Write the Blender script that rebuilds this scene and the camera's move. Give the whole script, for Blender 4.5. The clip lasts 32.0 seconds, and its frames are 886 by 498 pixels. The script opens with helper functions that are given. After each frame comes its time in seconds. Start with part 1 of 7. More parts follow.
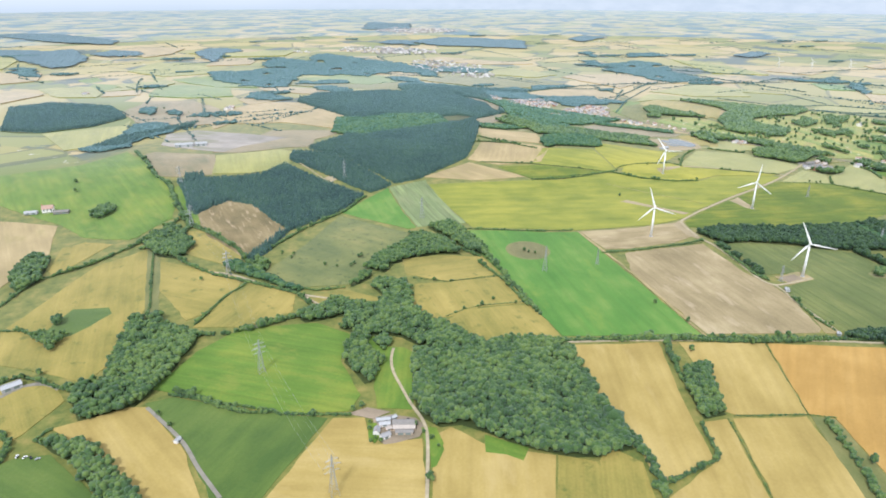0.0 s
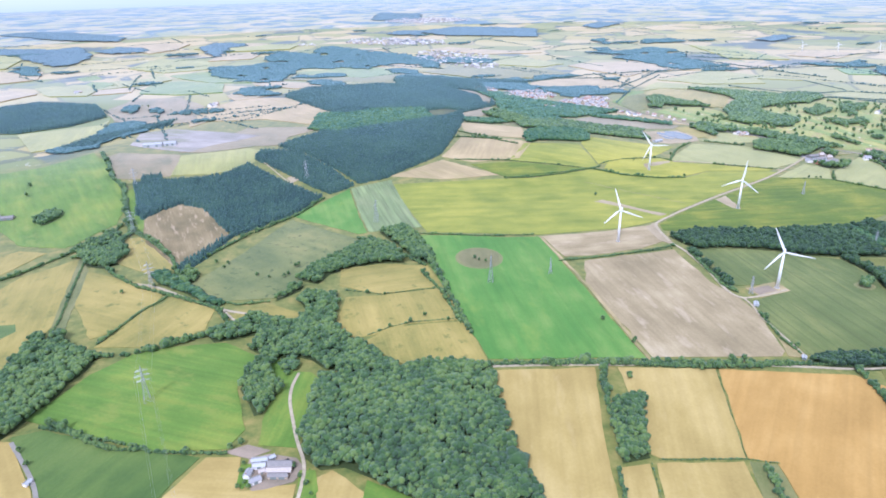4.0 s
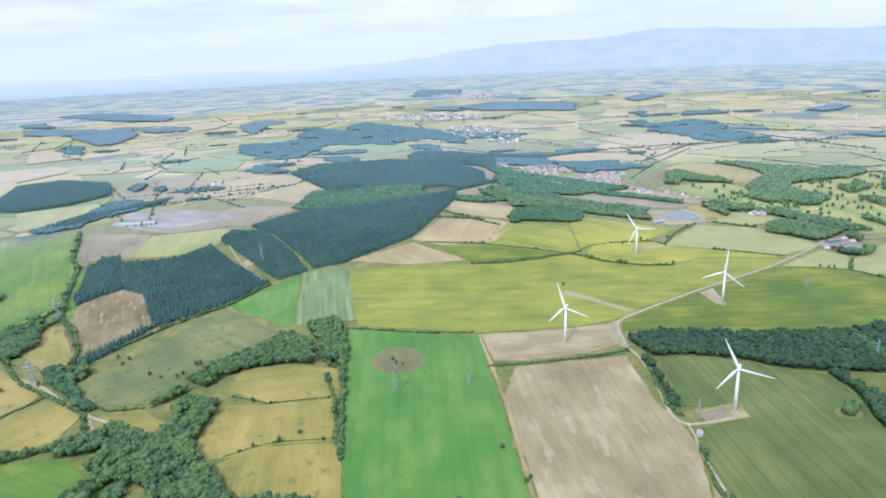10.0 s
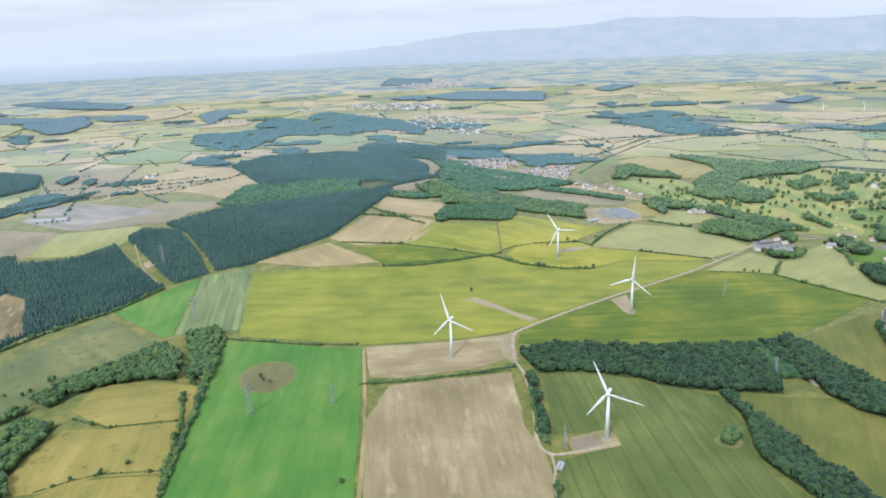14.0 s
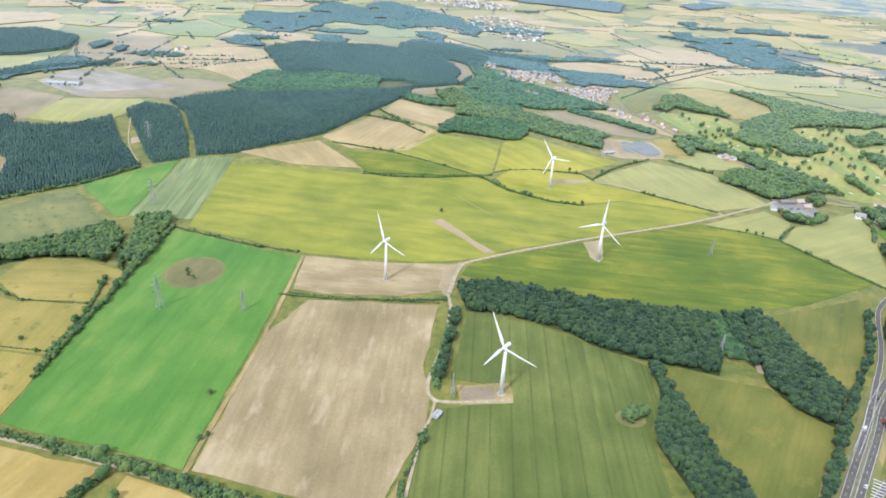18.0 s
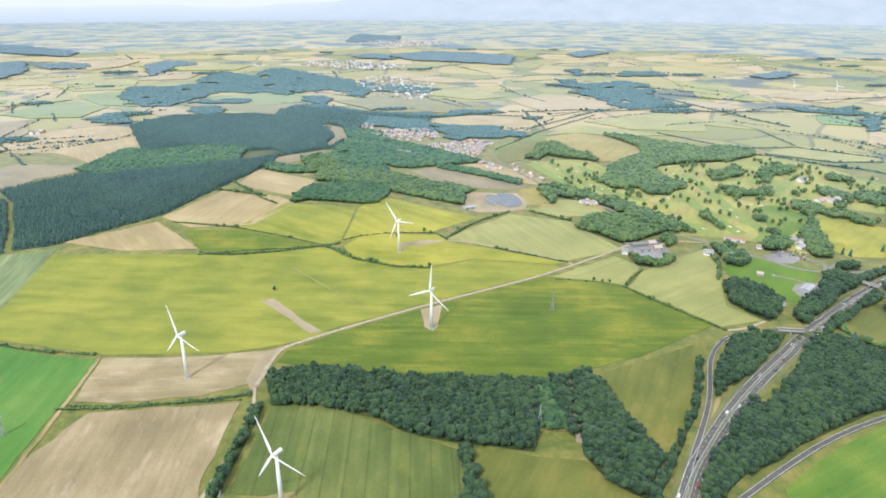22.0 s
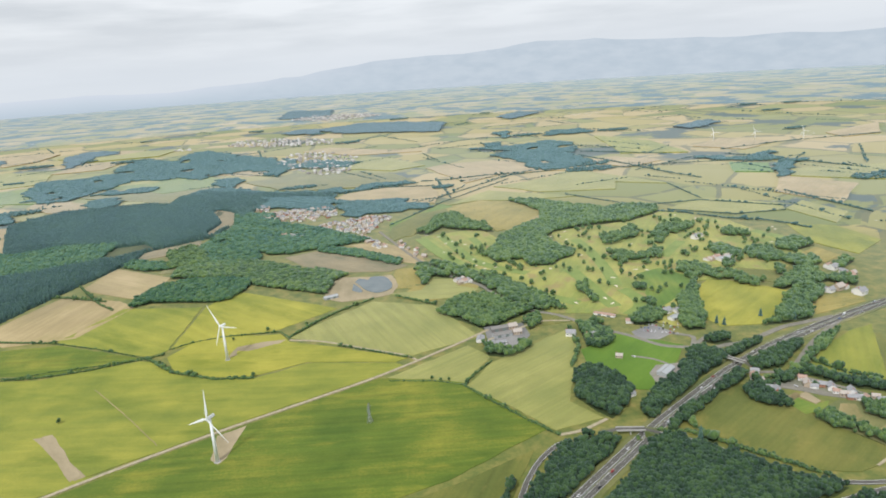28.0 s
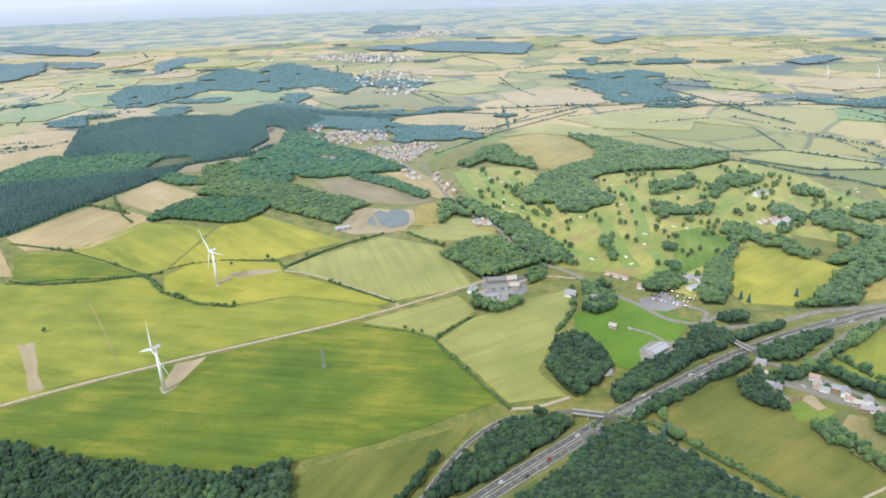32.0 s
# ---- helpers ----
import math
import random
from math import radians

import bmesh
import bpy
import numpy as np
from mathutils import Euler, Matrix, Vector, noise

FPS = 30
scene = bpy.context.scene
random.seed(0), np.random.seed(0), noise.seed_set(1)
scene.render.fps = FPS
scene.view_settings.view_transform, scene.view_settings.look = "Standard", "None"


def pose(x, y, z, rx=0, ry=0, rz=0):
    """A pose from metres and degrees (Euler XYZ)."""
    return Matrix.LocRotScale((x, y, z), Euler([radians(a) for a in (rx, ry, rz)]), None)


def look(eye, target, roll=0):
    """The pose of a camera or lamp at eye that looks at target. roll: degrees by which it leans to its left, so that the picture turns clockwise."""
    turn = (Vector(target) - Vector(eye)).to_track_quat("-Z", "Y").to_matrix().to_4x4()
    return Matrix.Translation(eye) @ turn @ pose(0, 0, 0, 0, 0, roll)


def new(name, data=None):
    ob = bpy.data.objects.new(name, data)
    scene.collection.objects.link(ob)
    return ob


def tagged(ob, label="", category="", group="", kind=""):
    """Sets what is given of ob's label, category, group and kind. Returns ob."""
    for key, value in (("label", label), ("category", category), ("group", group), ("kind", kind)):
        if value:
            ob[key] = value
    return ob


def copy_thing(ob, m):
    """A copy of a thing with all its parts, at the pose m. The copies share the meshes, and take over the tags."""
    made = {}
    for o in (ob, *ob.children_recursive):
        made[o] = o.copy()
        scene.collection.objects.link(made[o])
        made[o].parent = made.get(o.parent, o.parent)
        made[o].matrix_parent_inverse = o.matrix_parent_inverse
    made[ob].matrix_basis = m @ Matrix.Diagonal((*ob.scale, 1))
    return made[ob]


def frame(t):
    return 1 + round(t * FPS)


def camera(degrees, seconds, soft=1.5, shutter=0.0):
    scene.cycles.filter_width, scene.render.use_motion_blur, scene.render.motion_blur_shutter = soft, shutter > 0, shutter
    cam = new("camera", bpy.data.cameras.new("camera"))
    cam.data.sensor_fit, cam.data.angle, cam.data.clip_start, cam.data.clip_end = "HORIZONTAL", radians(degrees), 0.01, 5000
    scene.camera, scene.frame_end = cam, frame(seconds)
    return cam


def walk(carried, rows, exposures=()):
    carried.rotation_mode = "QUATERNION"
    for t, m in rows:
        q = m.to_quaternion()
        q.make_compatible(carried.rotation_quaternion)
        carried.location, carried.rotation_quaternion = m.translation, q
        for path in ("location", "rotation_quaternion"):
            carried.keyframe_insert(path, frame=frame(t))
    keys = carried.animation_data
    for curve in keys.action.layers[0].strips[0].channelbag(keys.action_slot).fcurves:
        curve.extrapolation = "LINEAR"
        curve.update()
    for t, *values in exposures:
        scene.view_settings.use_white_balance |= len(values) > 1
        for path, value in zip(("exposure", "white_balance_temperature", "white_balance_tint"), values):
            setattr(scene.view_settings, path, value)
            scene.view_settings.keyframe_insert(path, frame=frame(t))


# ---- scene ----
cam = camera(69.28, 32.0, soft=1.8)
walk(cam, [
    (0, look((-717.7, -654.9, 378.5), (-590.3, -210.2, 188.9), 0.32)),
    (0.5, look((-699.9, -650.0, 378.1), (-574.3, -213.5, 169.0), -0.49)),
    (1, look((-682.2, -645.1, 377.6), (-563.5, -209.0, 163.7), -0.32)),
    (1.5, look((-664.5, -640.2, 377.1), (-561.9, -199.1, 165.3), -1.22)),
    (2, look((-646.7, -635.4, 376.6), (-545.2, -189.4, 174.7), -1.29)),
    (2.5, look((-628.9, -630.6, 376.1), (-525.7, -182.6, 179.4), -1.48)),
    (3, look((-611.2, -625.6, 375.4), (-516.6, -188.4, 152.0), -1.53)),
    (3.5, look((-593.3, -620.4, 374.8), (-490.4, -170.6, 182.3), -1.17)),
    (5.5, look((-521.7, -598.0, 371.8), (-428.4, -157.4, 154.7), -1.98)),
    (6, look((-503.7, -592.6, 371.0), (-416.4, -148.2, 159.3), -2.18)),
    (6.5, look((-485.6, -587.2, 370.2), (-379.5, -142.1, 168.7), 1.29)),
    (7, look((-467.4, -581.7, 369.5), (-375.3, -134.0, 166.8), 1.42)),
    (7.5, look((-449.4, -576.0, 368.9), (-362.9, -125.3, 170.4), 0.66)),
    (8, look((-431.3, -570.2, 368.4), (-352.3, -114.7, 177.8), 0.29)),
    (8.5, look((-413.3, -564.3, 368.0), (-346.2, -105.3, 181.5), 0.49)),
    (9, look((-395.3, -558.5, 367.7), (-331.3, -96.5, 187.4), 0.03)),
    (9.5, look((-377.3, -552.7, 367.3), (-317.6, -82.3, 208.7), -2.00)),
    (10, look((-359.3, -547.0, 367.0), (-304.8, -71.5, 222.6), -2.61)),
    (10.5, look((-341.3, -541.4, 366.6), (-289.4, -65.0, 224.0), -2.48)),
    (11, look((-323.2, -535.7, 366.3), (-269.4, -58.0, 228.7), -3.42)),
    (11.5, look((-305.1, -529.9, 366.0), (-253.8, -57.1, 211.6), -3.91)),
    (12, look((-286.8, -524.0, 365.8), (-231.7, -49.5, 218.0), -4.54)),
    (12.5, look((-268.5, -518.0, 365.6), (-189.4, -47.1, 217.2), -3.88)),
    (13, look((-250.1, -511.9, 365.4), (-166.5, -37.1, 232.9), -4.52)),
    (13.5, look((-231.7, -505.9, 365.1), (-191.9, -30.6, 214.9), -6.44)),
    (14, look((-213.2, -499.9, 364.9), (-153.0, -27.8, 211.7), -2.26)),
    (14.5, look((-194.8, -494.0, 364.6), (-139.9, -21.4, 210.8), -2.12)),
    (16.5, look((-121.3, -470.5, 363.3), (-54.7, 2.1, 214.3), -4.27)),
    (17, look((-102.9, -464.5, 363.1), (-43.2, 4.8, 201.3), -1.53)),
    (17.5, look((-84.4, -458.4, 363.1), (-54.5, 0.9, 167.6), -2.97)),
    (18, look((-65.9, -452.1, 363.2), (-58.3, -3.7, 142.0), 3.21)),
    (18.5, look((-47.3, -445.7, 363.6), (-45.7, -14.4, 110.6), 4.83)),
    (19, look((-28.9, -439.2, 364.1), (-20.2, -9.6, 108.3), 4.67)),
    (19.5, look((-10.5, -432.7, 364.8), (-3.1, -2.7, 109.8), 2.92)),
    (20, look((7.9, -426.3, 365.6), (11.3, 1.0, 106.0), 1.81)),
    (20.3, look((18.8, -422.5, 366.1), (16.4, -21.5, 67.5), -6.41)),
    (20.5, look((26.0, -420.0, 366.5), (37.7, 25.7, 140.2), -0.92)),
    (21, look((44.0, -413.9, 367.2), (59.4, 39.0, 156.0), -1.84)),
    (21.5, look((61.9, -407.9, 367.9), (101.0, 49.5, 169.7), -0.22)),
    (22, look((79.7, -401.8, 368.5), (132.5, 60.6, 185.7), 0.02)),
    (22.5, look((97.6, -395.8, 369.0), (147.4, 69.9, 193.8), -0.25)),
    (23, look((115.5, -389.7, 369.5), (162.9, 77.0, 196.4), -1.41)),
    (23.5, look((133.6, -383.5, 370.1), (196.1, 84.8, 206.5), -1.33)),
    (24, look((151.8, -377.4, 370.7), (201.9, 88.8, 197.1), -4.20)),
    (24.5, look((170.1, -371.2, 371.3), (224.9, 98.3, 208.3), -3.25)),
    (25, look((188.5, -365.1, 371.9), (261.3, 100.5, 204.9), -1.99)),
    (25.5, look((207.0, -359.0, 372.5), (295.7, 107.0, 214.4), -1.15)),
    (27.5, look((281.2, -334.6, 373.6), (342.4, 139.6, 227.2), -2.47)),
    (28, look((299.5, -328.1, 373.7), (370.1, 147.2, 235.5), -3.80)),
    (28.5, look((317.8, -321.6, 373.8), (375.4, 143.2, 198.6), -4.84)),
    (29, look((335.8, -315.0, 373.8), (391.2, 145.6, 187.4), -3.96)),
    (29.5, look((353.7, -308.5, 373.9), (415.7, 156.6, 201.3), -5.06)),
    (30, look((371.5, -301.8, 374.1), (428.5, 163.8, 201.0), -6.03)),
    (30.5, look((389.1, -294.9, 374.2), (422.8, 170.6, 194.7), -4.46)),
    (31, look((406.7, -287.8, 374.2), (433.5, 177.8, 194.0), -2.67)),
    (31.5, look((424.3, -280.6, 374.3), (439.2, 183.4, 188.6), -1.99)),
    (32, look((441.9, -273.4, 374.3), (433.0, 188.4, 182.9), -2.13)),
], exposures=[(0.0, 0.44, 5650, 14), (1.0, 0.60, 5350, 16), (2.0, 0.64, 5060, 24), (3.0, 0.60, 4940, 27), (6.0, 0.58, 4940, 25), (8.0, 0.58, 4960, 25),
                  (9.0, 0.51, 5060, 22), (10.0, 0.32, 5080, 17), (12.0, 0.09, 5300, 10), (13.0, 0.22, 5520, 12), (14.0, 0.17, 5380, 12), (17.0, 0.27, 5600, 15), (19.0, 0.60, 5450, 14), (21.0, 0.49, 5480, 14),
                  (23.0, 0.38, 5750, 13), (25.0, 0.33, 5700, 12), (28.0, 0.08, 5900, 11), (29.0, 0.37, 5650, 13), (32.0, 0.31, 5600, 12)])

# ---- sky and sun ----
SUN_AZ, SUN_EL = radians(215), radians(48)
world = bpy.data.worlds.new("sky")
scene.world = world
world.use_nodes = True
wn, wl = world.node_tree.nodes, world.node_tree.links
wn.clear()
w_out, w_bg = wn.new("ShaderNodeOutputWorld"), wn.new("ShaderNodeBackground")
sky = wn.new("ShaderNodeTexSky")
sky.sky_type, sky.sun_disc = "NISHITA", False
sky.sun_elevation, sky.sun_rotation = SUN_EL, SUN_AZ
sky.dust_density = 3.0
w_tc, w_map = wn.new("ShaderNodeTexCoord"), wn.new("ShaderNodeMapping")
w_map.inputs["Scale"].default_value = (1.5, 1.5, 11.0)
cloud = wn.new("ShaderNodeTexNoise")
cloud.inputs["Scale"].default_value, cloud.inputs["Detail"].default_value = 3.2, 8.0
w_ramp = wn.new("ShaderNodeValToRGB")
w_ramp.color_ramp.elements[0].position, w_ramp.color_ramp.elements[0].color = 0.36, (6.5, 6.4, 6.05, 1)
w_ramp.color_ramp.elements[1].position, w_ramp.color_ramp.elements[1].color = 0.62, (9.0, 8.7, 8.05, 1)
w_mix = wn.new("ShaderNodeMix")
w_mix.data_type = "RGBA"
w_mix.inputs[0].default_value = 0.86
wl.new(w_tc.outputs["Generated"], w_map.inputs["Vector"])
wl.new(w_map.outputs["Vector"], cloud.inputs["Vector"])
wl.new(cloud.outputs["Fac"], w_ramp.inputs["Fac"])
wl.new(sky.outputs["Color"], w_mix.inputs[6])
wl.new(w_ramp.outputs["Color"], w_mix.inputs[7])
# thick air low over the horizon
w_sep, w_low, w_air = wn.new("ShaderNodeSeparateXYZ"), wn.new("ShaderNodeMapRange"), wn.new("ShaderNodeMix")
w_air.data_type = "RGBA"
w_air.inputs[7].default_value = (6.6, 6.68, 6.5, 1)
for k, v in (("From Min", 0.01), ("From Max", 0.12), ("To Min", 0.9), ("To Max", 0.0)):
    w_low.inputs[k].default_value = v
wl.new(w_tc.outputs["Generated"], w_sep.inputs[0])
wl.new(w_sep.outputs["Z"], w_low.inputs["Value"])
wl.new(w_low.outputs[0], w_air.inputs[0])
wl.new(w_mix.outputs[2], w_air.inputs[6])
wl.new(w_air.outputs[2], w_bg.inputs["Color"])
w_bg.inputs["Strength"].default_value = 0.108
wl.new(w_bg.outputs["Background"], w_out.inputs["Surface"])

sun = new("sun", bpy.data.lights.new("sun", "SUN"))
sun.data.energy, sun.data.angle, sun.data.color = 2.3, radians(7), (1.0, 0.95, 0.86)
sun.matrix_world = look((math.sin(SUN_AZ) * 900, math.cos(SUN_AZ) * 900, 900 * math.tan(SUN_EL)), (0, 0, 0))

# ---- the lie of the land: level farmland that climbs into hills all round ----
MID, LEVEL, RIM, RISE = (-110.0, -420.0), 2500.0, 4250.0, 372.0


def ease(v):
    v = np.clip(v, 0, 1)
    return v * v * (3 - 2 * v)


def swell(x, y):
    """Height of the broad rise under the plantation and the fields before it."""
    return 27 * ease((y - 380) / 560) * ease((330 - x) / 400) * (1 - ease((y - 1700) / 700))


def risen(p):
    """Sets points of the level plan on the broad rise."""
    p = np.array(p, float)
    k = 1 - swell(p[:, 0], p[:, 1]) / RISE
    p[:, :2] = np.array(MID) + (p[:, :2] - MID) * k[:, None]
    p[:, 2] += RISE * (1 - k)
    return p


def land(p):
    """Sets points of the level plan on the rise and, beyond the plain, on the climbing land."""
    p = risen(p)
    d = p[:, :2] - MID
    far = np.maximum(np.hypot(d[:, 0], d[:, 1]), 1.0)
    near = np.where(far > LEVEL, LEVEL + (RIM - LEVEL) * (1 - np.exp(-(far - LEVEL) / (RIM - LEVEL))), far)
    k = near / far
    p[:, :2] = np.array(MID) + d * k[:, None]
    p[:, 2] = p[:, 2] * k + RISE * (1 - k)
    return p


# ---- materials ----
def nodes(name, rough=0.9, haze_sheen=0.0, tint=(0.96, 0.94, 0.92), most=0.7):
    m = bpy.data.materials.new(name)
    m.use_nodes = True
    b = m.node_tree.nodes["Principled BSDF"]
    b.inputs["Roughness"].default_value = rough
    b.inputs["Specular IOR Level"].default_value = 0.2
    if haze_sheen:
        # sheen on leaves and stalks, raised with distance to stand in for haze
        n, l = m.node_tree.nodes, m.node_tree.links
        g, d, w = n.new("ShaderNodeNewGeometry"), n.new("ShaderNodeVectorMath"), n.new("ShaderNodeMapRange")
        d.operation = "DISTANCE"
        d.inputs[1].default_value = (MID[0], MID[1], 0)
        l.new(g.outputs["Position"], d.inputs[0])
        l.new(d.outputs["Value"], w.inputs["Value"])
        for k, v in (("From Min", 900), ("From Max", 2500), ("To Min", haze_sheen), ("To Max", max(haze_sheen, most))):
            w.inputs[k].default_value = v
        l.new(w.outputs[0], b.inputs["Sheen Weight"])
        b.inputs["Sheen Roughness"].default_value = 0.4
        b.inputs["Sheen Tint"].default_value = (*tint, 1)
    return m, m.node_tree.nodes, m.node_tree.links, b


def position(n, l, angle=0.0, scale=(1, 1, 1)):
    g, mp, mq = n.new("ShaderNodeNewGeometry"), n.new("ShaderNodeMapping"), n.new("ShaderNodeMapping")
    mp.inputs["Rotation"].default_value, mq.inputs["Scale"].default_value = (0, 0, angle), scale
    l.new(g.outputs["Position"], mp.inputs["Vector"])
    l.new(mp.outputs["Vector"], mq.inputs["Vector"])
    return mq.outputs["Vector"]


def noise_of(n, l, vec, scale, detail=4.0, rough=0.55):
    t = n.new("ShaderNodeTexNoise")
    t.inputs["Scale"].default_value, t.inputs["Detail"].default_value, t.inputs["Roughness"].default_value = scale, detail, rough
    l.new(vec, t.inputs["Vector"])
    return t.outputs["Fac"]


def ramp(n, l, fac, stops):
    r = n.new("ShaderNodeValToRGB")
    e = r.color_ramp.elements
    while len(e) < len(stops):
        e.new(0.5)
    for k, (at, c) in zip(e, stops):
        k.position, k.color = at, (*c, 1)
    l.new(fac, r.inputs["Fac"])
    return r.outputs["Color"]


def mixed(n, l, fac, a, b, kind="MIX"):
    x = n.new("ShaderNodeMix")
    x.data_type, x.blend_type = "RGBA", kind
    for s, v in ((0, fac), (6, a), (7, b)):
        if isinstance(v, (int, float)):
            x.inputs[s].default_value = v
        elif isinstance(v, tuple):
            x.inputs[s].default_value = (*v, 1)
        else:
            l.new(v, x.inputs[s])
    return x.outputs[2]


def maths(n, l, op, a, b=0.0):
    x = n.new("ShaderNodeMath")
    x.operation = op
    for s, v in ((0, a), (1, b)):
        if isinstance(v, (int, float)):
            x.inputs[s].default_value = v
        else:
            l.new(v, x.inputs[s])
    return x.outputs[0]


def bumped(n, l, b, height, strength, dist):
    x = n.new("ShaderNodeBump")
    x.inputs["Strength"].default_value, x.inputs["Distance"].default_value = strength, dist
    l.new(height, x.inputs["Height"])
    l.new(x.outputs["Normal"], b.inputs["Normal"])


def plain(name, c, rough=0.6, metal=0.0, vary=0.12, scale=0.8):
    m, n, l, b = nodes(name, rough)
    v = noise_of(n, l, position(n, l), scale)
    l.new(ramp(n, l, v, [(0.25, tuple(x * (1 - vary) for x in c)), (0.75, tuple(min(1, x * (1 + vary)) for x in c))]), b.inputs["Base Color"])
    b.inputs["Metallic"].default_value = metal
    return m


# crop: (thin colour, usual colour, strong colour, patch contrast, row spacing, row strength, tramline strength)
CROPS = {
    "green_crop": ((0.175, 0.28, 0.06), (0.105, 0.232, 0.04), (0.075, 0.195, 0.033), 24, 0.05, 0.10, "bright green root crop field"),
    "tilled": ((0.45, 0.374, 0.216), (0.32, 0.26, 0.14), (0.235, 0.192, 0.101), 12, 0.045, 0.05, "pale brown tilled soil field"),
    "olive_barley": ((0.35, 0.335, 0.05), (0.245, 0.265, 0.038), (0.165, 0.205, 0.03), 20, 0.035, 0.08, "yellow-green ripening barley field"),
    "yellow_barley": ((0.41, 0.375, 0.055), (0.315, 0.31, 0.042), (0.215, 0.24, 0.03), 20, 0.035, 0.06, "yellow ripening barley field"),
    "dark_barley": ((0.265, 0.265, 0.034), (0.124, 0.174, 0.020), (0.08, 0.132, 0.016), 20, 0.09, 0.08, "dark green barley field with yellow streaks"),
    "pale_barley": ((0.36, 0.35, 0.095), (0.28, 0.285, 0.07), (0.22, 0.24, 0.055), 18, 0.07, 0.10, "pale green barley field"),
    "striped_green": ((0.185, 0.212, 0.058), (0.12, 0.155, 0.038), (0.085, 0.122, 0.028), 18, 0.08, 0.5, "green wheat field with tramline stripes"),
    "stubble": ((0.47, 0.37, 0.19), (0.38, 0.30, 0.145), (0.31, 0.25, 0.12), 14, 0.06, 0.08, "straw-coloured field of dry grass"),
    "meadow": ((0.14, 0.195, 0.04), (0.095, 0.155, 0.028), (0.062, 0.118, 0.022), 16, 0.04, 0.03, "dark green grazing meadow"),
    "wheat": ((0.47, 0.365, 0.135), (0.385, 0.295, 0.093), (0.305, 0.23, 0.07), 18, 0.035, 0.05, "golden ripe wheat field"),
    "ripe_wheat": ((0.49, 0.315, 0.095), (0.41, 0.253, 0.067), (0.335, 0.205, 0.052), 18, 0.04, 0.05, "orange-gold ripe wheat field"),
    "pasture": ((0.39, 0.31, 0.085), (0.295, 0.25, 0.06), (0.195, 0.188, 0.042), 9, 0.05, 0.0, "dry yellowish grazing pasture"),
    "lush_pasture": ((0.22, 0.27, 0.04), (0.128, 0.218, 0.03), (0.085, 0.17, 0.022), 16, 0.07, 0.06, "green grazing pasture"),
    "olive_pasture": ((0.21, 0.20, 0.045), (0.147, 0.162, 0.034), (0.102, 0.126, 0.026), 12, 0.05, 0.04, "olive green grass field"),
    "bright_lawn": ((0.16, 0.25, 0.03), (0.12, 0.215, 0.022), (0.09, 0.175, 0.018), 10, 0.03, 0.0, "bright green mown lawn"),
    "pale_strip": ((0.25, 0.29, 0.12), (0.19, 0.25, 0.09), (0.15, 0.21, 0.07), 14, 0.2, 0.2, "pale green cropped strip"),
    "moor": ((0.23, 0.225, 0.068), (0.145, 0.17, 0.048), (0.085, 0.118, 0.034), 6, 0.0, 0.0, "rough olive moorland grass"),
    "heath": ((0.30, 0.24, 0.12), (0.225, 0.185, 0.09), (0.13, 0.135, 0.055), 6, 0.0, 0.0, "brownish rough heath"),
    "clearfell": ((0.31, 0.25, 0.13), (0.215, 0.172, 0.083), (0.13, 0.112, 0.053), 8, 0.05, 0.04, "brown felled forest block"),
    "golf_grass": ((0.42, 0.39, 0.09), (0.29, 0.315, 0.06), (0.18, 0.24, 0.042), 9, 0.08, 0.0, "mown golf course grass"),
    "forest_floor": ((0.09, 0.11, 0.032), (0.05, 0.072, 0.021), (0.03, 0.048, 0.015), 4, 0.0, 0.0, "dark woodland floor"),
    "brown_yard": ((0.36, 0.29, 0.21), (0.27, 0.22, 0.155), (0.17, 0.15, 0.10), 4, 0.0, 0.0, "trodden brown earth yard"),
    "quarry": ((0.40, 0.36, 0.31), (0.29, 0.265, 0.23), (0.2, 0.19, 0.15), 6, 0.0, 0.0, "bare grey hardstanding of crushed stone"),
    "gravel": ((0.44, 0.36, 0.23), (0.345, 0.285, 0.175), (0.25, 0.215, 0.12), 3, 0.0, 0.0, "pale gravel hardstanding"),
    "tarmac_yard": ((0.30, 0.29, 0.27), (0.22, 0.215, 0.205), (0.15, 0.15, 0.145), 3, 0.0, 0.0, "grey tarmac yard"),
    "oval_scrub": ((0.21, 0.19, 0.075), (0.14, 0.14, 0.048), (0.085, 0.10, 0.03), 4, 0.0, 0.0, "round patch of brown scrub"),
    "dry_margin": ((0.42, 0.33, 0.16), (0.31, 0.25, 0.105), (0.19, 0.18, 0.06), 4, 0.0, 0.0, "tan dry grass"),
    "rough": ((0.24, 0.22, 0.08), (0.15, 0.165, 0.05), (0.08, 0.11, 0.03), 4, 0.0, 0.0, "rough grass"),
}
SHEENY = {"gravel": 0.1, "brown_yard": 0.1, "golf_grass": 0.28, "clearfell": 0.06, "stubble": 0.18, "pale_barley": 0.5, "quarry": 0.2, "heath": 0.5, "olive_barley": 0.16, "yellow_barley": 0.14, "dark_barley": 0.14, "striped_green": 0.25, "pasture": 0.25, "wheat": 0.1, "ripe_wheat": 0.14, "green_crop": 0.16, "tilled": 0.09, "lush_pasture": 0.2, "olive_pasture": 0.2, "bright_lawn": 0.12, "forest_floor": 0.1}
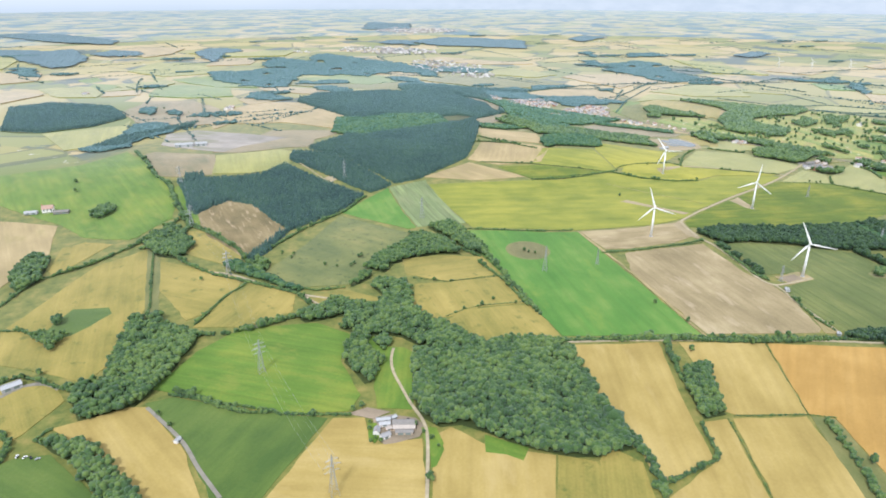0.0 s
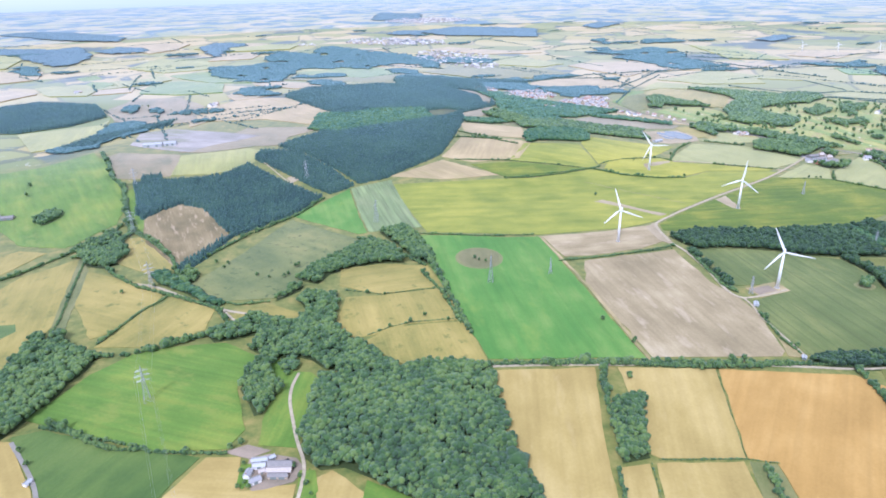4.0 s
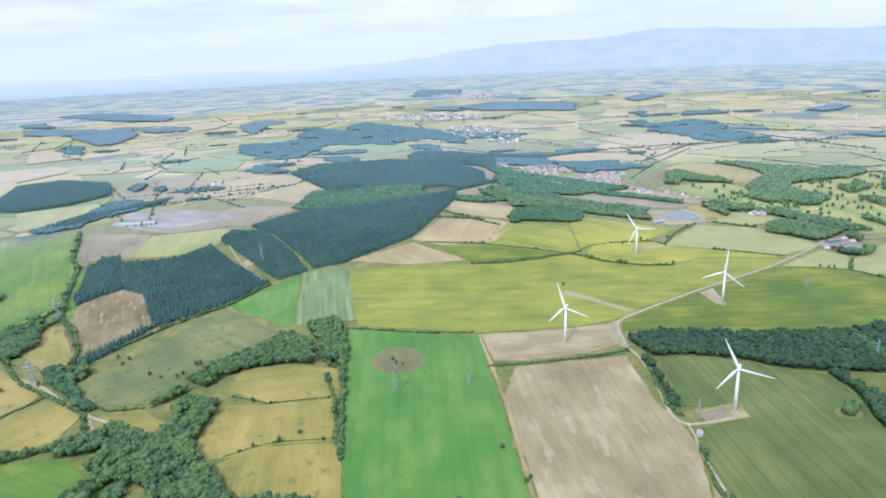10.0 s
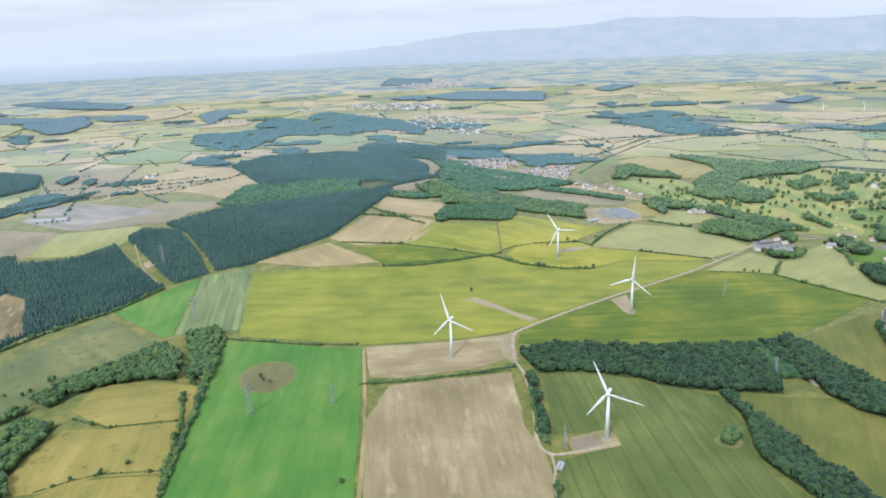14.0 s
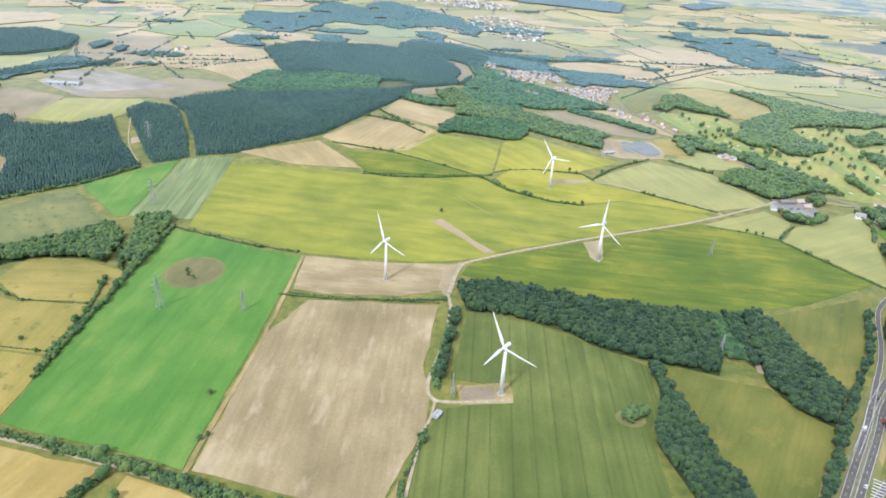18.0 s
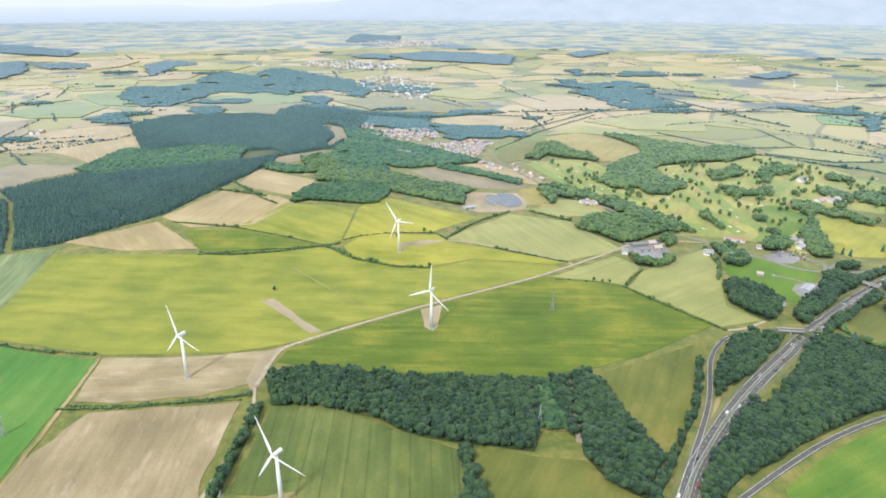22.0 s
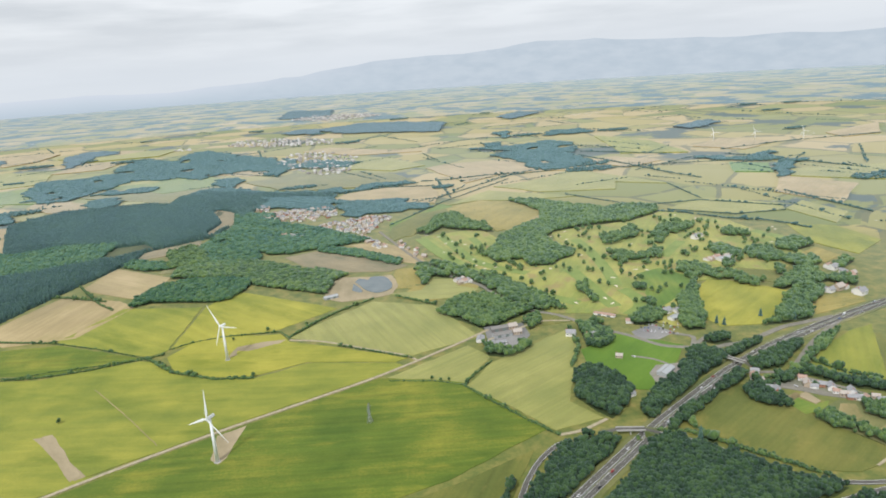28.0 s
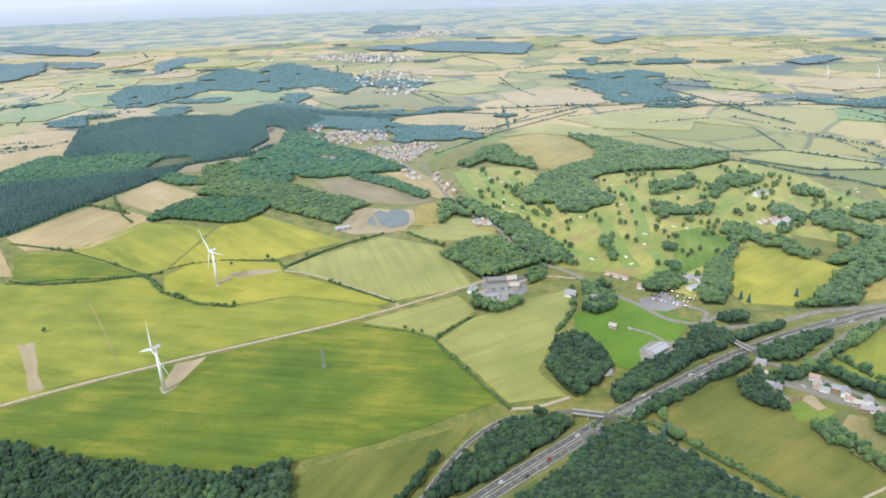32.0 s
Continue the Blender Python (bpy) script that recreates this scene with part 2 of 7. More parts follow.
SPOTS = {  # tone, stretch along the rows, grain, from, to
    "tilled": ((0.50, 0.41, 0.27), 0.35, 0.045, 0.54, 0.72),
    "dark_barley": ((0.30, 0.285, 0.035), 0.3, 0.028, 0.57, 0.75),
    "olive_barley": ((0.13, 0.175, 0.018), 0.3, 0.022, 0.55, 0.70),
    "yellow_barley": ((0.19, 0.215, 0.02), 0.4, 0.03, 0.55, 0.70),
    "pasture": ((0.105, 0.135, 0.03), 1.0, 0.05, 0.58, 0.68),
    "lush_pasture": ((0.21, 0.25, 0.045), 0.6, 0.03, 0.55, 0.70),
    "olive_pasture": ((0.26, 0.225, 0.055), 0.6, 0.025, 0.54, 0.70),
    "green_crop": ((0.19, 0.28, 0.05), 0.5, 0.02, 0.56, 0.72),
    "clearfell": ((0.39, 0.31, 0.19), 0.2, 0.12, 0.56, 0.66),
    "moor": ((0.055, 0.085, 0.022), 1.0, 0.09, 0.58, 0.64),
    "quarry": ((0.16, 0.18, 0.08), 0.3, 0.02, 0.5, 0.62),
    "golf_grass": ((0.30, 0.23, 0.085), 0.8, 0.03, 0.52, 0.63),
    "wheat": ((0.46, 0.36, 0.15), 0.3, 0.03, 0.55, 0.72),
    "stubble": ((0.30, 0.26, 0.10), 0.5, 0.03, 0.55, 0.70),
    "striped_green": ((0.21, 0.215, 0.055), 0.25, 0.04, 0.57, 0.72),
}
crop_made = {}


def crop(kind, angle):
    key = (kind, round(angle, 1))
    if key in crop_made:
        return crop_made[key]
    thin, usual, strong, rows, row_amt, tram, _ = CROPS[kind]
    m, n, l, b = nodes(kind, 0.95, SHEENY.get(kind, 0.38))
    p = position(n, l, -angle)
    along = position(n, l, -angle, (0.25, 1.0, 1.0))
    big, mid, fine = noise_of(n, l, p, 0.011, 3.0), noise_of(n, l, along, 0.05, 4.0), noise_of(n, l, p, 0.35, 4.0, 0.7)
    v = maths(n, l, "ADD", maths(n, l, "MULTIPLY", big, 0.5), maths(n, l, "MULTIPLY", mid, 0.32))
    v = maths(n, l, "ADD", v, maths(n, l, "MULTIPLY", fine, 0.18))
    c = ramp(n, l, v, [(0.38, strong), (0.5, usual), (0.63, thin)])
    sep = n.new("ShaderNodeSeparateXYZ")
    l.new(p, sep.inputs[0])
    if row_amt:
        # drilled or mown rows of uneven strength
        wide = noise_of(n, l, position(n, l, -angle, (0.02, 1.0, 1.0)), 1.0 / (rows * 0.35), 3.0)
        w = ramp(n, l, wide, [(0.3, (1 - row_amt * 2,) * 3), (0.7, (1 + row_amt,) * 3)])
        c = mixed(n, l, 1.0, c, w, "MULTIPLY")
    if tram:
        # wheel tracks every few metres
        q = maths(n, l, "FRACT", maths(n, l, "DIVIDE", sep.outputs["Y"], float(rows)))
        q = maths(n, l, "ABSOLUTE", maths(n, l, "SUBTRACT", q, 0.5))
        line = maths(n, l, "LESS_THAN", q, 0.045)
        line = maths(n, l, "MULTIPLY", line, maths(n, l, "MULTIPLY", noise_of(n, l, p, 0.02, 2.0), tram * 1.4))
        c = mixed(n, l, line, c, tuple(x * 0.55 for x in strong))
    if kind in SPOTS:
        # worn, weedy or thin places with a shape of their own
        tone, stretch, grain, lo, hi = SPOTS[kind]
        s = noise_of(n, l, position(n, l, -angle, (stretch, 1.0, 1.0)), grain, 6.0, 0.65)
        c = mixed(n, l, ramp(n, l, s, [(lo, (0, 0, 0)), (hi, (0.8, 0.8, 0.8))]), c, tone)
    l.new(c, b.inputs["Base Color"])
    bumped(n, l, b, fine, 0.5, 0.6)
    crop_made[key] = m
    return m


def leafy(name, dark, usual, light, haze_sheen=0.22, tint=(0.72, 0.88, 0.92), most=0.5):
    m, n, l, b = nodes(name, 0.85, haze_sheen, tint, most)
    g = n.new("ShaderNodeNewGeometry")
    p = position(n, l)
    fine, twigs, big = noise_of(n, l, p, 0.42, 4.0, 0.7), noise_of(n, l, p, 1.3, 3.0, 0.7), noise_of(n, l, p, 0.05, 4.0, 0.7)
    stands = noise_of(n, l, p, 0.011, 3.0)
    v = maths(n, l, "ADD", maths(n, l, "MULTIPLY", g.outputs["Random Per Island"], 0.36), maths(n, l, "MULTIPLY", fine, 0.5))
    v = maths(n, l, "ADD", v, maths(n, l, "ADD", maths(n, l, "MULTIPLY", big, 0.4), maths(n, l, "MULTIPLY", stands, 0.45)))
    l.new(ramp(n, l, v, [(0.64, dark), (0.83, usual), (1.0, light)]), b.inputs["Base Color"])
    bumped(n, l, b, maths(n, l, "ADD", fine, maths(n, l, "MULTIPLY", twigs, 0.35)), 0.6, 1.5)
    b.inputs["Sheen Roughness"].default_value = 0.6
    return m


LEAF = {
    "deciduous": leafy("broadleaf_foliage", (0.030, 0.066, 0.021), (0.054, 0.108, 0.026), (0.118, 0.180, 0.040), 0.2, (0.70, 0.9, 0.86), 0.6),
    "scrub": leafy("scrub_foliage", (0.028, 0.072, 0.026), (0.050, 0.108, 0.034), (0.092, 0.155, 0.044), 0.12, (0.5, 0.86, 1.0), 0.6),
    # far and remote woods carry haze in paler, bluer leaf colours
    "far": leafy("haze_tinted_foliage", (0.048, 0.102, 0.090), (0.066, 0.128, 0.114), (0.090, 0.155, 0.125), 0.3, (0.55, 0.8, 1.0), 0.42),
    "remote": leafy("haze_pale_foliage", (0.120, 0.175, 0.190), (0.135, 0.195, 0.210), (0.150, 0.215, 0.225), 0.2, (0.6, 0.82, 1.0), 0.3),
    "dark": leafy("dark_broadleaf_foliage", (0.010, 0.028, 0.011), (0.022, 0.053, 0.017), (0.050, 0.094, 0.025), 0.16, (0.68, 0.9, 0.92), 0.4),
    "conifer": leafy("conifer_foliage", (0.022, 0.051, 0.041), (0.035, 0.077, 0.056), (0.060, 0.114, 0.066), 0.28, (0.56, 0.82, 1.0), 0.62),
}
M_WHITE = plain("white_turbine_paint", (0.82, 0.83, 0.83), 0.35, 0, 0.03)
M_STEEL = plain("galvanised_steel", (0.42, 0.44, 0.45), 0.45, 0.5, 0.1)
M_LANE = plain("pale_worn_tarmac", (0.25, 0.235, 0.195), 0.9, 0, 0.2, 0.12)
M_TARMAC = plain("weathered_tarmac", (0.128, 0.122, 0.108), 0.9, 0, 0.25, 0.12)
M_STONE = plain("crushed_stone_track", (0.40, 0.345, 0.235), 0.95, 0, 0.25, 0.2)
M_LINE = plain("white_road_paint", (0.78, 0.78, 0.76), 0.6, 0, 0.06)
M_BARK = plain("bark", (0.12, 0.09, 0.06), 0.9, 0, 0.2)
M_CONCRETE = plain("concrete", (0.42, 0.41, 0.38), 0.85, 0, 0.15, 0.3)


def ground_material():
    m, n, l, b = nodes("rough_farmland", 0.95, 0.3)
    uv = n.new("ShaderNodeUVMap")
    uv.uv_map = "plan"
    bend = n.new("ShaderNodeTexNoise")
    bend.inputs["Scale"].default_value = 1.6
    l.new(uv.outputs["UV"], bend.inputs["Vector"])
    at = n.new("ShaderNodeVectorMath")
    at.operation = "MULTIPLY_ADD"
    l.new(bend.outputs["Color"], at.inputs[0])
    at.inputs[1].default_value = (0.16, 0.16, 0)
    l.new(uv.outputs["UV"], at.inputs[2])
    cells, edges = n.new("ShaderNodeTexVoronoi"), n.new("ShaderNodeTexVoronoi")
    edges.feature = "DISTANCE_TO_EDGE"
    for v in (cells, edges):
        v.inputs["Scale"].default_value = 3.6
        v.inputs["Randomness"].default_value = 0.95
        l.new(at.outputs[0], v.inputs["Vector"])
    sep = n.new("ShaderNodeSeparateColor")
    l.new(cells.outputs["Color"], sep.inputs[0])
    r = n.new("ShaderNodeValToRGB")
    r.color_ramp.interpolation = "CONSTANT"
    e = r.color_ramp.elements
    tones = [(0.363, 0.341, 0.088), (0.506, 0.407, 0.176), (0.231, 0.264, 0.055), (0.44, 0.374, 0.11), (0.286, 0.308, 0.077), (0.55, 0.44, 0.209), (0.187, 0.242, 0.0495), (0.462, 0.396, 0.132), (0.33, 0.319, 0.088)]
    while len(e) < len(tones):
        e.new(0.5)
    for k, c in enumerate(tones):
        e[k].position, e[k].color = k / len(tones), (*c, 1)
    l.new(sep.outputs[0], r.inputs["Fac"])
    p = position(n, l)
    grass = ramp(n, l, noise_of(n, l, p, 0.05, 5.0, 0.7), [(0.3, (0.075, 0.115, 0.025)), (0.5, (0.165, 0.18, 0.04)), (0.7, (0.29, 0.24, 0.07))])
    hedge_line = maths(n, l, "LESS_THAN", edges.outputs["Distance"], 0.025)
    broken = maths(n, l, "GREATER_THAN", noise_of(n, l, uv.outputs["UV"], 9.0, 3.0), 0.42)
    patch = mixed(n, l, maths(n, l, "MULTIPLY", hedge_line, broken), r.outputs["Color"], (0.05, 0.085, 0.03))
    patch = mixed(n, l, 0.35, patch, grass, "MULTIPLY")
    patch = mixed(n, l, 0.75, r.outputs["Color"], patch)
    # copses, woods and villages of the farther country
    copse = maths(n, l, "ADD", maths(n, l, "MULTIPLY", noise_of(n, l, uv.outputs["UV"], 2.2, 7.0, 0.64), 0.75), maths(n, l, "MULTIPLY", sep.outputs[1], 0.12))
    patch = mixed(n, l, ramp(n, l, copse, [(0.50, (0, 0, 0)), (0.512, (1, 1, 1))]), patch, (0.035, 0.085, 0.075))
    roofs = maths(n, l, "ADD", maths(n, l, "MULTIPLY", noise_of(n, l, uv.outputs["UV"], 0.8, 2.0), 0.6), maths(n, l, "MULTIPLY", noise_of(n, l, uv.outputs["UV"], 26.0, 3.0, 0.8), 0.5))
    patch = mixed(n, l, ramp(n, l, roofs, [(0.69, (0, 0, 0)), (0.71, (1, 1, 1))]), patch, (0.55, 0.53, 0.50))
    d = n.new("ShaderNodeVectorMath")
    d.operation = "DISTANCE"
    l.new(uv.outputs["UV"], d.inputs[0])
    d.inputs[1].default_value = (0.0, 0.2, 0)
    away = n.new("ShaderNodeMapRange")
    away.inputs["From Min"].default_value, away.inputs["From Max"].default_value = 1.35, 1.45
    l.new(d.outputs["Value"], away.inputs["Value"])
    l.new(mixed(n, l, away.outputs[0], grass, patch), b.inputs["Base Color"])
    return m


# ---- building helpers ----
def part(name, bm, material, parent=None, label=""):
    me = bpy.data.meshes.new(name)
    bm.to_mesh(me)
    bm.free()
    me.materials.append(material)
    ob = new(name, me)
    if parent:
        ob.parent = parent
    if label:
        ob["label"] = label
    return ob


def sheet(name, verts, faces, material, smooth=False):
    me = bpy.data.meshes.new(name)
    me.from_pydata([tuple(v) for v in verts], [], [tuple(f) for f in faces])
    me.materials.append(material)
    if smooth:
        me.shade_smooth()
    return new(name, me)


def box(bm, size, m=Matrix.Identity(4)):
    return bmesh.ops.create_cube(bm, size=1, matrix=m @ Matrix.Diagonal((*size, 1)))["verts"]


def tube(bm, r0, r1, a, b, seg=8):
    a, b = Vector(a), Vector(b)
    turn = (b - a).to_track_quat("Z", "Y").to_matrix().to_4x4()
    return bmesh.ops.create_cone(bm, cap_ends=True, segments=seg, radius1=r0, radius2=r1, depth=(b - a).length,
                                 matrix=Matrix.Translation((a + b) / 2) @ turn)["verts"]


def inside(x, y, poly):
    hit = np.zeros(x.shape, bool)
    for (x0, y0), (x1, y1) in zip(poly, poly[1:] + poly[:1]):
        if y0 != y1:
            hit ^= ((y0 > y) != (y1 > y)) & (x < (x1 - x0) * (y - y0) / (y1 - y0) + x0)
    return hit


def wobbled(poly, step, amount, rng, closed=True):
    out = []
    ends = list(zip(poly, poly[1:] + poly[:1])) if closed else list(zip(poly, poly[1:]))
    for a, b in ends:
        a, b = np.array(a, float), np.array(b, float)
        k = max(1, int(np.hypot(*(b - a)) / step))
        side = np.array([-(b - a)[1], (b - a)[0]]) / max(np.hypot(*(b - a)), 1e-6)
        for j in range(k):
            out.append(a + (b - a) * j / k + (side * rng.normal(0, amount) if j else 0))
    if not closed:
        out.append(np.array(poly[-1], float))
    return np.array(out)


count = [0]
GOLF = []


def field(kind, poly, height=0.45, name="field", category="field", angle=None):
    count[0] += 1
    rng = np.random.RandomState(count[0])
    far = np.hypot(np.mean([p[0] for p in poly]) - MID[0], np.mean([p[1] for p in poly]) - MID[1])
    if kind == "golf_grass":
        GOLF.append(poly)
    pts = wobbled(poly, 14 if far < 1500 else 60, 0.7 if far < 1500 else 3, rng)
    if angle is None:
        sides = [(math.hypot(b[0] - a[0], b[1] - a[1]), math.atan2(b[1] - a[1], b[0] - a[0])) for a, b in zip(poly, poly[1:] + poly[:1])]
        angle = max(sides)[1] % math.pi
    up = height + 0.012 * count[0] * 0.1 + max(0, far - 1500) * 0.002
    top = land(np.c_[pts, np.full(len(pts), up)])
    low = land(np.c_[pts, np.full(len(pts), -0.5)])
    k = len(pts)
    faces = [tuple(range(k))] + [(i, i + k, (i + 1) % k + k, (i + 1) % k) for i in range(k)]
    area = sum(a[0] * b[1] - b[0] * a[1] for a, b in zip(poly, poly[1:] + poly[:1]))
    if area < 0:
        faces = [f[::-1] for f in faces]
    hump = swell(pts[:, 0], pts[:, 1])
    if hump.max() - hump.min() > 0.3:
        faces = faces[1:]
        bm = bmesh.new()
        ring = bm.faces.new([bm.verts.new((x, y, up)) for x, y in (pts if area > 0 else pts[::-1])])
        ring.normal_update()
        for axis in (0, 1):
            for at in np.arange(math.ceil(pts[:, axis].min() / 40) * 40, pts[:, axis].max(), 40):
                spot, way_of = [0, 0, 0], [0, 0, 0]
                spot[axis], way_of[axis] = at, 1
                bmesh.ops.bisect_plane(bm, geom=bm.verts[:] + bm.edges[:] + bm.faces[:], plane_co=spot, plane_no=way_of)
        bm.verts.index_update()
        n0 = 2 * k
        faces += [tuple(n0 + v.index for v in f.verts) for f in bm.faces]
        low = np.r_[low, land([v.co[:] for v in bm.verts])]
        bm.free()
    ob = sheet(name, np.r_[top, low], faces, crop(kind, angle))
    return tagged(ob, CROPS[kind][-1], category, kind="structure")


def blob(level, seed, flat, rough):
    bm = bmesh.new()
    bmesh.ops.create_icosphere(bm, subdivisions=level, radius=1)
    off = Vector((seed * 7.3, seed * 3.1, seed))
    for v in bm.verts:
        k = 1 + rough * noise.noise(v.co * 1.3 + off) + rough * 0.8 * noise.noise(v.co * 3.1 + off)
        v.co *= k
        if v.co.z < 0:
            v.co.z *= flat
    vs = np.array([v.co[:] for v in bm.verts])
    fs = np.array([[v.index for v in f.verts] for f in bm.faces])
    bm.free()
    return vs, fs


def spire(seed):
    rng = np.random.RandomState(seed)
    vs, fs = [], []
    for tier in range(3):
        z0, z1, r = tier * 0.3, tier * 0.3 + 0.46 - 0.02 * tier, (0.52, 0.4, 0.26)[tier]
        base = len(vs)
        for k in range(7):
            a = (k + 0.5 * tier) * 2 * math.pi / 7
            rr = r * rng.uniform(0.75, 1.15)
            vs.append((rr * math.cos(a), rr * math.sin(a), z0 + rng.uniform(-0.04, 0.04)))
        vs.append((rng.normal(0, 0.02), rng.normal(0, 0.02), z1))
        fs += [(base + k, base + (k + 1) % 7, base + 7) for k in range(7)]
    return np.array(vs), np.array(fs)


def tufts(seed):
    """A broken crown of five leafy lumps."""
    g = np.random.RandomState(seed)
    vs, fs, o = [], [], 0
    v0, f0 = blob(1, seed + 60, 0.6, 0.4)
    vs.append(v0 * (0.8, 0.8, 0.9))
    fs.append(f0)
    o = len(v0)
    bm = bmesh.new()
    bmesh.ops.create_icosphere(bm, subdivisions=1, radius=1)
    v1 = np.array([v.co[:] for v in bm.verts])
    f1 = np.array([[v.index for v in f.verts] for f in bm.faces])
    bm.free()
    for k in range(4):
        a = k * 1.57 + g.uniform(-0.5, 0.5)
        vs.append(v1 * g.uniform(0.85, 1.15, v1.shape) * g.uniform(0.38, 0.58) + (0.6 * math.cos(a), 0.6 * math.sin(a), g.uniform(0.0, 0.6)))
        fs.append(f1 + o)
        o += len(v1)
    return np.concatenate(vs), np.concatenate(fs)


COPSE = [tufts(s) for s in range(7)]
SPECK = [blob(1, s + 40, 0.6, 0.7) for s in range(6)]
ROUND = [blob(1, s + 80, 0.6, 0.5) for s in range(5)]
CLUMP = [blob(2, s + 20, 0.6, 0.62) for s in range(7)]
SPIRE = [spire(s) for s in range(5)]


def heap(name, shapes, at, size, turn, pick, material):
    """One mesh of many copies of the given shapes."""
    vs, fs, base = [], [], 0
    for k in range(len(at)):
        v, f = shapes[pick[k] % len(shapes)]
        c, s = math.cos(turn[k]), math.sin(turn[k])
        w = v * size[k]
        vs.append(np.c_[w[:, 0] * c - w[:, 1] * s, w[:, 0] * s + w[:, 1] * c, w[:, 2]] + at[k])
        fs.append(f + base)
        base += len(v)
    vs, fs = np.concatenate(vs), np.concatenate(fs)
    # the far fields lie a little higher
    vs[:, 2] += np.maximum(0, np.hypot(vs[:, 0] - MID[0], vs[:, 1] - MID[1]) - 1500) * 0.002
    vs = land(vs)
    me = bpy.data.meshes.new(name)
    me.vertices.add(len(vs))
    me.vertices.foreach_set("co", vs.ravel())
    me.loops.add(fs.size)
    me.loops.foreach_set("vertex_index", fs.ravel().astype(np.int32))
    me.polygons.add(len(fs))
    me.polygons.foreach_set("loop_start", np.arange(0, fs.size, 3, dtype=np.int32))
    me.polygons.foreach_set("use_smooth", np.ones(len(fs), bool))
    me.update(calc_edges=True)
    me.materials.append(material)
    return new(name, me)


MAIN_ROAD = [(-1300, -2400), (-700, -1500), (-200, -760), (-40, -510), (60, -370), (120, -288), (180, -206), (239, -125), (264, -92), (315, -29), (348, 13), (435, 97), (533, 174), (592, 218), (659, 262),
                    (734, 309), (812, 349), (893, 381), (934, 396), (1040, 430), (1220, 480), (1500, 550), (2000, 680), (2400, 780)]
ROADS = [(4.5, [(-46, 174), (-31, 238), (-7, 259), (65, 298), (143, 336), (227, 373), (319, 415), (423, 475), (483, 514)]),
         (4.0, [(-47, 169), (-44, 135), (-52, 71), (-62, 26), (-65, 5), (-58, -13), (-24, -13), (8, -8)]),
         (3.5, [(-58, -13), (-61, -35), (-68, -56), (-75, -104), (-81, -145)]),
         (4.0, [(199, 567), (244, 547), (307, 501), (358, 463), (371, 442)]),
         (3.7, [(-598, -37), (-605, -58), (-608, -83), (-606, -112), (-603, -143), (-598, -175), (-602, -205), (-622, -279)]),
         (3.7, [(-402, -77), (-338, -91), (-244, -116), (-184, -129), (-101, -158), (-43, -178), (24, -189)]),
         (4.2, [(490, 229), (516, 231), (549, 245)]),
         (4.0, [(-850, -82), (-814, -142), (-797, -184), (-778, -225)]),
         (5.0, [(286, -55), (316, -19), (343, 17), (365, 47), (386, 76), (405, 106), (436, 163), (461, 195), (488, 215), (502, 209), (541, 217)]),
         (5.0, [(579, 207), (594, 202), (612, 187), (631, 164), (651, 139), (665, 120), (682, 104), (704, 94), (730, 87), (757, 84), (800, 82)]),
         (5.0, [(233, -147), (247, -129), (270, -107), (295, -84), (337, -47), (366, -29), (430, 5), (480, 28), (535, 47), (580, 58), (632, 66), (682, 73), (716, 77), (757, 79)]),
         (6.2, [(765, 371), (792, 372), (830, 385), (870, 400), (906, 405), (956, 412)]),
         (5.7, [(791, 281), (821, 306), (874, 348), (925, 381), (966, 405)]),
         (5.7, [(371, 1160), (394, 1050), (419, 938), (440, 864), (478, 767), (513, 709), (530, 646), (547, 600), (563, 566), (594, 537), (618, 499), (640, 464), (666, 431), (689, 394), (723, 377), (746, 369), (765, 371)]),
         (5.2, [(723, 377), (740, 405), (731, 417), (717, 428)]),
         (5.2, [(723, 377), (759, 403), (780, 405)]),
         (4.7, [(736, 300), (762, 293), (786, 285), (796, 271), (816, 246), (834, 217)]),
         (4.2, [(638, 376), (660, 360), (670, 343)]),
         (4.2, [(466, 475), (512, 497), (561, 520), (605, 510)]),
         (4.7, [(-992, -26), (-976, -11), (-956, -11), (-939, -26)]),
         (4.2, [(-809, 236), (-779, 219), (-732, 171), (-686, 128), (-655, 108)]),
         (3.7, [(-686, 128), (-669, 95), (-649, 78)]),
         (3.3, [(748, 107), (762, 113), (778, 120)]),
         (4.7, [(753, 265), (775, 254), (794, 234), (817, 214), (846, 192)]),
         (4.2, [(-679, 805), (-612, 644), (-551, 543)])]
CLEARINGS = [[(-296, 1178), (-262, 1257), (-157, 1276), (-117, 1217), (-194, 1156)],
             [(-575, 1110), (-535, 1320), (-462, 1290), (-367, 1332), (-221, 1300), (-226, 1150), (-330, 1110), (-420, 1080), (-500, 1050)],
             [(-50, 1579), (-48, 1633), (10, 1562), (53, 1416), (10, 1351), (-9, 1292), (-26, 1319), (-6, 1432)]]


def off_roads(x, y):
    """True where a tree keeps clear of every road and track."""
    ok = np.ones(len(x), bool)
    for half, line in [(9.5, MAIN_ROAD)] + ROADS:
        line = smooth_line(line, 30)
        for (ax, ay), (bx, by) in zip(line, line[1:]):
            near = (np.abs(x - (ax + bx) / 2) < abs(bx - ax) / 2 + half) & (np.abs(y - (ay + by) / 2) < abs(by - ay) / 2 + half) & ok
            if near.any():
                u, v, ll = bx - ax, by - ay, (bx - ax) ** 2 + (by - ay) ** 2 + 1e-9
                s = np.clip(((x[near] - ax) * u + (y[near] - ay) * v) / ll, 0, 1)
                ok[near] = np.hypot(x[near] - ax - s * u, y[near] - ay - s * v) > half
    return ok


